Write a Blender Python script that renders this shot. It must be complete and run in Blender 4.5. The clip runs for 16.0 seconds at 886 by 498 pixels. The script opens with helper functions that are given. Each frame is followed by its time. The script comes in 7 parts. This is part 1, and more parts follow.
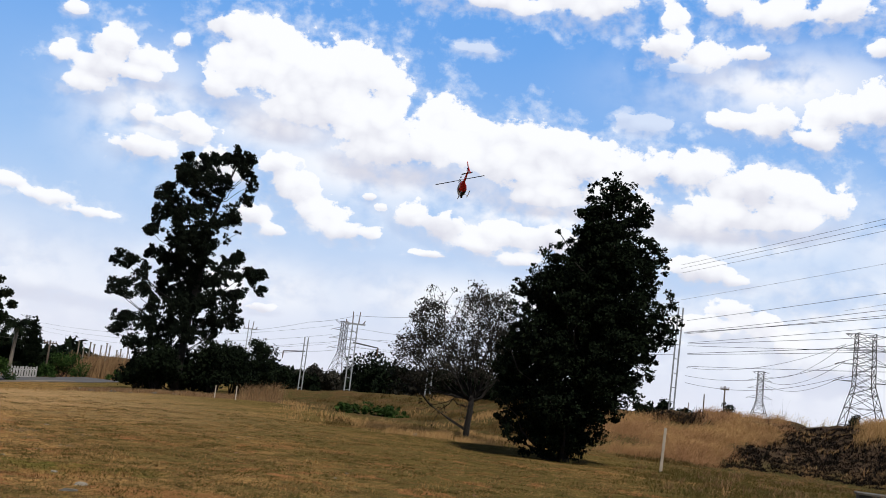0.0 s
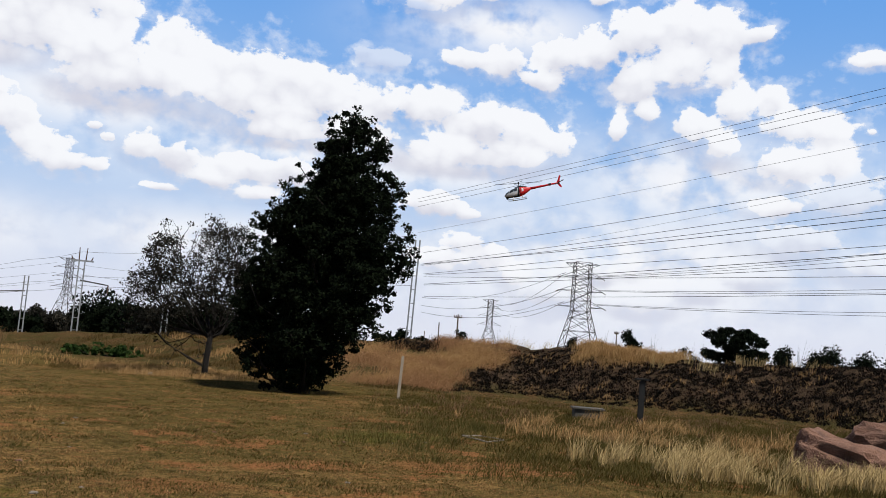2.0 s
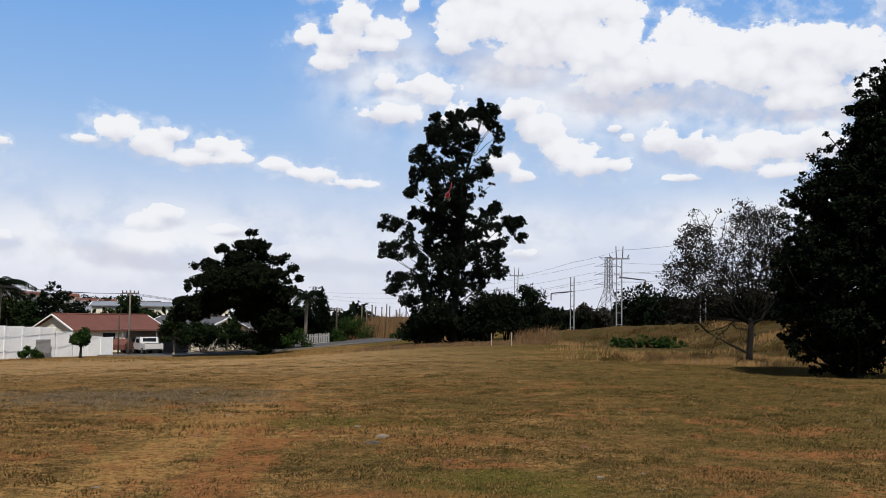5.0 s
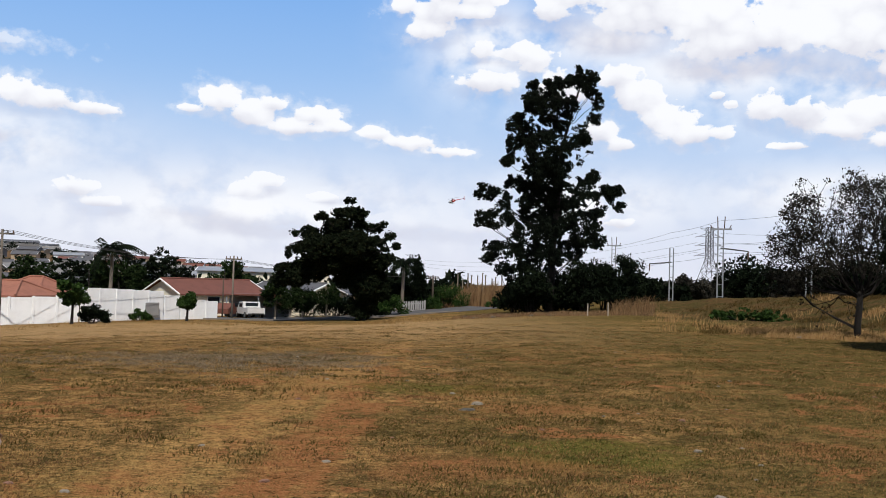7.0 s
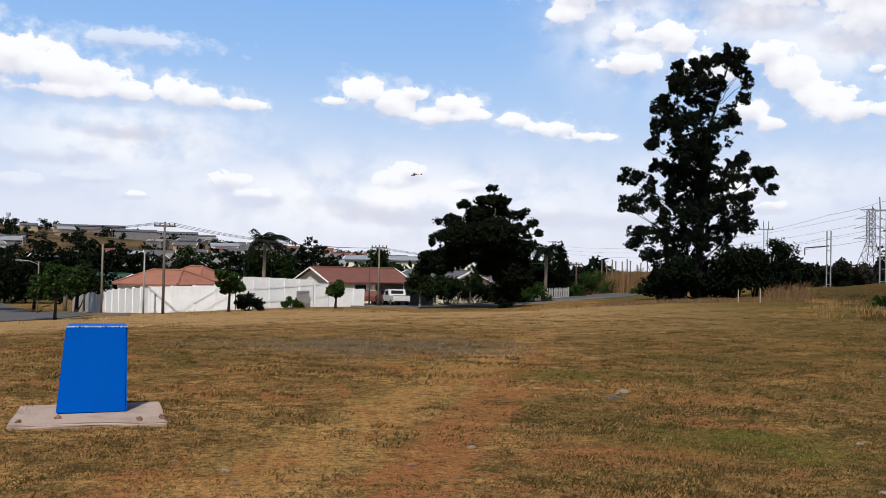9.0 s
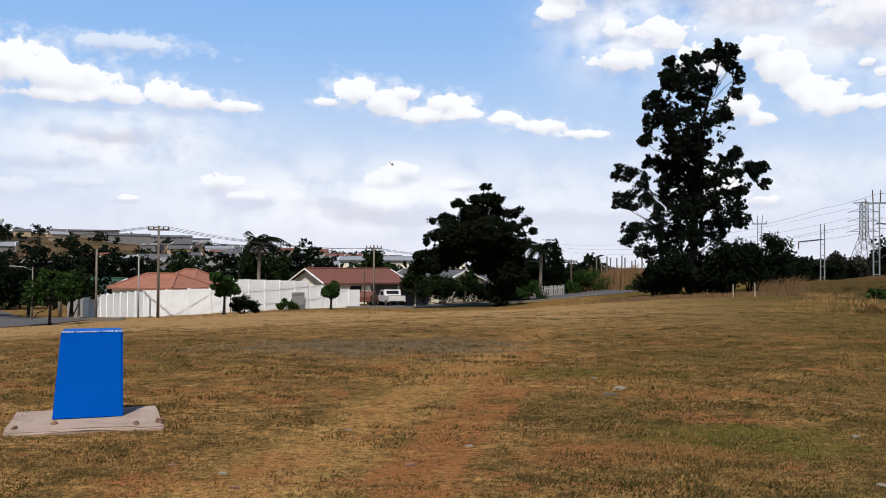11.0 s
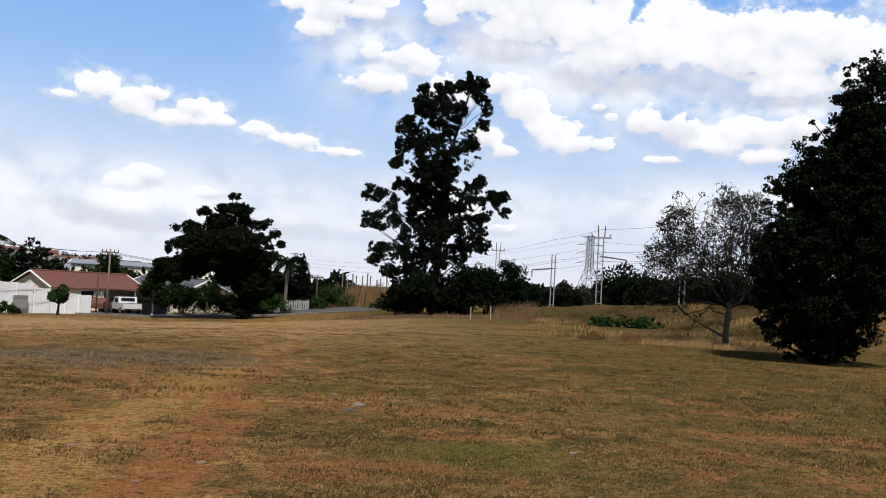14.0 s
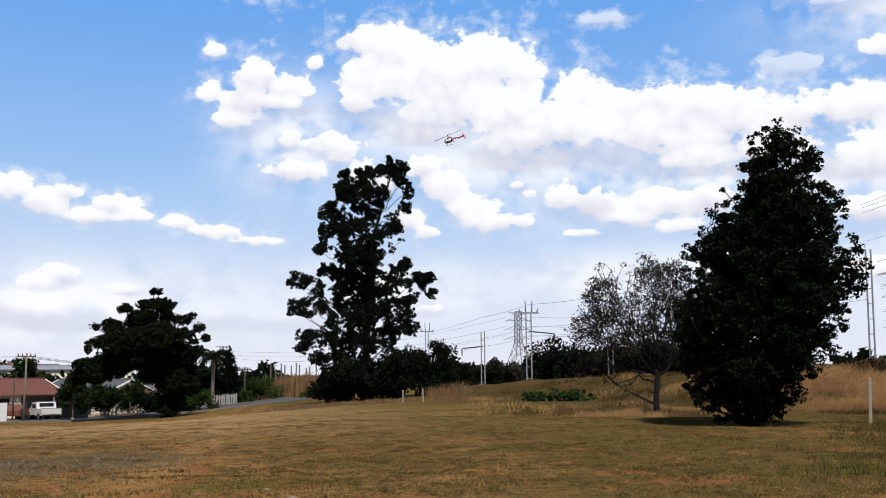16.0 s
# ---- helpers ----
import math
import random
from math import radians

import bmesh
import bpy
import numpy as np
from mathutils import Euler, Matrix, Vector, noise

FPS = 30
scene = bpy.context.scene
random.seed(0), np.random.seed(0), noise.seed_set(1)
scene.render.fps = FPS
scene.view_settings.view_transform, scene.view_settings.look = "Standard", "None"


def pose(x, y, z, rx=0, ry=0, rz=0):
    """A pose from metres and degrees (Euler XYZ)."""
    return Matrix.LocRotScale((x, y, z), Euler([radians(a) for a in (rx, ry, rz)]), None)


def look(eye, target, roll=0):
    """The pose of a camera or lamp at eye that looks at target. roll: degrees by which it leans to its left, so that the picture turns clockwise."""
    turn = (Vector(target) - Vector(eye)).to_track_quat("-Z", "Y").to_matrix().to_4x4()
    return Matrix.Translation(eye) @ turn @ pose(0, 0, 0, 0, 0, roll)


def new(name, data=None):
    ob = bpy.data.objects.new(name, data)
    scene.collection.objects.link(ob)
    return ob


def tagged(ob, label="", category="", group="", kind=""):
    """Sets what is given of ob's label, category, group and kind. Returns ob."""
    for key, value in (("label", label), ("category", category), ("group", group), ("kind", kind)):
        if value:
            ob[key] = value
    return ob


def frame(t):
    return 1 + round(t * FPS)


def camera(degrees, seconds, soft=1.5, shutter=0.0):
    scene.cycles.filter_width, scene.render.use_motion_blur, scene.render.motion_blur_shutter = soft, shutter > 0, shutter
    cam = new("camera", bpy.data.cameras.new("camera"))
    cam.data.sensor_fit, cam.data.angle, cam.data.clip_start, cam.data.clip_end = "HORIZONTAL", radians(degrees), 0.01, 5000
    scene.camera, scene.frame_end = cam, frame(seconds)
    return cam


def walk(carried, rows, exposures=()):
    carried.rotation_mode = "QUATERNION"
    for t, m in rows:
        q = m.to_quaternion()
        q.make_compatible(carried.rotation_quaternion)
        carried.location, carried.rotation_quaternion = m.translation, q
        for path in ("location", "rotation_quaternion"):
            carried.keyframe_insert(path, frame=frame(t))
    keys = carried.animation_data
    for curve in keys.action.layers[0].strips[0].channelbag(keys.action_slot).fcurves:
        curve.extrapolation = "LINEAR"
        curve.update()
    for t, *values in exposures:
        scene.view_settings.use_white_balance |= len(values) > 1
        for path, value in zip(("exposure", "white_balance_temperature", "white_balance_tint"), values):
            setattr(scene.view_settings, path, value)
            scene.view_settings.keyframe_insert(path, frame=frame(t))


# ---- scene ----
# The viewer stands on a worn lawn; x is right, y is ahead, the eye is 1.6 m over the ground.
EYE = Vector((0.0, 0.0, 1.6))


def way(az, el):
    """Unit vector of a bearing (clockwise from +y) and an elevation, in degrees."""
    a, e = radians(az), radians(el)
    return Vector((math.sin(a) * math.cos(e), math.cos(a) * math.cos(e), math.sin(e)))


def heading(az, el, roll):
    return look(EYE, EYE + way(az, el) * 10, roll)


cam = camera(50.02, 16.0, soft=0.9)
walk(cam, [
    (0.0, heading(21.0, 8.66, 6.77)),
    (0.25, heading(24.9, 8.72, 6.36)),
    (0.5, heading(28.05, 8.65, 5.95)),
    (1.0, heading(31.55, 6.3, 5.08)),
    (1.5, heading(35.33, 6.1, 5.02)),
    (2.0, heading(37.02, 6.21, 4.53)),
    (2.5, heading(36.49, 5.97, 4.2)),
    (3.0, heading(35.61, 5.99, 2.28)),
    (3.2, heading(33.35, 6.0, 1.6)),
    (3.5, heading(25.86, 6.53, 0.59)),
    (4.0, heading(14.25, 6.95, 0.18)),
    (4.5, heading(8.55, 5.16, 0.4)),
    (4.7, heading(7.23, 4.66, 0.56)),
    (6.8, heading(1.01, 2.0, 1.67)),
    (7.0, heading(0.0, 2.03, 1.6)),
    (7.5, heading(-3.01, 1.49, 1.32)),
    (8.0, heading(-6.24, 1.09, 1.32)),
    (8.5, heading(-8.37, 1.0, 1.32)),
    (8.7, heading(-8.5, 1.05, 1.25)),
    (10.8, heading(-8.4, 1.03, 0.28)),
    (11.0, heading(-8.24, 1.02, 0.25)),
    (11.5, heading(-5.38, 0.82, 0.49)),
    (12.0, heading(-2.89, 0.75, 0.75)),
    (12.5, heading(-0.97, 1.59, 1.17)),
    (13.0, heading(1.93, 2.03, 1.59)),
    (13.5, heading(4.8, 2.25, 2.24)),
    (14.0, heading(6.87, 2.4, 3.13)),
    (14.5, heading(9.49, 2.78, 3.32)),
    (15.0, heading(11.27, 3.13, 2.77)),
    (15.5, heading(11.42, 4.68, 1.67)),
    (16.0, heading(11.19, 7.44, -0.36)),
], exposures=[(t, e - 0.04, 6250, 10) for t, e in ((0.0, 0.0), (1.0, -0.03), (2.0, -0.08), (4.5, -0.16), (7.0, -0.02), (16.0, 0.0))])

# ---- light ----
SUN_EL, SUN_AZ = 55, 176
world = bpy.data.worlds.new("sky")
scene.world = world
world.use_nodes = True
wn = world.node_tree
sky = wn.nodes.new("ShaderNodeTexSky")
sky.sky_type, sky.sun_disc = "NISHITA", False
sky.sun_elevation, sky.sun_rotation = radians(SUN_EL), radians(SUN_AZ)
sky.altitude, sky.air_density, sky.dust_density, sky.ozone_density = 1500, 1.0, 0.6, 1.6
bg = wn.nodes["Background"]
bg.inputs["Strength"].default_value = 0.06
wn.links.new(sky.outputs[0], bg.inputs["Color"])
sun_lamp = bpy.data.lights.new("sun", "SUN")
sun_lamp.energy, sun_lamp.angle, sun_lamp.color = 4.7, radians(0.53), (1.0, 0.94, 0.85)
sun = new("sun", sun_lamp)
sun.matrix_world = look(way(SUN_AZ, SUN_EL) * 100, (0, 0, 0))
scene.view_settings.exposure = 0.0

# ---- node helpers ----


class Nodes:
    """A material under construction: short names for the nodes that recur."""

    def __init__(self, name, rough=0.8, metal=0.0, spec=0.3):
        self.mat = bpy.data.materials.new(name)
        self.mat.use_nodes = True
        self.tree = self.mat.node_tree
        self.bsdf = self.tree.nodes["Principled BSDF"]
        self.bsdf.inputs["Roughness"].default_value = rough
        self.bsdf.inputs["Metallic"].default_value = metal
        self.bsdf.inputs["Specular IOR Level"].default_value = spec
        self.place = self.tree.nodes.new("ShaderNodeTexCoord").outputs["Object"]

    def add(self, kind, **sockets):
        n = self.tree.nodes.new(kind)
        for k, v in sockets.items():
            self.put(n, k.replace("_", " "), v)
        return n

    def put(self, n, key, v):
        s = n.inputs[key]
        if isinstance(v, bpy.types.NodeSocket):
            self.tree.links.new(v, s)
        else:
            s.default_value = v

    def noise(self, scale, detail=4.0, rough=0.55, at=None, distort=0.0):
        n = self.add("ShaderNodeTexNoise", Vector=at or self.place, Scale=scale, Detail=detail, Roughness=rough, Distortion=distort)
        return n.outputs["Fac"]

    def ramp(self, fac, lo, hi):
        n = self.add("ShaderNodeMapRange", Value=fac)
        n.interpolation_type = "SMOOTHSTEP"
        n.inputs["From Min"].default_value, n.inputs["From Max"].default_value = lo, hi
        return n.outputs["Result"]

    def math(self, op, a, b=0.0, c=None):
        n = self.tree.nodes.new("ShaderNodeMath")
        n.operation = op
        for i, v in enumerate((a, b) if c is None else (a, b, c)):
            if isinstance(v, bpy.types.NodeSocket):
                self.tree.links.new(v, n.inputs[i])
            else:
                n.inputs[i].default_value = v
        return n.outputs[0]

    def mix(self, fac, a, b, blend="MIX"):
        n = self.tree.nodes.new("ShaderNodeMix")
        n.data_type, n.blend_type = "RGBA", blend
        for i, v in ((0, fac), (6, a), (7, b)):
            if isinstance(v, bpy.types.NodeSocket):
                self.tree.links.new(v, n.inputs[i])
            else:
                n.inputs[i].default_value = (*v, 1) if i else v
        return n.outputs[2]

    def bump(self, height, strength=0.4, distance=0.02):
        n = self.add("ShaderNodeBump", Height=height, Strength=strength, Distance=distance)
        self.tree.links.new(n.outputs[0], self.bsdf.inputs["Normal"])

    def color(self, v):
        self.put(self.bsdf, "Base Color", v if isinstance(v, bpy.types.NodeSocket) else (*v, 1))
        return self

    def attribute(self, name):
        n = self.tree.nodes.new("ShaderNodeAttribute")
        n.attribute_name = name
        return n.outputs["Fac"]


def worn(name, base, dark, scale=3.0, rough=0.8, metal=0.0, bump=0.15, dist=0.01, amount=0.5):
    """A painted, plastered or metal surface: broad stains, fine grain, slight relief."""
    m = Nodes(name, rough, metal)
    broad = m.ramp(m.noise(scale, 5, 0.6), 0.42, 0.72)
    fine = m.noise(scale * 14, 3, 0.6)
    c = m.mix(m.math("MULTIPLY", broad, amount), base, dark)
    c = m.mix(m.math("MULTIPLY", m.ramp(fine, 0.35, 0.75), amount * 0.45), c, dark)
    m.color(c)
    m.bump(fine, bump, dist)
    return m.mat


def leafy(name, a, b, c, rough=0.65, through_light=0.0):
    """Leaves: each one its own tint, dull upper side."""
    m = Nodes(name, 0.9, 0, 0.04)
    isl = m.tree.nodes.new("ShaderNodeNewGeometry").outputs["Random Per Island"]
    t1 = m.mix(m.ramp(isl, 0.0, 0.6), a, b)
    t2 = m.mix(m.ramp(isl, 0.75, 1.0), t1, c)
    tint = m.mix(m.math("MULTIPLY", m.noise(1.2, 3), 0.35), t2, a)
    m.color(tint)
    if through_light:
        glow = m.add("ShaderNodeBsdfTranslucent", Color=tint)
        mix = m.add("ShaderNodeMixShader", Fac=through_light)
        m.tree.links.new(m.bsdf.outputs[0], mix.inputs[1])
        m.tree.links.new(glow.outputs[0], mix.inputs[2])
        m.tree.links.new(mix.outputs[0], m.tree.nodes["Material Output"].inputs["Surface"])
    return m.mat


# ---- mesh helpers ----


def quads_mesh(name, corners, mat):
    """Many loose quads, corners as an array (n, 4, 3)."""
    n = len(corners)
    me = bpy.data.meshes.new(name)
    me.vertices.add(4 * n)
    me.vertices.foreach_set("co", corners.reshape(-1).astype(np.float32))
    me.loops.add(4 * n)
    me.loops.foreach_set("vertex_index", np.arange(4 * n, dtype=np.int32))
    me.polygons.add(n)
    me.polygons.foreach_set("loop_start", np.arange(0, 4 * n, 4, dtype=np.int32))
    me.polygons.foreach_set("loop_total", np.full(n, 4, dtype=np.int32))
    me.materials.append(mat)
    me.update(calc_edges=True)
    return me


def link_bm(name, bm, mat, smooth=False):
    bmesh.ops.recalc_face_normals(bm, faces=bm.faces[:])
    me = bpy.data.meshes.new(name)
    bm.to_mesh(me)
    bm.free()
    if mat:
        me.materials.append(mat)
    if smooth:
        me.polygons.foreach_set("use_smooth", [True] * len(me.polygons))
    return me


def part(name, bm, mat, parent, label="", smooth=False):
    """Link a bmesh, or ready mesh data, as one mesh object under a thing or a part."""
    me = bm if isinstance(bm, bpy.types.Mesh) else link_bm(name, bm, mat, smooth)
    ob = new(name, me)
    ob.parent = parent
    return tagged(ob, label)


def thing(name, m, label, category, group="", kind=""):
    ob = new(name)
    ob.empty_display_size = 0.3
    ob.matrix_world = m
    return tagged(ob, label, category, group, kind)


def box(bm, x0, x1, y0, y1, z0, z1, bevel=0.0):
    g = bmesh.ops.create_cube(bm, size=1.0)
    for v in g["verts"]:
        v.co = Vector((x0 + (v.co.x + 0.5) * (x1 - x0), y0 + (v.co.y + 0.5) * (y1 - y0), z0 + (v.co.z + 0.5) * (z1 - z0)))
    if bevel:
        edges = {e for v in g["verts"] for e in v.link_edges}
        bmesh.ops.bevel(bm, geom=list(edges), offset=bevel, segments=2, affect="EDGES")
    return bm


def boxed(x0, x1, y0, y1, z0, z1, bevel=0.0):
    return box(bmesh.new(), x0, x1, y0, y1, z0, z1, bevel)


def tube(bm, pts, r0, r1, sides=7, cap=True):
    """A tapered round limb through the points."""
    pts = [Vector(p) for p in pts]
    rings = []
    for i, p in enumerate(pts):
        d = (pts[min(i + 1, len(pts) - 1)] - pts[max(i - 1, 0)]).normalized()
        a = d.orthogonal().normalized()
        b = d.cross(a)
        r = r0 + (r1 - r0) * i / (len(pts) - 1)
        rings.append([bm.verts.new(p + (a * math.cos(k * 2 * math.pi / sides) + b * math.sin(k * 2 * math.pi / sides)) * r) for k in range(sides)])
    # keep the seams of neighbouring rings together
    for q, s in zip(rings, rings[1:]):
        k0 = min(range(sides), key=lambda k: (s[k].co - q[0].co).length)
        s[:] = s[k0:] + s[:k0]
        if (s[1].co - q[1].co).length > (s[-1].co - q[1].co).length:
            s[1:] = s[1:][::-1]
        for k in range(sides):
            bm.faces.new((q[k], q[(k + 1) % sides], s[(k + 1) % sides], s[k]))
    if cap:
        bm.faces.new(rings[0])
        bm.faces.new(rings[-1])
    return bm


def loft(bm, sections):
    """Skin a row of equally long closed rings and cap the ends."""
    rings = [[bm.verts.new(p) for p in s] for s in sections]
    n = len(rings[0])
    for q, s in zip(rings, rings[1:]):
        for k in range(n):
            bm.faces.new((q[k], q[(k + 1) % n], s[(k + 1) % n], s[k]))
    bm.faces.new(rings[0])
    bm.faces.new(rings[-1])
    return bm


# ---- ground ----
def ease(a, b, v):
    t = np.clip((v - a) / (b - a), 0, 1)
    return t * t * (3 - 2 * t)


CREST_Y = (0, 20, 30, 36, 44, 56, 69, 78, 95, 130)
CREST_Z = (2.6, 2.45, 2.1, 2.15, 2.0, 1.35, 1.05, 0.6, 0.1, 0.0)


def crest_x(y):
    return 37 - 0.345 * (y - 20)


def lumps(x, y, scale, seed=0.0):
    """Cheap smooth noise for arrays: crossed waves of odd lengths."""
    u, v = x / scale + seed, y / scale - seed * 1.7
    return (np.sin(u * 1.7 + np.sin(v * 1.3 + seed)) + np.sin(v * 1.9 + 1.3 * np.sin(u * 1.1)) + np.sin((u + v) * 2.7 + np.sin(u * 2.3 - v)) * 0.6 + np.sin((u - v) * 4.1 + np.sin(v * 3.1)) * 0.4) / 3


def bank_share(x, y):
    """0 on the lawn, 1 on the top of the earth bank that runs along its right side."""
    wide = np.interp(np.degrees(np.arctan2(x, y)), (20, 30, 35.5, 38, 41.5), (7.5, 12.5, 13.5, 11.0, 7.5))
    d = x - (crest_x(y) - wide + 0.8 * lumps(x, y, 4.0, 2.0))
    return ease(0, 1, d / wide)


def ground_z(x, y):
    x, y = np.asarray(x, float), np.asarray(y, float)
    r = np.hypot(x, y)
    plane = -0.26 + 0.056 * (x - 7.9) - 0.015 * (y - 70.6) + 0.12
    z = -np.logaddexp(0, -plane * 3.0) / 3.0 * ease(6, 40, r)
    z = np.where(plane > 6, 0, z)
    z = np.maximum(z, -4.5)
    # shallow dip where the street runs along the lawn
    turn = np.degrees(np.arctan2(x, y))
    z = z + np.interp(turn, (-20, -16, -13.3, -10, -5, -1, 3, 6.5, 10, 14), (0, -0.1, -0.22, -0.57, -0.72, -0.5, -0.3, -0.16, -0.08, 0)) * ease(36, 76, r) * (1 - ease(200, 300, r))
    share = bank_share(x, y) * ease(-60, 0, y)
    bank = np.interp(y, CREST_Y, CREST_Z) * share
    bank = bank * (1 - ease(60, 160, x + 0.3 * y))
    bearing = np.degrees(np.arctan2(x, y))
    bank = bank + np.interp(bearing, (38, 41, 43, 45, 46.6, 49, 51, 53, 56, 59, 64), (0, -0.05, -0.22, 0.12, 0.2, -0.15, -0.3, -0.48, -0.3, -0.08, -0.12)) * ease(0.3, 1.0, share) * (r < 200)
    lumpy = (0.07 * lumps(x, y, 0.22, 8.0) + 0.12 * lumps(x, y, 0.9, 5.0) + 0.25 * lumps(x, y, 3.1, 1.0)) * share * (1 - ease(50, 90, r))
    lawn = 0.02 * lumps(x, y, 0.35, 3.0) * (1 - ease(20, 45, r)) + 0.05 * lumps(x, y, 2.6, 7.0) * (1 - ease(60, 90, r)) * ease(2, 6, r)
    az = np.degrees(np.arctan2(x, y))
    ridge = np.interp(az, (-60, -40, -33, -27, -20, -14, -8, -3), (24, 27, 29.5, 24.5, 16.5, 12, 6, 0))
    hill = ridge * ease(230, 760, r) * (y > 0)
    return z + bank + lumpy + lawn + hill


def gz(x, y):
    return float(ground_z(x, y))


def on_ground(az, dist, lift=0.0):
    x, y = dist * math.sin(radians(az)), dist * math.cos(radians(az))
    return Vector((x, y, gz(x, y) + lift))


def ground_material():
    m = Nodes("dry_lawn", 1.0, 0, 0.0)
    pos = m.place
    xyz = m.add("ShaderNodeSeparateXYZ", Vector=pos)
    x, y = xyz.outputs["X"], xyz.outputs["Y"]
    broad, mid, fine = m.noise(0.16, 4, 0.6), m.noise(0.9, 5, 0.65), m.noise(14, 5, 0.7)
    tiny = m.noise(60, 3, 0.7)
    straw, olive, green = (0.31, 0.175, 0.062), (0.18, 0.105, 0.037), (0.10, 0.075, 0.023)
    c = m.mix(m.ramp(mid, 0.38, 0.62), straw, olive)
    lush = m.math("ADD", broad, m.math("MULTIPLY", m.ramp(x, -3.5, 7.0), 0.16))
    c = m.mix(m.math("MULTIPLY", m.ramp(lush, 0.5, 0.66), 0.8), c, green)
    soil = m.mix(m.ramp(fine, 0.3, 0.7), (0.32, 0.135, 0.05), (0.2, 0.085, 0.033))
    patch = m.math("MULTIPLY", m.ramp(m.noise(0.55, 6, 0.68, distort=0.4), 0.51, 0.61), m.ramp(y, 40, 12))
    # two wheel ruts that lead away over the lawn
    wob = m.math("MULTIPLY", m.math("SUBTRACT", m.noise(0.5, 3), 0.5), 0.9)
    def rut(offset, slope, width):
        d = m.math("ABSOLUTE", m.math("SUBTRACT", m.math("ADD", x, wob), m.math("MULTIPLY_ADD", y, slope, offset)))
        return m.ramp(d, width, width * 0.35)
    ruts = m.math("MAXIMUM", rut(-1.2, 0.004, 0.6), rut(-2.75, 0.058, 0.62))
    ruts = m.math("MULTIPLY", m.math("MULTIPLY", ruts, m.ramp(y, 34, 22)), m.ramp(mid, 0.3, 0.52))
    clod = m.math("MAXIMUM", m.ramp(m.noise(2.6, 7, 0.8, distort=0.6), 0.49, 0.57), m.math("MULTIPLY", m.ramp(m.noise(7.5, 5, 0.7, distort=0.4), 0.52, 0.6), 0.8))
    c = m.mix(m.math("MULTIPLY", clod, 0.85), c, (0.055, 0.042, 0.014))
    c = m.mix(m.math("MULTIPLY", m.ramp(x, 0.5, 8.0), 0.3), c, (0.10, 0.072, 0.02))
    bare = m.math("MAXIMUM", patch, m.math("MULTIPLY", ruts, 0.85))
    grit = m.math("MULTIPLY_ADD", m.math("SUBTRACT", m.noise(3.4, 7, 0.8), 0.5), 3.0, bare)
    bare = m.math("MULTIPLY", m.ramp(grit, 0.35, 0.95), m.ramp(fine, 0.25, 0.55))
    c = m.mix(bare, c, soil)
    def spot(cx, cy, rx, ry):
        u = m.math("POWER", m.math("DIVIDE", m.math("SUBTRACT", x, cx), rx), 2.0)
        v = m.math("POWER", m.math("DIVIDE", m.math("SUBTRACT", y, cy), ry), 2.0)
        d = m.math("ADD", m.math("SQRT", m.math("ADD", u, v)), m.math("MULTIPLY", m.math("SUBTRACT", m.noise(1.1, 6, 0.72), 0.5), 2.6))
        return m.ramp(d, 1.15, 0.55)
    def wide(*spots):
        total = spot(*spots[0])
        for s in spots[1:]:
            total = m.math("MAXIMUM", total, spot(*s))
        return total
    # bleached wheel track, grey dead patch, greener hollows, bare red scrapes
    pale = m.math("MULTIPLY", m.math("MULTIPLY", rut(-2.75, 0.058, 0.85), m.ramp(y, 30, 20)), m.ramp(m.noise(1.8, 6, 0.75), 0.36, 0.56))
    c = m.mix(m.math("MULTIPLY", pale, 0.5), c, (0.35, 0.22, 0.075))
    c = m.mix(m.math("MULTIPLY", wide((-4.2, 20.3, 3.4, 2.6)), 0.75), c, m.mix(m.ramp(fine, 0.3, 0.7), (0.05, 0.042, 0.026), (0.115, 0.092, 0.056)))
    c = m.mix(m.math("MULTIPLY", wide((0.2, 14.6, 1.5, 1.0), (1.5, 9.2, 1.1, 1.0), (9.8, 14.6, 1.6, 0.8)), 0.6), c, (0.085, 0.088, 0.014))
    c = m.mix(m.math("MULTIPLY", wide((0.4, 8.3, 1.2, 0.7), (1.4, 12.4, 1.3, 0.5), (-1.3, 8.6, 0.5, 1.6), (6.2, 11.2, 1.4, 0.6), (9.2, 11.0, 1.6, 0.7), (4.0, 9.6, 0.9, 0.5)), 0.55), c, soil)
    verge = m.math("MULTIPLY", m.math("MULTIPLY", m.math("MULTIPLY", m.ramp(y, 20, 38), m.ramp(y, 74, 58)), m.ramp(x, 12, -3)), m.ramp(m.noise(0.3, 5, 0.7), 0.2, 0.5))
    c = m.mix(m.math("MULTIPLY", verge, 0.68), c, (0.38, 0.24, 0.115))
    rough = m.mix(m.ramp(m.noise(0.8, 6, 0.75), 0.4, 0.6), (0.085, 0.046, 0.022), (0.042, 0.04, 0.014))
    c = m.mix(m.math("MULTIPLY", m.attribute("scrub"), 0.8), c, rough)
    ash = m.math("MULTIPLY", m.attribute("burnt"), m.ramp(m.noise(1.6, 5, 0.7), 0.25, 0.46))
    c = m.mix(ash, c, m.mix(m.ramp(fine, 0.3, 0.7), (0.018, 0.0125, 0.0095), (0.066, 0.042, 0.028)))
    far = m.attribute("far")
    c = m.mix(far, c, m.mix(m.ramp(m.noise(0.02, 5, 0.7), 0.4, 0.6), (0.13, 0.078, 0.045), (0.05, 0.043, 0.025)))
    speck = m.add("ShaderNodeMapRange", Value=m.math("MULTIPLY_ADD", tiny, 0.45, m.math("MULTIPLY", fine, 0.55)))
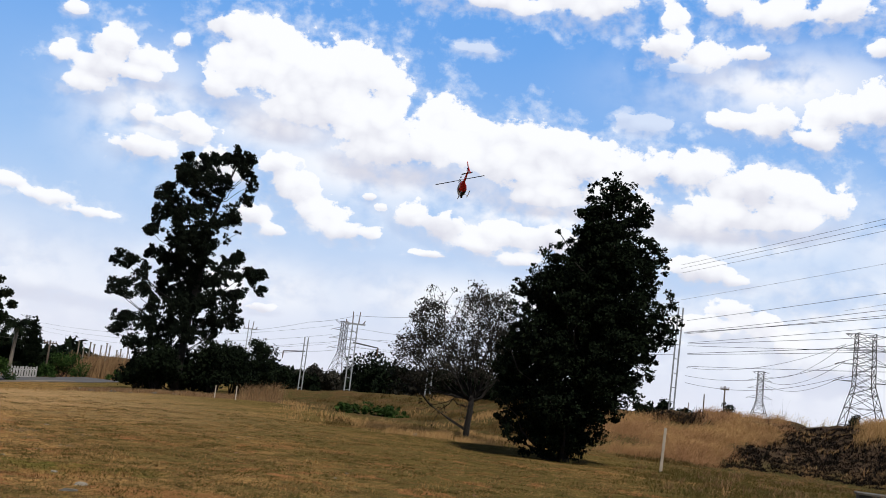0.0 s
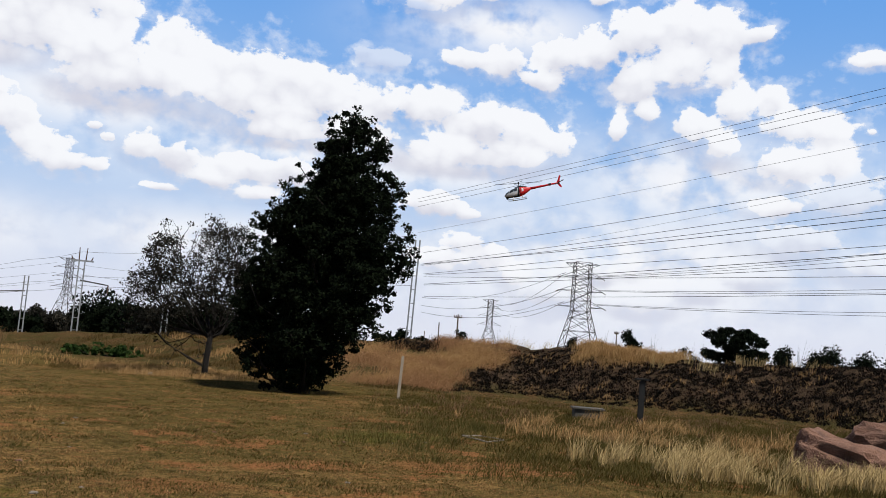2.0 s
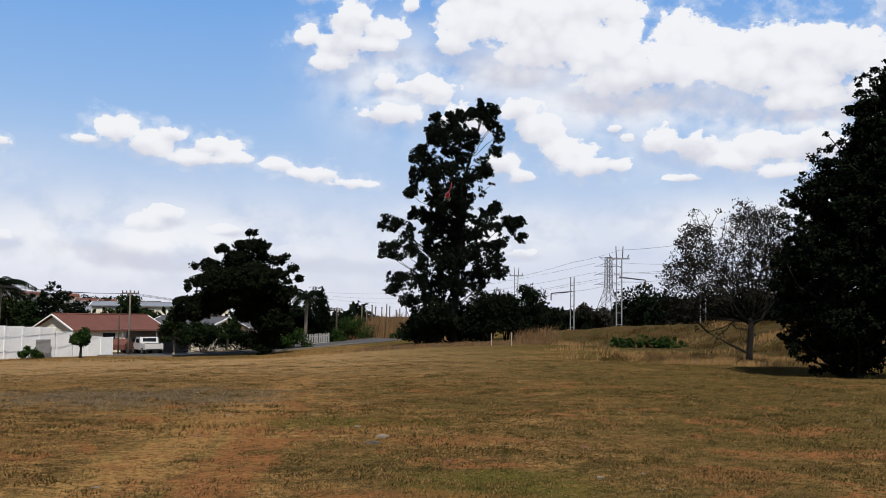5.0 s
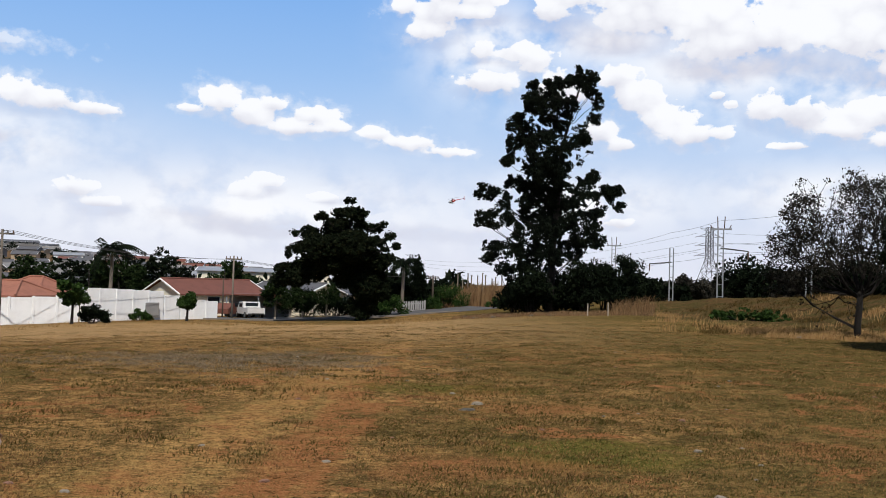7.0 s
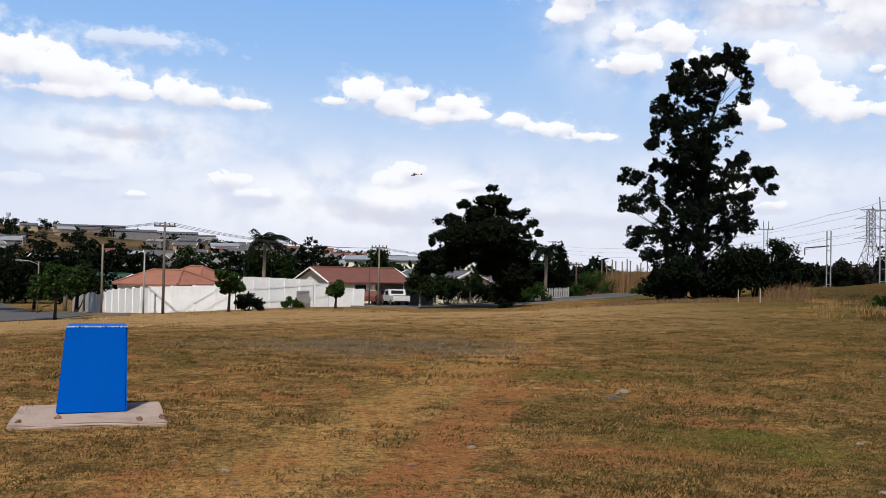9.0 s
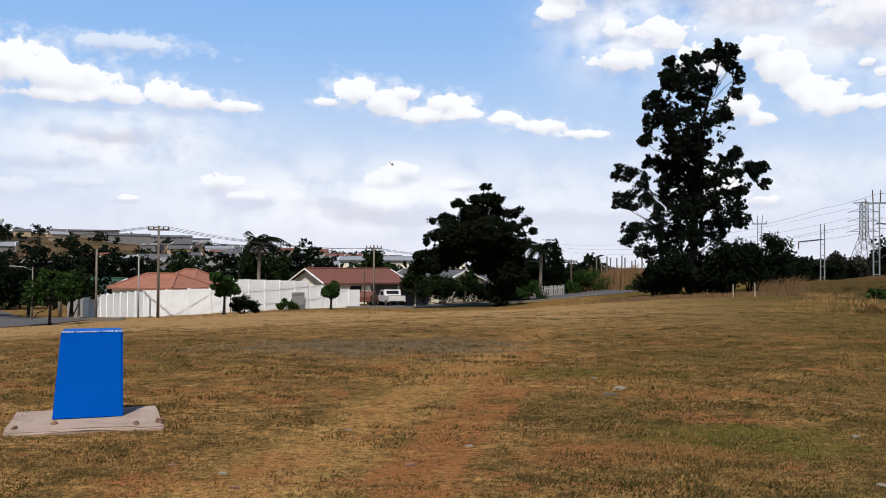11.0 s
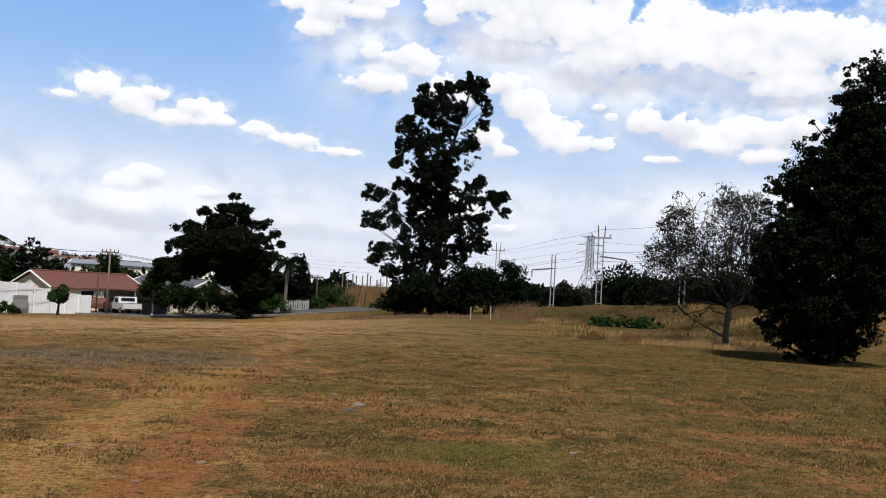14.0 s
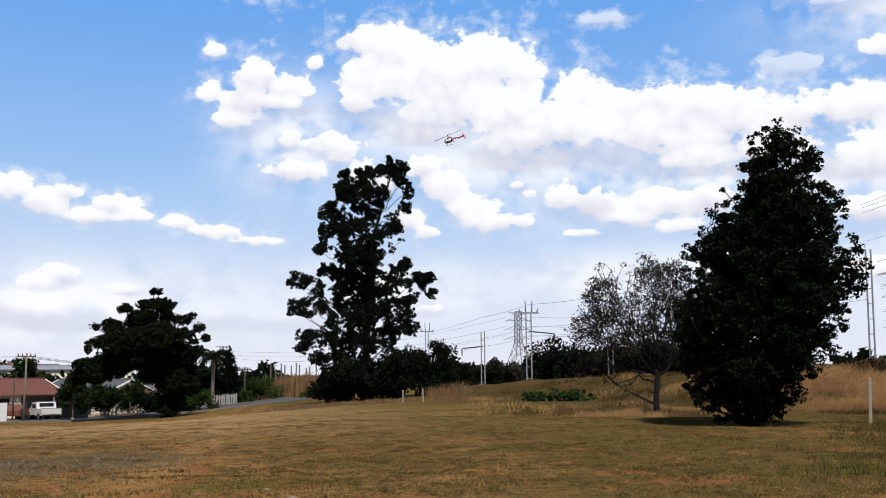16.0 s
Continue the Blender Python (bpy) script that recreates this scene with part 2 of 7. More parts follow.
    for key, v in (("From Min", 0.36), ("From Max", 0.64), ("To Min", 0.12), ("To Max", 1.75)):
        speck.inputs[key].default_value = v
    grey = m.add("ShaderNodeCombineColor", Red=speck.outputs[0], Green=speck.outputs[0], Blue=speck.outputs[0])
    c = m.mix(m.math("SUBTRACT", 1.0, far), c, grey.outputs[0], "MULTIPLY")
    c = m.mix(m.math("MULTIPLY", m.ramp(tiny, 0.5, 0.75), 0.35), c, (0.33, 0.25, 0.12))
    m.color(c)
    m.bump(m.math("ADD", fine, m.math("MULTIPLY", tiny, 0.5)), 0.7, 0.04)
    return m.mat


def build_ground():
    radii = np.unique(np.concatenate([[0.5], np.geomspace(1.5, 4800, 330), np.arange(26, 50, 0.22)]))
    az = np.concatenate([np.linspace(-44, 70, 520), np.linspace(72, 314, 90)])
    a, r = np.meshgrid(np.radians(az), radii, indexing="ij")
    x, y = r * np.sin(a), r * np.cos(a)
    z = ground_z(x, y)
    n_a, n_r = a.shape
    verts = np.stack([x, y, z], -1).reshape(-1, 3)
    i, j = np.meshgrid(np.arange(n_a), np.arange(n_r - 1), indexing="ij")
    i2 = (i + 1) % n_a
    faces = np.stack([i * n_r + j, i * n_r + j + 1, i2 * n_r + j + 1, i2 * n_r + j], -1).reshape(-1, 4)
    me = bpy.data.meshes.new("ground")
    me.from_pydata(verts.tolist() + [(0, 0, gz(0, 0))], [], faces.tolist() + [(k * n_r, ((k + 1) % n_a) * n_r, len(verts)) for k in range(n_a)])
    burnt = ease(0.04, 0.3, bank_share(x, y)) * ease(40.5, 42.5, np.degrees(np.arctan2(x, y)) + 3.2 * (1 - bank_share(x, y)) + 1.5 * lumps(x, y, 2.0, 9.0)) * (1 - ease(90, 140, r))
    burnt = np.maximum(burnt, 0.8 * ease(0.86, 0.96, bank_share(x, y)) * ease(33, 35, np.degrees(a)) * (1 - ease(80, 120, r)))
    far = ease(110, 200, r)
    scrub = ease(-6, 0.5, x - crest_x(y) + 9.5 + lumps(x, y, 1.6, 6.0)) * (1 - ease(70, 110, r)) * ease(9, 14, np.degrees(np.arctan2(x, y)))
    for key, v in (("burnt", burnt), ("far", far), ("scrub", scrub)):
        at = me.attributes.new(key, "FLOAT", "POINT")
        at.data.foreach_set("value", np.append(v.reshape(-1), 0.0).astype(np.float32))
    me.materials.append(ground_material())
    me.polygons.foreach_set("use_smooth", [True] * len(me.polygons))
    ob = new("ground", me)
    tagged(ob, "worn dry lawn with red soil patches and wheel ruts, rising to an earth bank", "ground", kind="structure")


build_ground()


# ---- sky with drifting cumulus ----
def cloud_material():
    m = Nodes("cumulus")
    t = m.tree
    at = m.add("ShaderNodeUVMap").outputs["UV"]
    n1, n2, n3 = m.noise(34, 7, 0.55, at, 0.25), m.noise(110, 6, 0.6, at), m.noise(16, 4, 0.5, at)
    cells = m.add("ShaderNodeTexVoronoi", Vector=at, Scale=58.0)
    puffy = m.math("SUBTRACT", 0.42, cells.outputs["Distance"])
    body = m.attribute("body")
    edge = m.math("MULTIPLY_ADD", m.math("SUBTRACT", n1, 0.5), 1.4, m.math("MULTIPLY_ADD", m.math("SUBTRACT", n2, 0.5), 0.85, m.math("MULTIPLY", puffy, 0.5)))
    d = m.math("ADD", body, edge)
    # crisp lit tops, undersides that melt into the haze
    low = m.ramp(m.attribute("rise"), 0.15, -0.9)
    soft = m.math("MULTIPLY_ADD", low, -0.75, m.math("MULTIPLY", d, 4.4))
    alpha = m.math("MULTIPLY", m.ramp(m.math("DIVIDE", soft, m.math("MULTIPLY_ADD", low, 1.6, 1.0)), -0.1, 1.0), m.attribute("solid"))
    fringe = m.math("MULTIPLY", m.ramp(m.math("MULTIPLY_ADD", edge, 2.4, body), -0.9, 0.7), m.math("MULTIPLY", m.ramp(m.attribute("height"), 4.5, 11), 0.5))
    film = m.math("MULTIPLY", m.attribute("veil"), m.math("MULTIPLY", m.ramp(m.math("MULTIPLY_ADD", m.math("SUBTRACT", n1, 0.5), 0.5, n3), 0.2, 0.58), 1.0))
    alpha = m.math("MAXIMUM", m.math("MAXIMUM", alpha, fringe), film)
    lit = m.math("MULTIPLY_ADD", m.math("SUBTRACT", n3, 0.5), 1.6, m.math("MULTIPLY_ADD", puffy, 0.5, m.math("MULTIPLY_ADD", m.math("SUBTRACT", n1, 0.5), 0.8, m.attribute("shine"))))
    white = m.mix(m.ramp(lit, -1.0, 0.25), (0.76, 0.75, 0.82), (1.06, 1.05, 1.05))
    height = m.attribute("height")
    blue = m.mix(m.ramp(height, 4, 24), (0.47, 0.67, 0.94), (0.16, 0.40, 0.855))
    blue = m.mix(m.ramp(height, 13, -1), blue, (0.86, 0.86, 0.935))
    c = m.mix(alpha, blue, white)
    emit = m.add("ShaderNodeEmission", Color=c, Strength=0.97)
    clear = m.add("ShaderNodeBsdfTransparent")
    alpha = m.attribute("cover")
    mix = m.add("ShaderNodeMixShader", Fac=alpha)
    t.links.new(clear.outputs[0], mix.inputs[1])
    t.links.new(emit.outputs[0], mix.inputs[2])
    t.links.new(mix.outputs[0], t.nodes["Material Output"].inputs["Surface"])
    return m.mat


# each puff: bearing, elevation, half width, half height, in degrees
CLOUDS = {
    "great bank": [(6.5, 19.7, 1.59, 0.93), (8.3, 19.2, 2.12, 1.5), (7.6, 17.3, 2.63, 1.68), (6.2, 16.1, 1.4, 0.84), (10.8, 18.1, 2.82, 2.01), (13.9, 18.2, 2.82, 2.21), (16.4, 17.7, 1.5, 1.7), (11.8, 15.9, 4.21, 2.02), (15.6, 15.4, 3.2, 1.9)],
    "great bank middle": [(19.9, 16.7, 1.6, 1.4), (21.9, 15.8, 1.72, 1.13), (19.3, 14.5, 3.0, 1.35), (24.5, 15.7, 2.05, 1.18), (26.2, 15.4, 1.69, 1.47), (28.4, 15.2, 2.01, 1.36), (23.2, 14.2, 4.1, 1.49), (16.5, 13.9, 3.4, 1.3), (26.0, 13.6, 4.0, 1.3)],
    "great bank end": [(28.6, 14.6, 2.41, 1.67), (31.7, 14.4, 2.08, 1.21), (35.2, 14.6, 2.44, 1.42), (38.7, 13.8, 2.44, 1.42), (41.5, 13.4, 2.08, 1.28), (43.3, 13.0, 1.11, 1.14), (40.6, 12.0, 2.77, 0.95), (36.8, 12.0, 3.12, 1.15), (30.8, 12.5, 3.11, 1.15), (25.8, 14.6, 2.39, 1.99), (26.7, 12.4, 3.07, 1.0)],
    "near the tall tree": [(-2.7, 16.3, 0.75, 0.66), (0.0, 17.5, 1.45, 1.05), (-0.6, 16.0, 1.89, 1.16), (2.1, 16.9, 1.56, 0.93), (1.4, 16.0, 1.9, 0.53), (-1.3, 14.9, 1.44, 0.73), (3.6, 18.3, 0.56, 0.53), (-2.5, 18.8, 0.76, 0.46)],
    "behind the tall tree": [(2.1, 13.9, 0.76, 0.67), (4.2, 13.7, 1.45, 0.74), (2.5, 12.0, 2.0, 0.74), (5.2, 13.3, 1.38, 1.01), (10.4, 12.3, 1.25, 0.88), (11.5, 11.2, 1.8, 1.29), (13.2, 9.9, 1.99, 0.95), (14.6, 9.0, 1.78, 0.74), (16.3, 9.0, 0.75, 0.51), (10.5, 8.4, 0.89, 0.54), (9.1, 9.1, 1.21, 0.75), (7.0, 11.6, 1.73, 1.19)],
    "middle": [(16.1, 11.2, 0.48, 0.31), (16.8, 10.7, 0.48, 0.27), (18.6, 10.4, 1.44, 0.95), (20.7, 10.0, 1.77, 0.94), (23.0, 9.0, 1.86, 0.6), (25.3, 9.7, 1.84, 0.93), (27.6, 10.0, 1.49, 0.92), (25.6, 8.5, 2.0, 0.53), (19.9, 8.2, 1.23, 0.27), (24.3, 9.8, 2.02, 0.93), (27.0, 9.7, 1.87, 1.01), (36.3, 8.8, 2.24, 0.89), (38.3, 8.4, 1.03, 0.37), (38.2, 6.6, 1.72, 0.68), (39.7, 5.9, 1.64, 0.89), (41.3, 5.0, 1.19, 0.88), (36.9, 5.6, 2.06, 0.75)],
    "over the pylons": [(37.7, 17.5, 1.75, 0.74), (39.5, 17.5, 1.58, 1.07), (43.3, 18.1, 1.74, 1.39), (45.3, 18.4, 1.81, 1.45), (47.6, 19.3, 1.9, 1.57), (47.8, 16.6, 1.55, 1.52), (50.3, 19.7, 2.57, 1.62), (52.7, 19.1, 1.87, 1.67), (54.8, 19.3, 1.01, 0.57), (50.4, 17.6, 2.22, 1.5), (53.1, 17.3, 1.21, 1.16), (42.3, 16.5, 1.67, 0.74), (47.0, 13.8, 0.55, 1.27), (48.6, 15.0, 0.96, 0.79), (51.6, 14.2, 1.42, 1.24), (53.0, 13.1, 1.14, 1.04), (55.7, 15.7, 0.99, 0.89)],
    "over the bank": [(53.8, 15.4, 1.34, 1.29), (57.0, 14.3, 1.8, 1.21), (58.8, 13.8, 1.68, 1.45), (57.1, 11.9, 2.15, 1.34), (59.5, 12.2, 1.09, 1.26), (56.3, 9.6, 1.79, 0.77), (61.1, 17.8, 1.22, 0.49), (61.2, 13.9, 0.32, 0.19)],
    "high over the mast": [(33.6, 23.3, 0.91, 1.03), (33.4, 21.6, 1.92, 0.91), (35.4, 21.1, 1.73, 1.03), (38.4, 21.3, 1.37, 0.57), (36.5, 24.1, 1.39, 0.95), (39.9, 23.4, 2.56, 1.0), (43.3, 23.6, 1.84, 0.98), (45.4, 21.4, 0.78, 0.61), (22.2, 23.5, 2.16, 0.66), (24.2, 23.3, 1.36, 0.59)],
    "over the town": [(-33.1, 11.0, 1.86, 1.46), (-30.8, 10.5, 1.74, 1.18), (-29.0, 10.2, 1.92, 1.01), (-27.2, 9.6, 1.55, 0.7), (-24.4, 9.8, 1.25, 0.81), (-22.8, 9.5, 1.52, 0.65), (-20.5, 9.2, 1.67, 0.4), (-29.9, 9.4, 3.66, 0.5), (-35.0, 10.8, 1.83, 1.35)],
    "long roll": [(-15.2, 9.7, 0.81, 0.3), (-13.5, 10.3, 1.23, 0.87), (-11.5, 9.6, 1.71, 0.81), (-10.4, 10.2, 0.89, 0.54), (-9.1, 8.9, 1.88, 0.44), (-7.7, 9.7, 1.44, 0.61), (-6.6, 9.1, 0.89, 0.44), (-4.3, 8.8, 1.02, 0.44), (-2.3, 8.3, 1.87, 0.47), (0.1, 7.8, 1.42, 0.33)],
    "low": [(-10.6, 5.7, 1.13, 0.58), (-11.8, 5.1, 1.23, 0.68), (-21.1, 4.8, 1.13, 0.6), (-19.8, 4.0, 1.27, 0.43), (-7.2, 4.9, 1.09, 0.34), (10.4, 3.8, 1.04, 0.35), (-26.5, 3.8, 0.71, 0.23)],
    "faint": [(-13.2, 4.0, 2.72, 0.61), (-10.8, 3.6, 3.58, 0.82), (-2.6, 3.5, 3.57, 0.68), (1.7, 3.4, 3.19, 0.67), (-27.8, 7.8, 2.74, 0.64), (-31.6, 6.2, 2.35, 0.69), (-32.4, 4.3, 1.71, 0.56), (-29.3, 4.7, 1.43, 0.32)],
    "pale low": [(43.2, 4.1, 2.0, 1.2), (51.9, 4.7, 1.6, 0.6), (48.9, 3.7, 2.0, 0.7), (57.2, 7.8, 2.4, 1.0), (60.0, 10.3, 2.2, 1.4), (46.0, 5.6, 2.0, 0.9), (54.5, 5.6, 1.8, 0.6), (61.5, 6.5, 2.0, 0.8), (33.0, 4.5, 2.4, 0.8), (29.0, 5.5, 2.0, 0.7)],
    "wisps": [(21.5, 20.7, 1.43, 0.37), (32.4, 17.1, 1.9, 0.6), (32.8, 17.2, 1.68, 0.53), (31.4, 17.4, 1.05, 0.33), (34.3, 20.4, 1.27, 0.4), (-27, 12.5, 3.0, 0.5)],
}
FAINT = {"low": 0.95, "pale low": 0.75, "faint": 0.45, "wisps": 0.6}
# soft veils between the cumulus: bearing, elevation, half width, half height
VEILS = [(26, 11.4, 12, 2.6), (16, 12.8, 10, 2.4), (10, 14.5, 6, 2.0), (36, 11.2, 10, 2.0), (48, 6.0, 15, 4.0), (24, 5.5, 9, 1.6), (-27, 7.0, 7, 2.2), (2.5, 14.0, 4, 3.0), (52, 11.0, 9, 3.0), (8, 5.0, 7, 1.6), (-12, 4.0, 14, 2.4), (40, 19.5, 7, 2.0)]


def build_sky():
    az, el = np.linspace(-62, 92, 617), np.linspace(-3, 44, 236)
    a, e = np.meshgrid(az, el, indexing="ij")
    body = np.full(a.shape, -2.0)
    puffs = [(p, FAINT.get(k, 1.0), k) for k, ps in CLOUDS.items() for p in ps]
    rng = np.random.default_rng(4)
    # more of the same sky outside the part that is looked at
    for _ in range(46):
        pa, pe = rng.uniform(-60, 90), rng.uniform(24, 42)
        puffs += [((pa + rng.normal(0, 2.5), pe + rng.normal(0, 0.8), rng.uniform(1.5, 3.5), rng.uniform(0.8, 1.8)), 1.0, "high") for _ in range(4)]
    for _ in range(12):
        pa, pe = rng.choice([rng.uniform(-60, -38), rng.uniform(64, 90)]), rng.uniform(3, 22)
        puffs += [((pa + rng.normal(0, 2.0), pe + rng.normal(0, 0.6), rng.uniform(1.5, 3.5), rng.uniform(0.6, 1.6)), 1.0, "high") for _ in range(4)]
    total, weight = np.zeros(a.shape), np.full(a.shape, 1e-6)
    share, mass = np.zeros(a.shape), np.full(a.shape, 1e-9)
    groups = {key: np.full(a.shape, -2.0) for _, _, key in puffs}
    for (pa, pe, ra, re), s, key in puffs:
        q = ((a - pa) / ra) ** 2 + ((e - pe) / re) ** 2
        v = 1.15 - np.sqrt(q + 0.02)
        w = np.exp(np.clip(v, -3, 1.2) * 4)
        total, weight = total + w * (e - pe) / re, weight + w
        groups[key] = np.logaddexp(groups[key] * 9, v * 9) / 9
        thick = np.exp(np.clip(v, -3, 1.2) * 7)
        share, mass = share + thick * s, mass + thick
        body = np.maximum(body, groups[key])
    rise, solid = total / weight, share / mass
    veil = np.zeros(a.shape)
    for pa, pe, ra, re in VEILS:
        veil = np.maximum(veil, np.exp(-((a - pa) / ra) ** 2 - ((e - pe) / re) ** 2))
    d = 4300.0
    x, y, z = np.sin(np.radians(a)) * np.cos(np.radians(e)) * d, np.cos(np.radians(a)) * np.cos(np.radians(e)) * d, np.sin(np.radians(e)) * d
    n_a, n_e = a.shape
    i, j = np.meshgrid(np.arange(n_a - 1), np.arange(n_e - 1), indexing="ij")
    k = i * n_e + j
    faces = np.stack([k, k + 1, k + n_e + 1, k + n_e], -1).reshape(-1, 4)
    me = bpy.data.meshes.new("backdrop")
    me.from_pydata(np.stack([x, y, z], -1).reshape(-1, 3).tolist(), [], faces.tolist())
    cover = ease(-62, -54, a) * (1 - ease(84, 92, a)) * (1 - ease(34, 44, e))
    for key, v in (("body", body), ("rise", rise), ("solid", solid), ("veil", veil), ("shine", rise * ease(-0.7, 0.3, body)), ("height", e), ("cover", cover)):
        at = me.attributes.new(key, "FLOAT", "POINT")
        at.data.foreach_set("value", v.reshape(-1).astype(np.float32))
    uv = me.uv_layers.new(name="bearing")
    loops = faces.reshape(-1)
    uv.data.foreach_set("uv", (np.stack([a.reshape(-1)[loops], e.reshape(-1)[loops] * 1.25], -1) / 60).reshape(-1).astype(np.float32))
    me.materials.append(cloud_material())
    ob = new("backdrop", me)
    ob.location = EYE
    return tagged(ob, "blue summer sky with drifting white cumulus clouds", "sky", kind="structure")


sky_sheet = build_sky()


# ---- trees ----
BARK = worn("bark", (0.016, 0.0125, 0.010), (0.008, 0.0065, 0.0055), 6.0, 0.95, bump=0.8, dist=0.03)
PALE_BARK = worn("pale_bark", (0.24, 0.2, 0.16), (0.11, 0.085, 0.065), 3.0, 0.9, bump=0.5, dist=0.02)
# far below real foliage: the crowns' black shade is put into these leaf tints
SHADED_DARK_LEAF = leafy("shaded_dark_leaf", (0.004, 0.0065, 0.0035), (0.007, 0.0115, 0.005), (0.016, 0.022, 0.01), 0.7)
# eucalyptus leaves, likewise darkened in colour to stand for deep crown shade
SHADED_GUM_LEAF = leafy("shaded_gum_leaf", (0.0045, 0.007, 0.0045), (0.008, 0.012, 0.007), (0.018, 0.022, 0.013), 0.7)
HEDGE_LEAF = leafy("hedge_leaf", (0.012, 0.024, 0.006), (0.03, 0.058, 0.013), (0.062, 0.1, 0.026), 0.65)
GREY_LEAF = leafy("grey_leaf", (0.015, 0.014, 0.011), (0.032, 0.03, 0.023), (0.085, 0.075, 0.058), 0.7)


def leaves(name, centres, spread, per, size, mat, rng, droop=0.0, flat=0.75):
    """Loose leaves about the given twig centres, as diamond quads of uneven size."""
    centres, spread = np.asarray(centres, float), np.asarray(spread, float)
    c = np.repeat(centres, per, 0)
    s = np.repeat(spread, per)[:, None]
    p = rng.normal(0, 1, c.shape)
    p /= np.maximum(1e-6, np.linalg.norm(p, axis=1, keepdims=True))
    p = c + p * s * rng.uniform(0.15, 1.0, (len(c), 1)) ** 0.6 * np.array([1, 1, flat])
    d = rng.normal(0, 1, c.shape)
    d[:, 2] -= droop
    d /= np.linalg.norm(d, axis=1, keepdims=True)
    side = np.cross(d, rng.normal(0, 1, c.shape))
    side /= np.maximum(1e-6, np.linalg.norm(side, axis=1, keepdims=True))
    ln = size * rng.uniform(0.6, 1.35, (len(c), 1))
    wd = ln * rng.uniform(0.26, 0.42, (len(c), 1))
    return quads_mesh(name, np.stack([p - d * ln * 0.5, p + side * wd, p + d * ln * 0.5, p - side * wd], 1), mat)


def twigs_in(rng, blobs, n):
    """Twig centres in a set of egg-shaped clumps (x, y, z, rx, ry, rz), thick towards their skins."""
    vol = np.array([b[3] * b[4] * b[5] for b in blobs]) ** 0.75
    pick = rng.choice(len(blobs), n, p=vol / vol.sum())
    b = np.array(blobs)[pick]
    u = rng.normal(0, 1, (n, 3))
    u /= np.linalg.norm(u, axis=1, keepdims=True)
    return b[:, :3] + u * b[:, 3:] * rng.uniform(0.25, 1.0, (n, 1)) ** 0.5


def crooked(rng, a, b, n=5, sag=0.06):
    a, b = Vector(a), Vector(b)
    ln = (b - a).length
    out = [a]
    for k in range(1, n):
        f = k / n
        out.append(a.lerp(b, f) + Vector(rng.normal(0, sag * ln / 2, 3)) + Vector((0, 0, -math.sin(f * math.pi) * sag * ln)))
    return out + [b]


def tree(name, label, category, base, az, trunk, limbs, blobs, twig_n, twig_r, per, leaf, mat, seed, bark=BARK, droop=0.0, group="", bough=0.42):
    """A tree whose own x runs to the right of the viewer's line: tapered trunk, limbs, crown of loose leaves."""
    rng = np.random.default_rng(seed)
    root = thing(name, Matrix.Translation(base) @ pose(0, 0, 0, 0, 0, -az), label, category, group)
    bm = bmesh.new()
    pts, r0, r1 = trunk
    tube(bm, pts, r0, r1, 10)
    tube(bm, [Vector(pts[0]) - Vector((0, 0, 0.25)), Vector(pts[0]) + Vector((0, 0, 0.35))], r0 * 1.5, r0 * 0.95, 10)
    top = [Vector(p) for p in pts]
    for b in limbs:
        end = Vector(b[:3])
        cand = [p for p in top if p.z < end.z - 0.12 * abs(end.x) - (0.35 * abs(end.x) if bough < 0.3 else 0)] or top[:2]
        start = min(cand, key=lambda p: (p - end).length)
        f = 1 - (start.z / max(0.1, top[-1].z)) * 0.65
        tube(bm, crooked(rng, start, end), r0 * bough * f, r0 * min(0.07, bough * 0.2), 6)
    part("trunk", bm, bark, root, smooth=True)
    centres = twigs_in(rng, blobs, twig_n)
    part("crown", leaves("crown", centres, rng.uniform(0.6, 1.3, len(centres)) * twig_r, per, leaf, mat, rng, droop), None, root)
    return root


def blobs_of(rows, k, depth, rng, x0, y0):
    """Clumps given on the plane across the view (x, y down, rx, ry), k metres a unit, spread in depth."""
    out = []
    for x, y, rx, ry in rows:
        out.append(((x - x0) * k, rng.normal(0, depth), (y0 - y) * k, rx * k, 0.5 * (rx + ry) * k, ry * k))
    return out


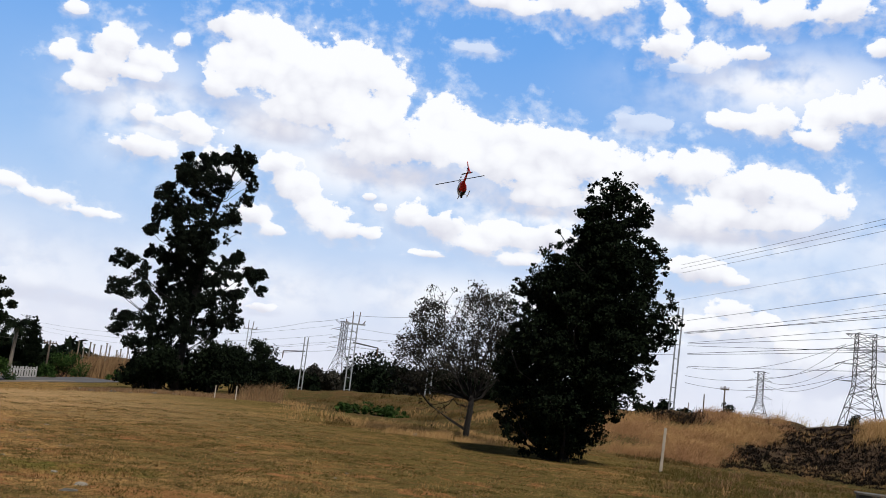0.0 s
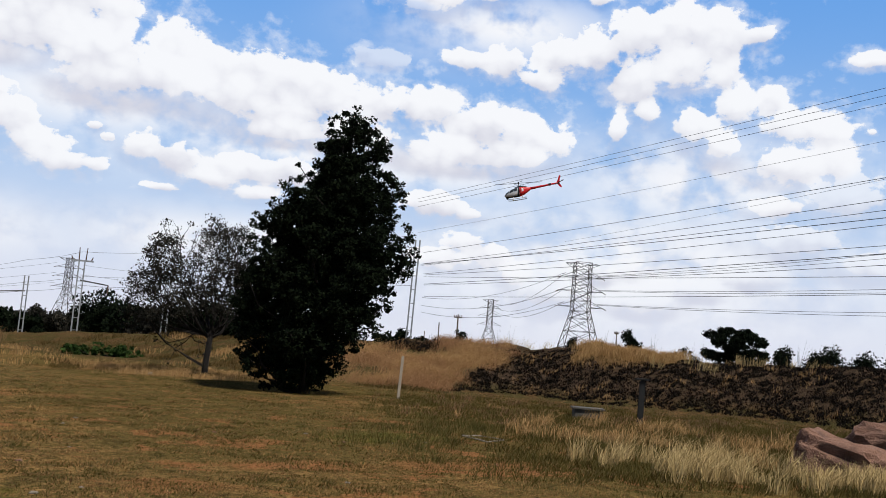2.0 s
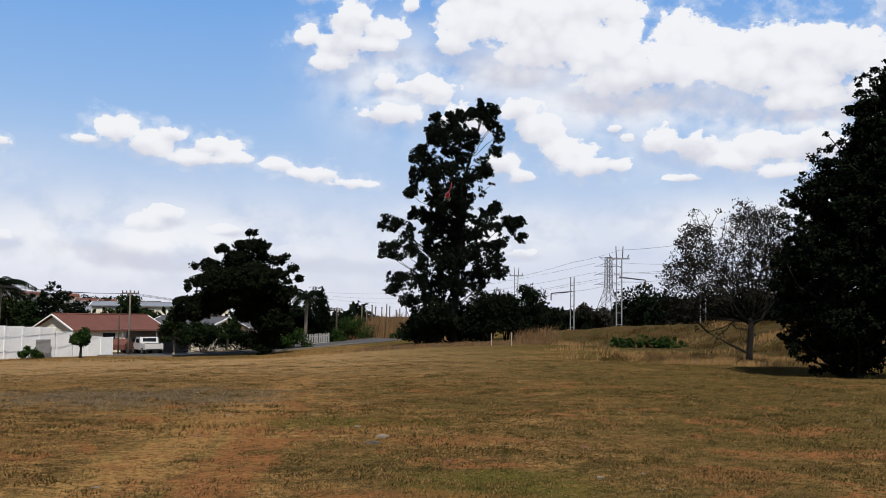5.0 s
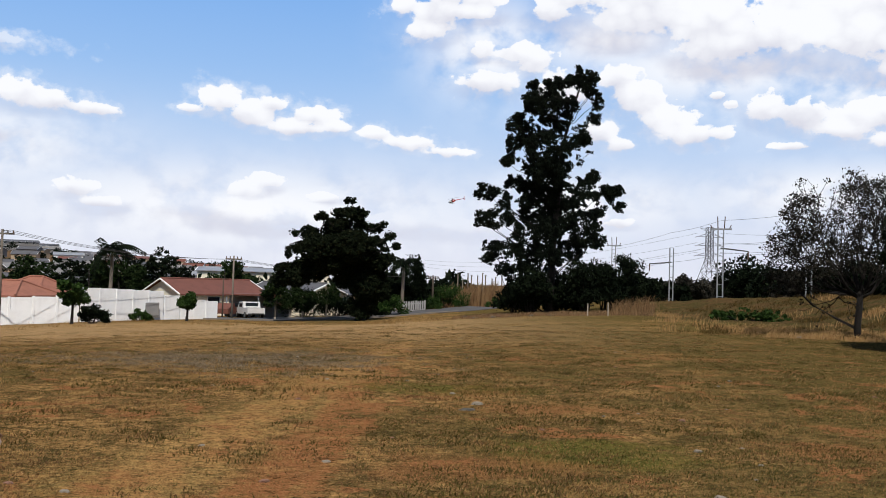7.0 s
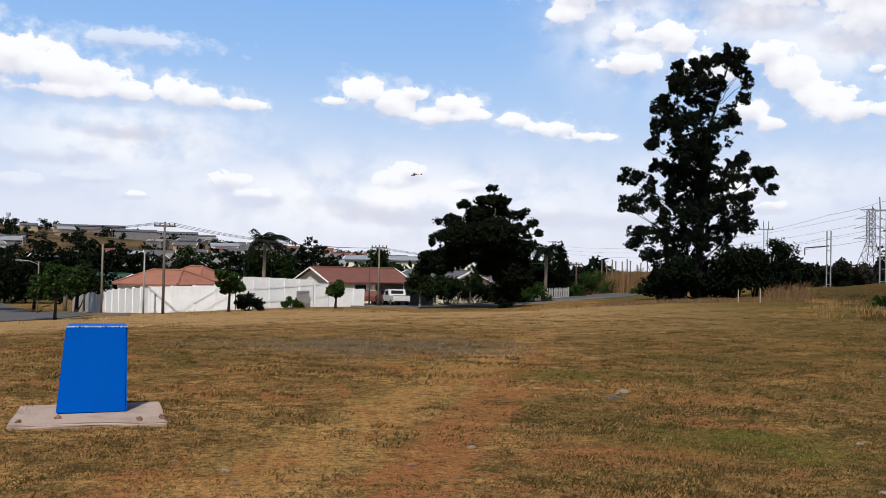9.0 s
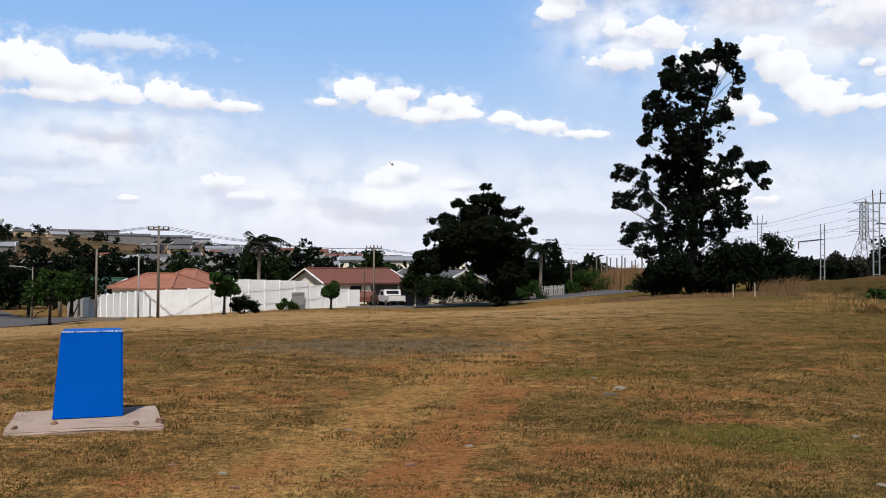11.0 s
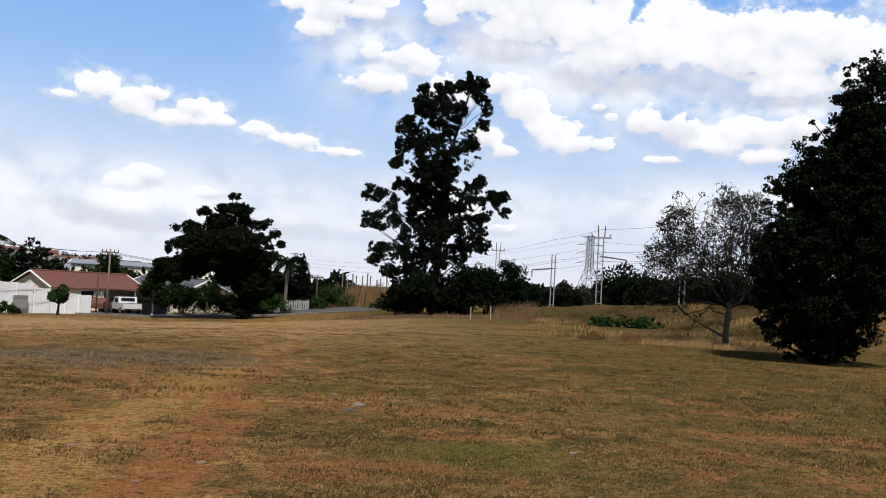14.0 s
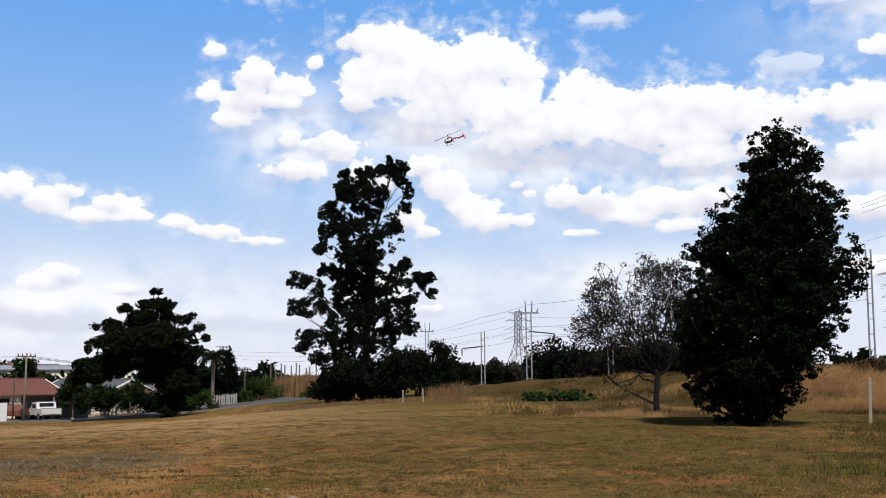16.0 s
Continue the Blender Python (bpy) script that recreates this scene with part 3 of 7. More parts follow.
def broad_tree():
    """The dense dark tree by the bank: one leaning spindle with an uneven skin."""
    rng = np.random.default_rng(11)
    z = (0.06, 0.56, 1.06, 1.57, 2.08, 2.58, 2.93, 3.44, 3.95, 4.63, 5.15, 5.67, 6.0, 6.35, 6.86, 7.21, 7.74, 8.34, 8.73, 9.13)
    lo = (-0.94, -1.5, -2.06, -2.21, -2.36, -2.34, -2.46, -2.48, -2.37, -2.17, -2.07, -1.54, -1.35, -1.25, -0.47, -0.33, -0.23, 0.13, 0.19, 0.59)
    hi = (0.67, 1.01, 1.19, 1.68, 1.89, 2.05, 2.34, 2.45, 2.66, 2.93, 2.49, 2.21, 2.62, 2.56, 2.43, 1.98, 1.94, 1.91, 1.18, 1.03)
    blobs = []
    for h in np.linspace(0.45, 8.62, 30):
        a, b = np.interp(h, z, lo) + 0.12, np.interp(h, z, hi) - 0.16
        w = (b - a) / 2
        for _ in range(int(3 + w * 4)):
            th, q = rng.uniform(0, 2 * math.pi), math.sqrt(rng.uniform(0.05, 1))
            s = min(0.55, 0.25 + 0.18 * w) * rng.uniform(0.7, 1.25)
            blobs.append(((a + b) / 2 + math.cos(th) * q * (w - s * 0.5), math.sin(th) * q * (w * 0.95 - s * 0.5), h + rng.normal(0, 0.15), s, s, s * 0.8))
    # dense heart
    for h in np.linspace(0.8, 7.6, 16):
        a, b = np.interp(h, z, lo), np.interp(h, z, hi)
        for f in (0.28, 0.5, 0.72):
            w = (b - a) * 0.24
            blobs.append((a + (b - a) * f + rng.normal(0, 0.08), rng.normal(0, 0.25), h, w, w, 0.45))
    for k in range(120):
        h = rng.uniform(0.5, 8.5)
        a, b = np.interp(h, z, lo) - 0.06, np.interp(h, z, hi) + 0.06
        th, s = rng.uniform(0, 2 * math.pi), rng.uniform(0.14, 0.36)
        if k % 2:
            th = rng.choice([0.0, math.pi]) + rng.normal(0, 0.35)
        blobs.append(((a + b) / 2 + math.cos(th) * ((b - a) / 2 - s * 0.6), math.sin(th) * ((b - a) / 2 - s), h, s, s, s * 0.8))
    tips = ((0.82, 9.2, 0.16), (0.54, 9.04, 0.18), (0.19, 8.77, 0.2), (1.1, 8.78, 0.18), (1.38, 8.49, 0.22), (1.76, 8.34, 0.22), (1.91, 8.15, 0.2), (1.85, 7.75, 0.28), (2.11, 7.21, 0.2), (2.52, 7.23, 0.17), (2.47, 6.84, 0.28), (2.53, 6.24, 0.25), (2.2, 5.91, 0.3), (-0.77, 7.14, 0.18), (-0.65, 6.87, 0.2), (-1.13, 6.59, 0.24), (-1.4, 5.84, 0.24), (-2.02, 5.57, 0.16), (-2.15, 5.26, 0.18), (-1.72, 5.42, 0.18), (2.96, 5.57, 0.2), (3.15, 5.61, 0.14), (2.78, 5.21, 0.24), (2.52, 4.88, 0.28), (2.96, 4.53, 0.25), (2.76, 4.2, 0.35), (2.34, 5.06, 0.3), (2.38, 2.96, 0.24), (2.15, 2.22, 0.2), (2.01, 1.97, 0.2), (-1.77, 0.81, 0.22), (-1.42, 0.3, 0.22))
    for x, h, s in tips:
        y = rng.normal(0, 0.4)
        blobs.append((x, y, h, s, s, s))
        blobs.append((x * 0.9 + 0.03, y * 0.8, h - 0.3, s * 1.2, s * 1.2, s * 1.1))
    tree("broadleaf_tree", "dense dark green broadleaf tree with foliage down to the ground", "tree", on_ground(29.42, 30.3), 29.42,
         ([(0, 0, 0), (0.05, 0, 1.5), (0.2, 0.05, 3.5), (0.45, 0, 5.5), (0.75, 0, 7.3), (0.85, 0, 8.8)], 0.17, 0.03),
         blobs[::6], blobs, 5600, 0.17, 32, 0.098, SHADED_DARK_LEAF, 12)


def tall_gum():
    """The tall eucalyptus at the end of the lawn: separate hanging clumps on a long trunk."""
    rng = np.random.default_rng(21)
    crown_top = [(320, 90, 60, 48), (385, 68, 45, 34), (480, 78, 75, 42), (548, 118, 26, 34), (545, 205, 28, 42), (410, 205, 36, 28), (285, 165, 36, 40), (490, 250, 18, 16), (450, 175, 14, 14)]
    crown_mid = [(245, 240, 55, 42), (330, 255, 95, 62), (225, 335, 66, 58), (350, 350, 110, 72), (470, 300, 42, 46), (521, 347, 14, 20), (470, 384, 16, 14), (195, 475, 36, 48), (258, 505, 44, 46), (345, 455, 85, 62), (400, 420, 45, 40)]
    crown_wing = [(515, 470, 52, 34), (590, 530, 62, 38), (480, 540, 75, 48), (632, 585, 26, 36), (78, 530, 50, 40), (150, 558, 34, 34), (48, 645, 26, 30), (225, 625, 92, 50), (125, 640, 54, 42), (335, 600, 64, 60), (540, 600, 30, 30)]
    crown_low = [(505, 640, 58, 40), (522, 718, 40, 54), (430, 765, 62, 56), (90, 782, 38, 50), (180, 775, 62, 50), (275, 750, 76, 56), (165, 850, 40, 28), (250, 845, 50, 40), (370, 690, 60, 56), (330, 520, 60, 60), (370, 560, 46, 50), (300, 420, 70, 50), (400, 130, 60, 40), (330, 180, 60, 46), (178, 392, 24, 26), (198, 250, 24, 26), (268, 135, 24, 26), (160, 395, 18, 18), (505, 60, 30, 26), (520, 90, 26, 30), (560, 130, 14, 24)]
    k = 0.0178
    blobs = blobs_of(crown_top + crown_mid + crown_wing + crown_low, k, 0.9, rng, 346, 1040)
    blobs += blobs_of([(300, 500, 40, 40), (392, 500, 40, 36), (346, 650, 46, 40), (300, 690, 44, 40), (410, 640, 46, 44), (250, 560, 40, 34), (430, 580, 40, 34), (346, 790, 60, 44), (346, 400, 50, 40), (200, 700, 40, 34), (470, 690, 44, 40)], k, 0.7, rng, 346, 1040)
    blobs = [(b[0] - 0.058 * max(0.0, b[2] - 8.0), *b[1:]) for b in blobs]
    # break every bough of foliage into small hanging clumps with gaps between them
    clumps = []
    for x, y, z, rx, ry, rz in blobs:
        for _ in range(max(2, int(13 * rx * rz ** 0.8 / 0.55))):
            th, q = rng.uniform(0, 2 * math.pi), math.sqrt(rng.uniform(0.0, 1.0))
            c = rng.uniform(0.16, 0.44)
            clumps.append((x + math.cos(th) * q * max(0.05, rx - 0.3 * c), y + rng.normal(0, 0.5 * ry), z + math.sin(th) * q * max(0.05, rz - 0.3 * c), c, c, c * 1.05))
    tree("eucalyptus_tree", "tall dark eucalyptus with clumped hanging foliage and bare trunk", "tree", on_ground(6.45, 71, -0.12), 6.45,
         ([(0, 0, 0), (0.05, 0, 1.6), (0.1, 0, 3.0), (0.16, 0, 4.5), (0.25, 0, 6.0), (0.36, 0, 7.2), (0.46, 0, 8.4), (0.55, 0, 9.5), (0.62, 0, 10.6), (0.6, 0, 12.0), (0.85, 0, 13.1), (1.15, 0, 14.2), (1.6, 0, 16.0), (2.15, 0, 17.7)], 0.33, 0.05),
         blobs[::2] + clumps[::30], clumps, 7000, 0.19, 18, 0.16, SHADED_GUM_LEAF, 22, BARK, droop=1.6, bough=0.2)


def spreading_tree():
    rng = np.random.default_rng(31)
    upper = [(858, 332, 8, 8), (866, 328, 6, 5), (845, 350, 16, 12), (870, 355, 22, 14), (890, 350, 8, 5), (812, 360, 14, 10), (840, 375, 30, 18), (880, 372, 14, 12), (790, 385, 18, 13), (768, 392, 8, 5), (905, 375, 19, 9), (918, 368, 12, 7), (930, 392, 14, 9), (908, 400, 22, 12), (945, 408, 9, 7), (925, 415, 9, 5)]
    lower = [(800, 405, 24, 18), (835, 410, 34, 22), (775, 415, 20, 12), (757, 425, 8, 12), (790, 440, 22, 14), (880, 422, 22, 18), (868, 440, 36, 22), (830, 445, 30, 16), (770, 450, 30, 12), (745, 452, 12, 10), (915, 437, 20, 18), (930, 430, 13, 10), (905, 465, 26, 22), (880, 480, 20, 22), (748, 472, 20, 16), (775, 468, 26, 18), (803, 462, 24, 14), (860, 470, 24, 16), (895, 505, 22, 26), (925, 490, 14, 20), (870, 515, 12, 18), (885, 528, 20, 10)]
    heart = [(840, 395, 40, 26), (872, 412, 40, 30), (812, 418, 36, 24), (850, 440, 44, 26), (900, 440, 34, 28), (895, 480, 30, 30), (790, 452, 34, 16)]
    rows = upper + lower + heart
    blobs = [(x, y if h > 3.2 else -1.2 + 0.3 * y, h, max(0.2, rx - 0.1), ry, max(0.2, rz - 0.08)) for x, y, h, rx, ry, rz in blobs_of(rows, 82 / 1680, 1.3, rng, 885, 541)]
    # leaf tints kept near black, so the crown's shade is part of the colour
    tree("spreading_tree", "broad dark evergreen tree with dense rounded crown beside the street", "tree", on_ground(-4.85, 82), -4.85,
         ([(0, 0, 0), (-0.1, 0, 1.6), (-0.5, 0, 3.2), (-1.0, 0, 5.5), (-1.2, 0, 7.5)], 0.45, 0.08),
         blobs[:16], blobs, 5600, 0.26, 24, 0.19, leafy("shaded_evergreen_leaf", (0.005, 0.008, 0.004), (0.010, 0.015, 0.006), (0.028, 0.028, 0.014)), 32)


def thin_tree():
    """The half-bare grey tree beside the broadleaf tree: fine crooked boughs and sparse small leaves."""
    rng = np.random.default_rng(41)
    base = on_ground(23.65, 37)
    root = thing("sparse_tree", Matrix.Translation(base) @ pose(0, 0, 0, 0, 0, -23.65), "thin-leaved grey-brown tree with bare crooked branches", "tree")
    bm = bmesh.new()
    tips = []

    def bough(p, d, ln, r, depth):
        q = p + d * ln
        tube(bm, crooked(rng, p, q, 3, 0.07), r, r * 0.6, 6 if depth < 2 else 4)
        if depth >= 4:
            tips.append(q)
            return
        if depth >= 3:
            tips.append(q)
        for _ in range(3 if depth < 3 else 4):
            nd = (d + Vector(rng.normal(0, 0.52, 3)) + Vector((0, 0, 0.16))).normalized()
            bough(q if rng.random() < 0.7 else p + d * ln * 0.6, nd, ln * rng.uniform(0.62, 0.85), r * 0.58, depth + 1)

    tube(bm, [(0, 0, -0.2), (0, 0, 0.5), (0.05, 0, 1.2), (0.08, 0, 1.75)], 0.125, 0.1, 10)
    for d, ln in (((0.12, 0.1, 1), 1.65), ((-0.62, -0.2, 0.8), 1.75), ((0.5, 0.1, 0.9), 1.3), ((-0.2, 0.5, 0.9), 1.5), ((-0.9, 0.1, 0.5), 1.5), ((0.75, -0.1, 0.8), 1.35)):
        bough(Vector((0.07, 0, 1.5)), Vector(d).normalized(), ln * 0.97, 0.07, 1)
    tube(bm, [(0, 0, 0.4), (-0.7, -0.1, 0.75), (-1.5, -0.1, 1.2), (-2.2, 0, 1.9)], 0.06, 0.025, 6)
    tips.append(Vector((-2.2, 0, 1.95)))
    part("trunk", bm, BARK, root, smooth=True)
    # lobes of fine foliage: x, height, half width, half height
    lobes = [(-0.1, 5.35, 0.5, 0.45), (0.75, 5.2, 0.55, 0.45), (-1.7, 4.7, 0.55, 0.4), (-1.75, 4.0, 0.85, 0.8), (-2.4, 3.1, 0.6, 0.7), (-1.5, 3.0, 0.8, 0.7), (-0.15, 4.75, 0.7, 0.85), (0.75, 4.6, 0.75, 0.8), (-0.5, 3.6, 0.85, 0.8), (0.5, 3.5, 0.85, 0.8), (1.2, 3.6, 0.65, 0.8), (-2.7, 2.4, 0.35, 0.4), (0.95, 2.6, 0.65, 0.6), (-0.7, 2.6, 0.7, 0.5), (-1.9, 2.2, 0.4, 0.35), (-2.6, 1.9, 0.4, 0.4), (-1.5, 1.9, 0.5, 0.4), (0.1, 2.7, 0.7, 0.5), (-1.1, 2.4, 0.6, 0.4), (1.5, 2.9, 0.5, 0.6)]
    lobes = [(x * 1.09, z * 1.05, rx * 1.05, rz * 1.05) for x, z, rx, rz in lobes]
    twigs = twigs_in(rng, [(x, rng.normal(0, 0.4), z, rx, rx, rz) for x, z, rx, rz in lobes], 1050)
    sprays = bmesh.new()
    for x, z, rx, rz in lobes:
        tube(sprays, crooked(rng, (0.1, 0, 1.6), (x, rng.normal(0, 0.3), z + 0.4 * rz), 5), 0.045, 0.008, 5)
    for t in twigs[::3]:
        tube(sprays, [t, t + rng.normal(0, 0.22, 3) - np.array([0, 0, 0.22])], 0.006, 0.011, 3)
    part("branch", sprays, BARK, root)
    spots = np.concatenate([np.array([tuple(t) for t in tips])[::2], twigs])
    part("crown", leaves("crown", spots, rng.uniform(0.16, 0.34, len(spots)), 17, 0.085, GREY_LEAF, rng, 0.5), None, root)


def shrub(label, az, dist, w, h, mat, seed, name="shrub", lift=0.0, leaf=0.16, group="", depth=None):
    rng = np.random.default_rng(seed)
    base = on_ground(az, dist, lift)
    root = thing(name, Matrix.Translation(base) @ pose(0, 0, 0, 0, 0, -az), label, name.replace("_", " "), group)
    blobs = []
    for _ in range(22):
        x = rng.uniform(-1, 1)
        top = h * 1.12 * (1 - 0.4 * x * x) * rng.uniform(0.6, 1.0)
        s = min(w, h) * rng.uniform(0.13, 0.26) if name != "creeper" else rng.uniform(0.35, 0.6)
        blobs.append((x * (w / 2 - s * 0.7), rng.normal(0, (depth or w) * 0.16), rng.uniform(0.2, 1.0) ** 0.7 * max(0.1, top - s * 0.6), s, s, s * 0.85))
    bm = bmesh.new()
    for b in blobs[::2]:
        tube(bm, crooked(rng, (rng.normal(0, 0.05 * w), 0, -0.1), b[:3], 3), 0.03 + 0.012 * h, 0.012, 5)
    part("trunk", bm, BARK, root, smooth=True)
    n = int(60 + 26 * w * h)
    centres = twigs_in(rng, blobs, min(n, 260))
    part("crown", leaves("crown", centres, np.full(len(centres), 0.14 * min(w, h) + 0.06), 20, leaf, mat, rng), None, root)
    return root


broad_tree()
tall_gum()
spreading_tree()
thin_tree()


# ---- street and houses ----
PLASTER = worn("white_plaster", (0.93, 0.93, 0.92), (0.62, 0.60, 0.57), 1.4, 0.9, bump=0.2, dist=0.01, amount=0.26)
CREAM = worn("cream_plaster", (0.84, 0.78, 0.62), (0.62, 0.55, 0.42), 0.9, 0.9)
GREY_WALL = worn("grey_render", (0.32, 0.31, 0.30), (0.18, 0.175, 0.17), 0.8, 0.9)
PALE_WALL = worn("pale_render", (0.62, 0.61, 0.60), (0.4, 0.39, 0.38), 0.4, 0.9)
OCHRE_WALL = worn("ochre_render", (0.42, 0.31, 0.2), (0.28, 0.2, 0.13), 0.4, 0.9)
TILE_ORANGE = worn("clay_tile", (0.31, 0.13, 0.085), (0.2, 0.08, 0.055), 1.2, 0.85, bump=0.5, dist=0.03)
TILE_RED = worn("red_roof_sheet", (0.16, 0.062, 0.044), (0.095, 0.04, 0.03), 1.0, 0.8, bump=0.3, dist=0.02)
TIN = worn("tin_roof", (0.30, 0.31, 0.33), (0.17, 0.17, 0.18), 0.3, 0.55, 0.2)
DARK_ROOF = worn("slate_roof", (0.10, 0.10, 0.11), (0.06, 0.055, 0.055), 0.4, 0.8)
ASPHALT = worn("asphalt", (0.085, 0.08, 0.078), (0.05, 0.046, 0.044), 0.7, 0.92, bump=0.4, dist=0.01)
KERB = worn("kerb_stone", (0.21, 0.175, 0.14), (0.11, 0.09, 0.072), 1.5, 0.9)
GLASS_DARK = worn("window_glass", (0.025, 0.03, 0.035), (0.012, 0.014, 0.016), 1.0, 0.12, bump=0.0)
WOOD_POLE = worn("creosoted_wood", (0.085, 0.062, 0.046), (0.035, 0.027, 0.022), 3.0, 0.9, bump=0.5)
GALV = worn("galvanised_steel", (0.36, 0.37, 0.38), (0.2, 0.2, 0.2), 2.0, 0.5, 0.6, bump=0.1)
PYLON_STEEL = worn("weathered_steel", (0.07, 0.064, 0.06), (0.04, 0.034, 0.03), 0.8, 0.7, 0.4, bump=0.1)
PORCELAIN = worn("porcelain", (0.12, 0.07, 0.05), (0.07, 0.045, 0.035), 3.0, 0.25, bump=0.05)
BLACK = worn("black_rubber", (0.018, 0.018, 0.018), (0.035, 0.033, 0.03), 6.0, 0.8, bump=0.05)
DARK_GREEN_PAINT = worn("dark_green_paint", (0.03, 0.075, 0.05), (0.02, 0.045, 0.03), 1.0, 0.7)


def xy(az, d):
    return d * math.sin(radians(az)), d * math.cos(radians(az))


def strip(name, label, line, width, mat, lift):
    """A ribbon draped on the ground along a line of plan points, with a real thickness."""
    pts = []
    for (x0, y0), (x1, y1) in zip(line, line[1:]):
        n = max(2, int(math.hypot(x1 - x0, y1 - y0) / 2))
        pts += [(x0 + (x1 - x0) * k / n, y0 + (y1 - y0) * k / n) for k in range(n)]
    pts.append(line[-1])
    bm = bmesh.new()
    secs = []
    for i, (x, y) in enumerate(pts):
        a, b = pts[max(0, i - 1)], pts[min(len(pts) - 1, i + 1)]
        d = Vector((b[0] - a[0], b[1] - a[1], 0)).normalized()
        s = Vector((d.y, -d.x, 0)) * width / 2
        p, q = Vector((x, y, 0)) - s, Vector((x, y, 0)) + s
        zc = max(gz(p.x, p.y), gz(q.x, q.y), gz(x, y)) + lift
        secs.append([(p.x, p.y, zc - 0.3), (q.x, q.y, zc - 0.3), (q.x, q.y, zc), (p.x, p.y, zc)])
    loft(bm, secs)
    ob = new(name, link_bm(name, bm, mat))
    return tagged(ob, label, name, kind="structure")


def streets():
    side = [xy(-41, 62), xy(-35, 66), xy(-32.2, 73), xy(-32.2, 86), xy(-34.2, 115), xy(-36, 160)]
    strip("road", "grey asphalt side street leading away between gardens", side, 9.5, ASPHALT, 0.06)
    front = [xy(-14, 84), xy(-8, 88), xy(-3, 93), xy(0.5, 98), xy(2.6, 103)]
    strip("road", "narrow asphalt street along the far edge of the lawn", front, 4.6, ASPHALT, 0.05)
    strip("kerb", "weathered concrete kerb beside the side street", [xy(-26.8, 66.5), xy(-28.6, 70), xy(-29.4, 78), xy(-30.2, 88)], 0.3, KERB, 0.22)
    strip("kerb", "weathered concrete kerb of the street along the lawn", [xy(-14, 81), xy(-8, 85), xy(-3, 90), xy(1, 96)], 0.3, KERB, 0.12)


def garden_wall():
    """White precast garden wall: bays between posts, stepped with the ground."""
    root = thing("garden_wall", pose(0, 0, 0), "white-painted precast garden wall with stained stepped bays", "wall")
    runs = ((xy(-28.9, 96), xy(-25.7, 74), 2.05, 1.98, 9), (xy(-25.7, 74), xy(-20.8, 76), 1.98, 2.0, 4), (xy(-20.7, 76), xy(-16.25, 80.6), 2.6, 2.3, 5), (xy(-16.2, 80.7), xy(-15.35, 81.6), 2.0, 1.95, 1), (xy(-15.3, 81.7), xy(-13.2, 84), 1.75, 1.5, 3))
    for a, b, h0, h1, n in runs:
        a, b = Vector((*a, 0)), Vector((*b, 0))
        d = (b - a).normalized()
        turn = math.degrees(math.atan2(d.y, d.x))
        ln = (b - a).length / n
        for k in range(n):
            p = a + d * ln * k
            q = p + d * ln
            h = h0 + (h1 - h0) * (k + 0.5) / n
            low = min(gz(p.x, p.y), gz(q.x, q.y))
            m = Matrix.Translation((p.x, p.y, low)) @ pose(0, 0, 0, 0, 0, turn)
            bay = part("panel", boxed(0.09, ln - 0.09, -0.045, 0.045, -0.3, h, 0.012), PLASTER, root)
            bay.matrix_basis = m
            post = part("post", boxed(-0.087, 0.087, -0.09, 0.09, -0.3, h + 0.04, 0.015), PLASTER, root)
            post.matrix_basis = m
    # small service hatch
    p = Vector((*xy(-17.3, 79.2), 0))
    d = (Vector((*xy(-13.2, 84), 0)) - Vector((*xy(-20.7, 76), 0))).normalized()
    hatch = part("hatch", boxed(0, 1.3, -0.1, -0.05, 0.35, 1.4, 0.01), GREY_WALL, root, "pale grey metal hatch")
    hatch.matrix_basis = Matrix.Translation((p.x, p.y, gz(p.x, p.y))) @ pose(0, 0, 0, 0, 0, math.degrees(math.atan2(d.y, d.x)))


def prism_roof(w, l, rise, eave, hip=0.0, over=0.35):
    """Roof over a plan w (x) by l (y), ridge along y, ends hipped by that many metres."""
    bm = bmesh.new()
    x, y = w / 2 + over, l / 2 + over
    lo = [bm.verts.new(p) for p in ((-x, -y, eave), (x, -y, eave), (x, y, eave), (-x, y, eave))]
    lo2 = [bm.verts.new((v.co.x, v.co.y, eave - 0.14)) for v in lo]
    r = [bm.verts.new((0, -y + hip, eave + rise)), bm.verts.new((0, y - hip, eave + rise))]
    for f in ((lo[1], lo[2], r[1], r[0]), (lo[3], lo[0], r[0], r[1])):
        bm.faces.new(f)
    if hip:
        bm.faces.new((lo[0], lo[1], r[0]))
        bm.faces.new((lo[2], lo[3], r[1]))
    else:
        # gable ends stay open under the overhang; the slopes get an underside
        inner = [bm.verts.new((v.co.x * 0.985, v.co.y, v.co.z - 0.12)) for v in r]
        bm.faces.new((lo2[1], lo2[2], inner[1], inner[0]))
        bm.faces.new((lo2[3], lo2[0], inner[0], inner[1]))
    for k in (range(4) if hip else (1, 3)):
        bm.faces.new((lo[k], lo[(k + 1) % 4], lo2[(k + 1) % 4], lo2[k]))
    if hip:
        bm.faces.new(lo2)
    return bm


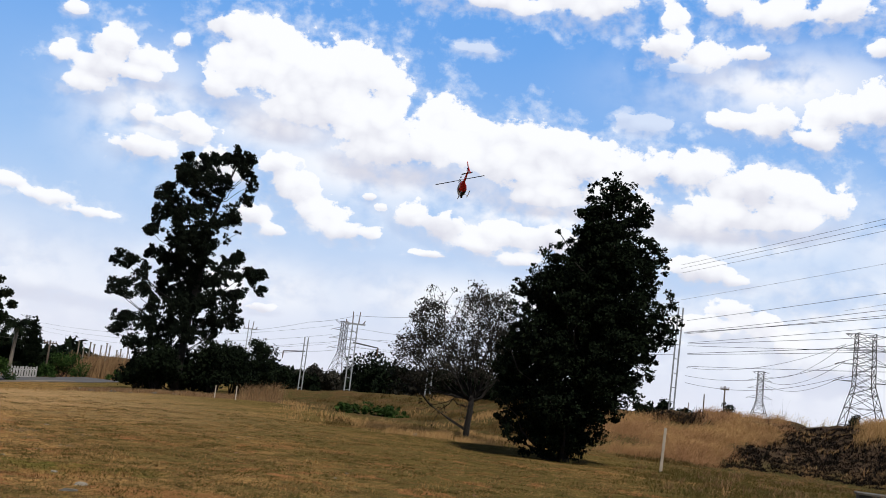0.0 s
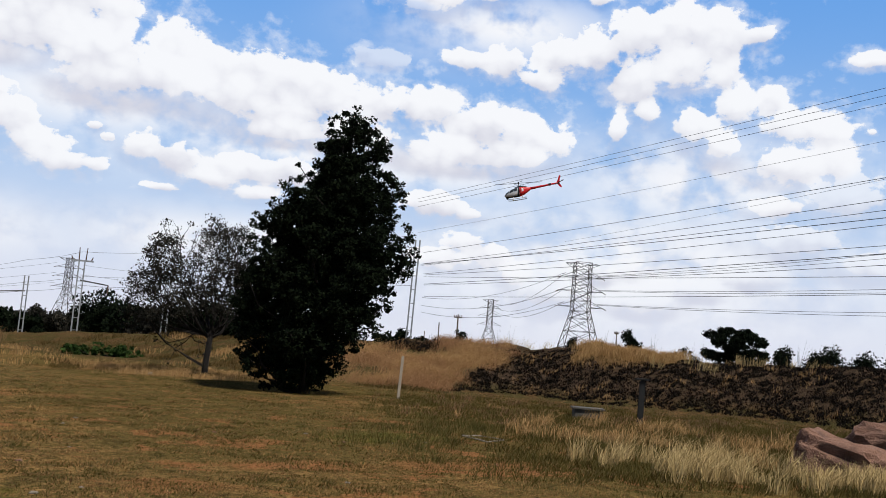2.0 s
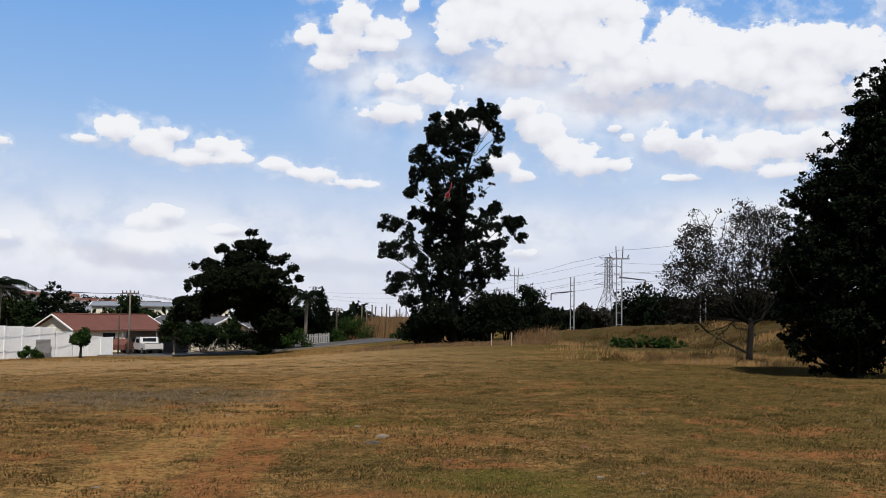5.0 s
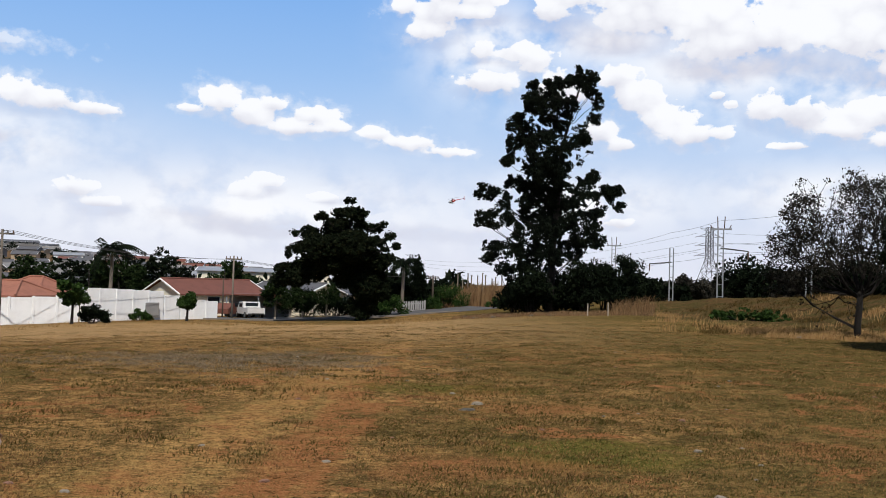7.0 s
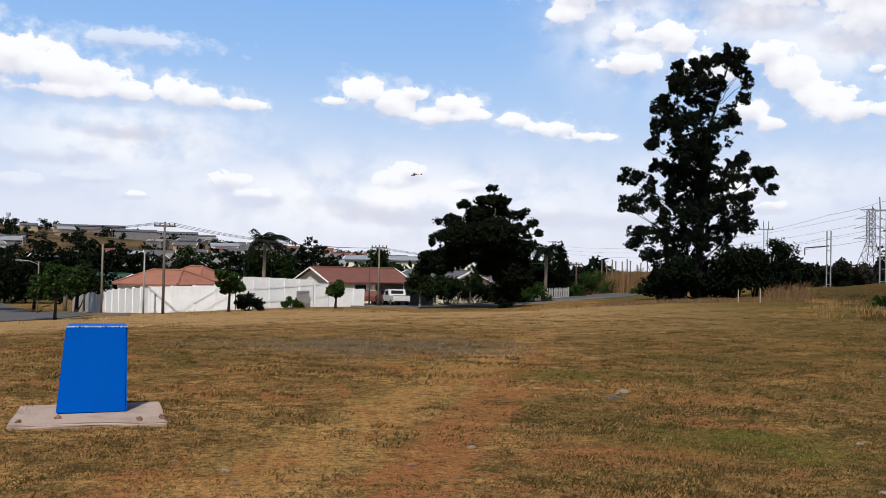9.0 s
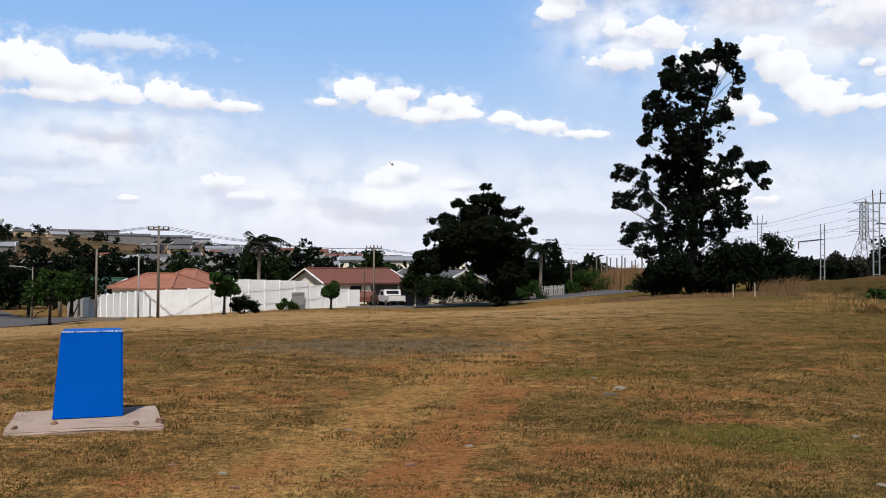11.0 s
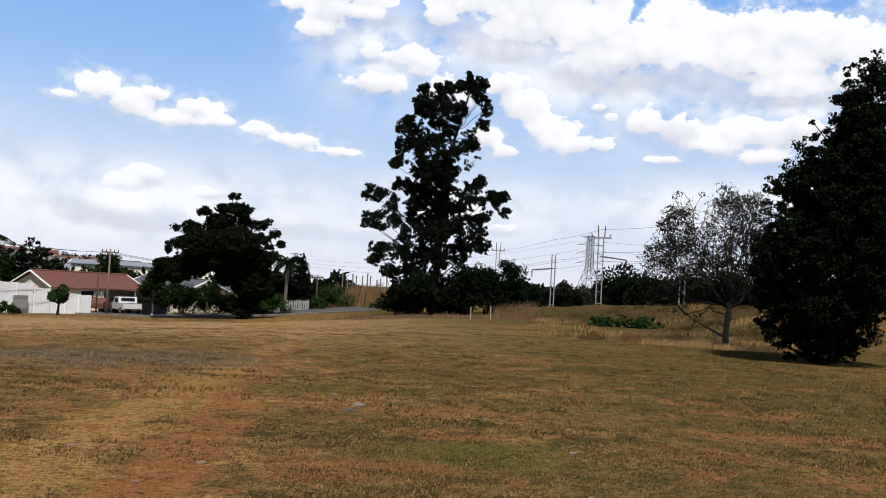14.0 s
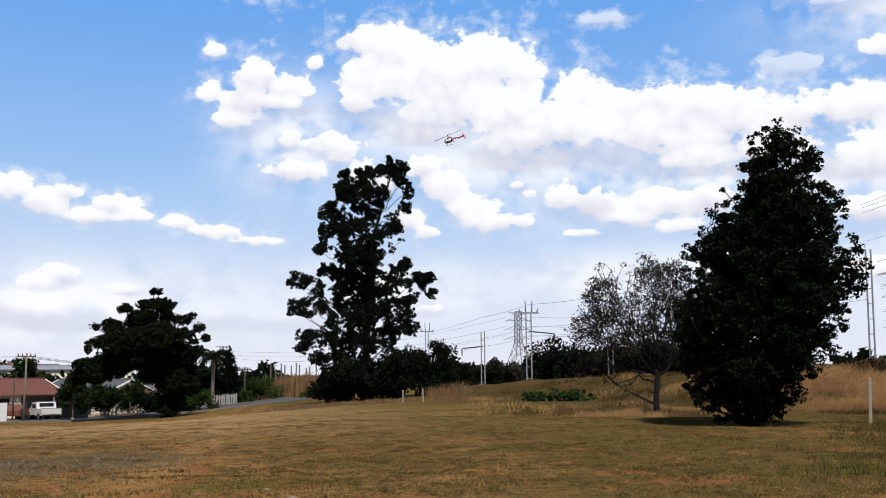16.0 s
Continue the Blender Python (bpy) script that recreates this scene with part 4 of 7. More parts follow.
def house(label, az, d, turn, w, l, eave, rise, walls, roof, hip=0.0, windows=(), chimney=False, lift=0.0):
    base = on_ground(az, d, lift)
    root = thing("house", Matrix.Translation(base) @ pose(0, 0, 0, 0, 0, turn), label, "house")
    bm = boxed(-w / 2, w / 2, -l / 2, l / 2, -1.5, eave - 0.02)
    if not hip:
        v = [bm.verts.new(p) for s in (-l / 2, l / 2) for p in ((-w / 2, s, eave - 0.02), (w / 2, s, eave - 0.02), (0, s, eave + rise - 0.2))]
        bm.faces.new(v[:3])
        bm.faces.new(v[3:])
    part("wall", bm, walls, root)
    rf = part("roof", prism_roof(w, l, rise, eave, hip), roof, root)
    if hip:
        for sx in (-1, 1):
            for sy in (-1, 1):
                part("ridge_tile", tube(bmesh.new(), [(sx * (w / 2 + 0.3), sy * (l / 2 + 0.3), eave + 0.04), (0, sy * (l / 2 + 0.35 - hip), eave + rise + 0.03)], 0.1, 0.1, 6), roof, rf)
    part("ridge_tile", tube(bmesh.new(), [(0, -l / 2 - 0.3 + hip, eave + rise + 0.02), (0, l / 2 + 0.3 - hip, eave + rise + 0.02)], 0.1, 0.1, 6), roof, rf)
    if not hip:
        for s in (-1, 1):
            for sx in (-1, 1):
                part("bargeboard", tube(bmesh.new(), [(sx * (w / 2 + 0.35), s * (l / 2 + 0.36), eave - 0.05), (0, s * (l / 2 + 0.36), eave + rise - 0.05)], 0.09, 0.09, 4), PLASTER, rf)
    for side, u, z0, ww, hh in windows:
        x0, y0 = (u, -l / 2) if side == "front" else (-w / 2, u)
        win = part("window", (boxed(x0 - ww / 2, x0 + ww / 2, y0 - 0.05, y0 + 0.02, z0, z0 + hh) if side == "front" else boxed(x0 - 0.05, x0 + 0.02, y0 - ww / 2, y0 + ww / 2, z0, z0 + hh)), PLASTER, root)
        part("pane", (boxed(x0 - ww / 2 + 0.06, x0 + ww / 2 - 0.06, y0 - 0.07, y0 - 0.052, z0 + 0.06, z0 + hh - 0.06) if side == "front" else boxed(x0 - 0.07, x0 - 0.052, y0 - ww / 2 + 0.06, y0 + ww / 2 - 0.06, z0 + 0.06, z0 + hh - 0.06)), GLASS_DARK, win)
    if chimney:
        part("chimney", boxed(-0.4, 0.1, 2.0, 2.5, eave + rise * 0.1, eave + rise * 0.8, 0.03), OCHRE_WALL, root)
    return root


def houses():
    house("single-storey house under an orange clay-tiled hipped roof", -23.1, 92, 76, 5.8, 4.8, 2.5, 1.45, CREAM, TILE_ORANGE, hip=2.1)
    house("lower wing of the house under orange clay tiles with a chimney", -24.7, 89, 76, 5.6, 6.4, 2.4, 1.2, CREAM, TILE_ORANGE, hip=1.9, chimney=True)
    house("outbuilding under a dark green sheet roof beside the street", -27.7, 100, 60, 5.0, 6.0, 2.5, 1.2, GREY_WALL, DARK_GREEN_PAINT)
    house("cream gabled house under a long red-brown roof", -13.9, 110, 137, 7.4, 11.0, 2.45, 1.6, CREAM, TILE_RED, windows=(("front", -1.5, 1.0, 1.4, 1.2), ("side", -3, 1.0, 1.6, 1.2), ("side", 1.5, 1.0, 1.6, 1.2)))
    house("small house with a dark sheet roof behind hedges", -8.8, 112, 60, 7, 9, 2.7, 1.2, CREAM, DARK_ROOF)
    house("long yellow hall under a low tin roof", -10.6, 170, 100, 12, 22, 6.4, 0.6, CREAM, TIN, lift=0.5)
    house("small cream house with a dark roof among hedges", -5.4, 121, 50, 6, 8, 2.5, 0.8, CREAM, DARK_ROOF)
    # carport beside the gabled house
    x, y = xy(-10.9, 99)
    root = thing("carport", Matrix.Translation((x, y, gz(x, y))) @ pose(0, 0, 0, 0, 0, 8), "open carport with a low red-brown roof on steel posts", "carport")
    part("roof", boxed(-3.2, 3.4, -2.2, 2.4, 2.25, 2.42, 0.03), TILE_RED, root)
    for sx in (-3.0, 0.1, 3.2):
        for sy in (-2.0, 2.2):
            part("post", boxed(sx - 0.05, sx + 0.05, sy - 0.05, sy + 0.05, -0.5, 2.25), GALV, root)
    part("back_wall", boxed(-3.1, 3.3, 2.3, 2.5, -0.5, 2.2), GREY_WALL, root)


def wheel(parent, x, y, r, w):
    t = part("wheel", tube(bmesh.new(), [(x, y - w / 2, r), (x, y + w / 2, r)], r, r, 16), BLACK, parent)
    part("rim", tube(bmesh.new(), [(x, y - w / 2 - 0.01, r), (x, y + w / 2 + 0.01, r)], r * 0.58, r * 0.58, 12), GALV, t)


def vehicle(name, label, az, d, turn, paint, pickup):
    x, y = xy(az, d)
    root = thing(name, Matrix.Translation((x, y, gz(x, y))) @ pose(0, 0, 0, 0, 0, turn), label, "car")
    side = [(-2.3, 0.45), (2.2, 0.42), (2.3, 0.75), (2.1, 0.95), (1.15, 1.02), (0.55, 1.6), (-0.6, 1.63), (-0.85, 1.05), (-2.3, 1.05)] if pickup else [(-2.1, 0.4), (2.1, 0.4), (2.15, 0.72), (1.2, 0.92), (0.6, 1.38), (-1.0, 1.4), (-1.9, 0.98), (-2.12, 0.9)]
    bm = bmesh.new()
    loft(bm, [[(px, w, pz) for px, pz in side] for w in (-0.86, -0.8, 0.8, 0.86)])
    part("body", bm, paint, root)
    glass = [(1.12, 1.06), (0.6, 1.55), (0.63, 1.57), (1.16, 1.08)] if pickup else [(1.16, 0.95), (0.64, 1.33), (0.67, 1.35), (1.2, 0.97)]
    part("windscreen", loft(bmesh.new(), [[(px + 0.03, w, pz) for px, pz in glass] for w in (-0.7, 0.7)]), GLASS_DARK, root)
    if pickup:
        part("rear_window", boxed(-0.79, -0.72, -0.62, 0.62, 1.18, 1.52), GLASS_DARK, root)
        part("bed", boxed(-2.2, -0.92, -0.72, 0.72, 1.02, 1.06), BLACK, root, "dark open load bed")
    for s in (-1, 1):
        part("window", boxed(-0.5, 0.55, s * 0.865 - 0.008, s * 0.865 + 0.008, 1.08, 1.45), GLASS_DARK, root)
        part("headlight", boxed(2.2, 2.31, s * 0.62 - 0.14, s * 0.62 + 0.14, 0.7, 0.85), GALV, root)
        part("bumper", boxed(s * 2.26 - 0.06, s * 2.26 + 0.06, -0.8, 0.8, 0.42, 0.56, 0.02), BLACK, root) if pickup else None
        for wx in (-1.45, 1.4):
            wheel(root, wx, s * 0.78, 0.33, 0.22)
    return root


def utility_pole(label, az, d, h, arm=1.6, turn=0.0, lamp=False, mat=WOOD_POLE, r=0.12, group="street poles"):
    base = on_ground(az, d)
    root = thing("utility_pole", Matrix.Translation(base) @ pose(0, 0, 0, 0, 0, turn - az), label, "pole", group)
    part("pole", tube(bmesh.new(), [(0, 0, -0.5), (0, 0, h * 0.5), (0, 0, h)], r, r * 0.68, 9), mat, root, smooth=True)
    if arm:
        part("crossarm", boxed(-arm / 2, arm / 2, -0.05, 0.05, h - 0.35, h - 0.23, 0.01), mat, root)
        for u in (-0.45, -0.22, 0.22, 0.45):
            part("insulator", tube(bmesh.new(), [(u * arm, 0, h - 0.23), (u * arm, 0, h - 0.05)], 0.05, 0.035, 7), PORCELAIN, root)
    if lamp:
        part("lamp_arm", tube(bmesh.new(), [(0, 0, h - 0.3), (0.7, -0.2, h), (1.4, -0.4, h + 0.05)], 0.03, 0.025, 6), GALV, root)
        part("lamp_head", boxed(1.3, 1.85, -0.5, -0.3, h, h + 0.12, 0.03), GALV, root)
    return root


def cypress(az, d, h, w, seed):
    rng = np.random.default_rng(seed)
    blobs = []
    for z in np.linspace(0.4, h - 0.35, 22):
        r = w / 2 * math.sin(min(1.0, (h - z) / h * 1.5 + 0.06) * math.pi / 2) * 0.9
        for _ in range(5):
            t = rng.uniform(0, 6.28)
            blobs.append((math.cos(t) * r * 0.6, math.sin(t) * r * 0.6, z, r * 0.5 + 0.08, r * 0.5 + 0.08, 0.4))
    tree("cypress_tree", "slim dark green cypress beside the street", "tree", on_ground(az, d), az, ([(0, 0, 0), (0, 0, h * 0.5), (0, 0, h * 0.9)], 0.16, 0.03), blobs[::20], blobs, 1000, 0.16, 22, 0.14, SHADED_DARK_LEAF, seed)


def palm(label, az, d, h, n, ln, seed, mat, wind=0.0, lift=0.0):
    rng = np.random.default_rng(seed)
    root = thing("palm_tree", Matrix.Translation(on_ground(az, d, lift)) @ pose(0, 0, 0, 0, 0, -az), label, "palm tree")
    part("trunk", tube(bmesh.new(), [(0, 0, -0.3), (0.05, 0, h * 0.4), (0.12, 0, h * 0.8), (0.1, 0, h)], 0.22, 0.14, 9), PALE_BARK, root, smooth=True)
    for k in range(n):
        th, up = k * 2.399 + rng.normal(0, 0.2), rng.uniform(-0.3, 1.2)
        d0 = Vector((math.cos(th), math.sin(th), 0))
        quads, spine = [], []
        p, v = Vector((0.1, 0, h)), (d0 + Vector((0, 0, up))).normalized()
        steps = 9
        for s in range(steps):
            spine.append(p.copy())
            p = p + v * ln / steps
            v = (v + Vector((wind * 0.12, 0, -0.26))).normalized()
        for s in range(1, steps):
            a, b = spine[s - 1], spine[s]
            u = (b - a).normalized()
            sidew = u.cross(Vector((0, 0, 1))).normalized()
            for f in (0.0, 0.5):
                for sg in (-1, 1):
                    o = a.lerp(b, f)
                    tip = o + (sidew * sg * 0.8 + u * 0.55 - Vector((0, 0, 0.55))).normalized() * ln * 0.24 * math.sin(min(1, (s + 1.5) / steps) * math.pi * 0.85 + 0.3)
                    w = u * 0.045 * ln / 2
                    quads.append([o - w, o + w, tip + w * 0.25, tip - w * 0.25])
            w = sidew * 0.03
            quads.append([a - w, a + w, b + w, b - w])
        part("frond", quads_mesh("frond", np.array([[list(c) for c in q] for q in quads]), mat), None, root)
    return root


def street_trees():
    garden_leaf = leafy("garden_leaf", (0.009, 0.016, 0.005), (0.017, 0.03, 0.009), (0.035, 0.05, 0.016), 0.65)
    tree_specs = ((-30.7, 63, 3.5, 3.9, HEDGE_LEAF, 51), (-29.2, 80, 3.6, 4.6, garden_leaf, 58), (-21.2, 66, 1.8, 3.05, HEDGE_LEAF, 52), (-14.95, 74, 1.25, 2.35, HEDGE_LEAF, 53), (-9.9, 86, 2.6, 3.6, garden_leaf, 54), (-8.3, 90, 2.8, 3.4, garden_leaf, 55), (-6.9, 91, 2.8, 3.4, garden_leaf, 56), (-9.0, 93, 2.6, 3.2, garden_leaf, 57))
    for az, d, w, h, mat, seed in tree_specs:
        rng = np.random.default_rng(seed)
        blobs = [(rng.uniform(-1, 1) * w * 0.32, rng.normal(0, w * 0.18), h * 0.62 + rng.uniform(-1, 1) * h * 0.22, w * 0.24, w * 0.24, w * 0.2) for _ in range(11)]
        tree("street_tree", "small clipped green street tree with bare stem", "tree", on_ground(az, d), az, ([(0, 0, 0), (0.03, 0, h * 0.35), (0, 0, h * 0.7)], 0.1, 0.05), blobs[::2], blobs, 190, 0.2, 22, 0.17, mat, seed, PALE_BARK if seed > 53 else BARK, group="small street trees")
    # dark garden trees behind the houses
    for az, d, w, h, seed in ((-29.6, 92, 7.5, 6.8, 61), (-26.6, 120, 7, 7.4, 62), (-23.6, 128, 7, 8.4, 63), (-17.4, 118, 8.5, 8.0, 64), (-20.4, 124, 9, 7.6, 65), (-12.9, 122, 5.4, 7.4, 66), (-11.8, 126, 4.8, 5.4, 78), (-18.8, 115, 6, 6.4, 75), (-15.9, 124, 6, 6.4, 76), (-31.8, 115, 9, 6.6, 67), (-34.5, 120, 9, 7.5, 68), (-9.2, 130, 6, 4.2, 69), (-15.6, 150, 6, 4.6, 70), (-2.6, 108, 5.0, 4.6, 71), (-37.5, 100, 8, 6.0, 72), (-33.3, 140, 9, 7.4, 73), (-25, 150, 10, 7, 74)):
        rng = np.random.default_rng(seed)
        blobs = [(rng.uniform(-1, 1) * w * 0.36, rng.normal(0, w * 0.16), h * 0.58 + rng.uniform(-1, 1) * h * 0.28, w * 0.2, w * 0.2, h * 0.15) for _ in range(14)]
        tree("garden_tree", "dark evergreen garden tree behind the street houses", "tree", on_ground(az, d), az, ([(0, 0, 0), (0.1, 0, h * 0.4), (0, 0, h * 0.75)], 0.2, 0.06), blobs[::3], blobs, 260, 0.42, 18, 0.34, garden_leaf if seed % 3 == 0 else SHADED_DARK_LEAF, seed, group="dark garden trees")
    cypress(-1.5, 100, 6.2, 2.3, 81)
    palm("wind-bent palm with drooping feather fronds behind the wall", -19.25, 104, 7.0, 22, 4.3, 82, SHADED_DARK_LEAF, wind=1.3)
    palm("stout date palm beside the cypress", -2.4, 104, 5.6, 30, 3.2, 83, SHADED_DARK_LEAF)
    palm("date palm among dark garden trees beside the side street", -30.2, 105, 4.6, 18, 2.6, 84, SHADED_DARK_LEAF)
    for az, d, w, h, mat, seed, label in ((-20.1, 68, 2.2, 1.25, SHADED_DARK_LEAF, 91, "spiky dark shrub beside the white wall"), (-17.55, 76, 1.7, 0.95, HEDGE_LEAF, 92, "low round shrub beside the white wall"), (0.45, 104, 4.4, 3.1, HEDGE_LEAF, 93, "round green bush beside the street"), (-0.9, 100, 3.4, 1.8, HEDGE_LEAF, 94, "clipped hedge in front of the fence"), (-3.2, 92, 4.0, 2.4, HEDGE_LEAF, 95, "dark hedge beside the street"), (3.2, 104, 2.2, 1.2, HEDGE_LEAF, 96, "small bush beside the street"), (-4.8, 93, 4.5, 2.2, SHADED_DARK_LEAF, 97, "dark hedge beside the street"), (-12.0, 103, 2.2, 1.8, HEDGE_LEAF, 98, "shrub beside the carport"), (-8.2, 94, 5.0, 3.4, SHADED_DARK_LEAF, 99, "dark hedge behind the street trees"), (-6.6, 94, 4.6, 3.0, SHADED_DARK_LEAF, 100, "dark hedge behind the street trees")):
        shrub(label, az, d, w, h, mat, seed)


def palisade():
    root = thing("fence", pose(0, 0, 0), "grey concrete palisade fence beside the street", "fence")
    a, b = Vector((*xy(-3.2, 97), 0)), Vector((*xy(-1.0, 99), 0))
    rng = np.random.default_rng(5)
    for k in range(17):
        p = a.lerp(b, k / 16)
        h = 1.35 + rng.normal(0, 0.05)
        s = part("slat", boxed(-0.085, 0.085, -0.03, 0.03, -0.2, h, 0.02), GREY_WALL, root)
        s.matrix_basis = Matrix.Translation((p.x, p.y, gz(p.x, p.y))) @ pose(0, 0, 0, 0, rng.normal(0, 1.5), 0)
    for z in (0.35, 1.05):
        part("rail", tube(bmesh.new(), [(a.x, a.y + 0.07, gz(a.x, a.y) + z), (b.x, b.y + 0.07, gz(b.x, b.y) + z)], 0.045, 0.045, 4), PALE_WALL, root)


def town():
    """The built-up hillside across the valley."""
    rng = np.random.default_rng(71)
    far_wall = worn("far_render", (0.2, 0.19, 0.185), (0.12, 0.115, 0.11), 0.4, 0.9)
    mats = (PALE_WALL, far_wall, OCHRE_WALL, far_wall, far_wall)
    roofs = (TIN, DARK_ROOF, DARK_ROOF, TILE_RED, far_wall, DARK_ROOF)
    for k in range(86):
        az = rng.uniform(-39, -8.5)
        d = rng.uniform(260, 720)
        if az < -26 and d > 470 and rng.random() < 0.85:
            az, d = az + 16, d - 120
        big = rng.random() < 0.07
        w, l = (rng.uniform(12, 18), rng.uniform(26, 52)) if big else (rng.uniform(6, 9), rng.uniform(8, 13))
        house("far hillside house with plain walls and a shallow roof" if not big else "long far factory shed with a shallow roof", az, d, rng.uniform(55, 110) - az, w, l, rng.uniform(2.8, 3.8) + 1.0 * big, rng.uniform(1.0, 2.2), mats[rng.integers(5)], roofs[rng.integers(6)])
    win = tuple(("side", u, 2.2, 1.6, 2.0) for u in np.arange(-8, 9, 2.6))
    house("long pale office block with a row of windows on the hill", -22.9, 660, 90 + 22.9, 12, 20, 5.2, 0.8, PALE_WALL, DARK_ROOF, windows=win)
    win = tuple(("side", u, z, 1.8, 1.4) for u in np.arange(-12, 13, 4.0) for z in (1.0, 4.0))
    house("grey factory block with a dark roof on the hill", -24.4, 640, 90 + 24.4, 14, 30, 5.0, 1.4, far_wall, DARK_ROOF, windows=win)
    house("long grey factory shed with a dark roof on the hill", -26.6, 600, 90 + 26.3, 14, 26, 4.6, 1.2, far_wall, DARK_ROOF)
    win = tuple(("side", u, 1.2, 1.6, 1.4) for u in np.arange(-6, 7, 3.0))
    house("white hillside house with a grey roof", -21.5, 520, 90 + 21.5, 9, 14, 4.4, 1.4, PLASTER, TIN, windows=win)
    house("long grey shed along the skyline", -28.5, 690, 90 + 28.5, 12, 34, 4.2, 1.0, far_wall, DARK_ROOF)
    # hillside trees, uncountable at that distance
    cs, rs = [], []
    for _ in range(900):
        az, d = rng.uniform(-42, 2), 140 + 560 * rng.random() ** 1.3
        p = on_ground(az, d)
        s = rng.uniform(1.6, 3.4)
        for _ in range(5):
            cs.append((p.x + rng.normal(0, s * 0.5), p.y + rng.normal(0, s * 0.5), p.z + s * rng.uniform(0.3, 1.5)))
            rs.append(s * 0.7)
    for _ in range(120):
        az, d = rng.uniform(-8, 18), rng.uniform(150, 320)
        p = on_ground(az, d)
        s = rng.uniform(1.2, 2.2)
        for _ in range(5):
            cs.append((p.x + rng.normal(0, s * 0.7), p.y + rng.normal(0, s * 0.5), p.z + s * rng.uniform(0.2, 1.2)))
            rs.append(s * 0.7)
    ob = new("far_woods", leaves("far_woods", cs, rs, 26, 1.1, SHADED_DARK_LEAF, rng))
    tagged(ob, "scattered dark trees among the houses of the far hillside", "trees", kind="stuff")
    # water tower on the skyline
    p = on_ground(-33.2, 700)
    root = thing("water_tower", Matrix.Translation(p), "pale water tower on the far skyline", "tower")
    part("shaft", tube(bmesh.new(), [(0, 0, -1), (0, 0, 6)], 0.6, 0.5, 10), PALE_WALL, root)
    part("tank", tube(bmesh.new(), [(0, 0, 5.5), (0, 0, 6.5), (0, 0, 8)], 1.3, 1.6, 14), PALE_WALL, root)


streets()
garden_wall()
houses()
vehicle("pickup_truck", "white pickup truck parked under the carport", -11.4, 95.5, 118, PALE_WALL, True)
vehicle("car", "dark red car parked beside the house", -12.6, 97, 80, TILE_RED, False)
utility_pole("tall grey-brown utility pole with crossarm beside the wall", -24.92, 70, 6.5, 1.5, mat=worn("grey_pole_wood", (0.15, 0.125, 0.10), (0.06, 0.048, 0.04), 3.0, 0.9, bump=0.5), r=0.11)
utility_pole("tall grey utility pole with crossarm beside the street", -12.4, 84, 5.5, 1.4, mat=KERB, r=0.1)
utility_pole("slim grey street pole beside the wall", -28.28, 72, 5.1, 0, mat=KERB, r=0.09)
utility_pole("wooden utility pole at the end of the street", -0.55, 104, 4.0, 1.2)
utility_pole("thin dark post beside the carport", -12.95, 88, 3.6, 0, r=0.08)
utility_pole("thin grey post in front of the wall", -26.0, 72, 4.5, 0, mat=GREY_WALL, r=0.07)
utility_pole("street lamp post with arm beside the side street", -31.6, 88, 4.6, 0, lamp=True, mat=KERB, r=0.07, turn=180)
street_trees()
palisade()
town()


# ---- railway bank, masts, pylons ----
def lattice_mast(label, az, d, h, w=0.36, arm=0.0, prongs=True, lean=0.0, lift=0.0):
    """A railway mast: two uprights tied by rungs, a pronged head, a bracket arm."""
    base = on_ground(az, d, lift)
    root = thing("railway_mast", Matrix.Translation(base) @ pose(0, 0, 0, 0, lean, -az), label, "mast", "railway masts")
    for s in (-1, 1):
        part("upright", boxed(s * w / 2 - 0.05, s * w / 2 + 0.05, -0.06, 0.06, -0.6, h, 0.008), GALV, root)
    for k in range(int(h / 0.9)):
        z = 0.3 + k * 0.9
        part("rung", boxed(-w / 2 + 0.05, w / 2 - 0.05, -0.03, 0.03, z, z + 0.045), GALV, root)
    if prongs:
        part("crossarm", boxed(-0.8, 0.8, -0.05, 0.05, h - 0.02, h + 0.1), GALV, root)
        for u, hh in ((-0.75, 0.35), (-0.25, 1.0), (0.3, 1.0), (0.75, 0.35)):
            part("insulator", tube(bmesh.new(), [(u * 0.85, 0, h + 0.08), (u, 0, h + hh)], 0.045, 0.035, 6), PORCELAIN, root)
    if arm:
        part("bracket", tube(bmesh.new(), [(0, 0, h * 0.74), (arm, 0, h * 0.7)], 0.055, 0.045, 6), PYLON_STEEL, root)
        part("insulator", tube(bmesh.new(), [(arm, 0, h * 0.7), (arm, 0, h * 0.7 - 0.6)], 0.05, 0.05, 6), PORCELAIN, root)
    return root


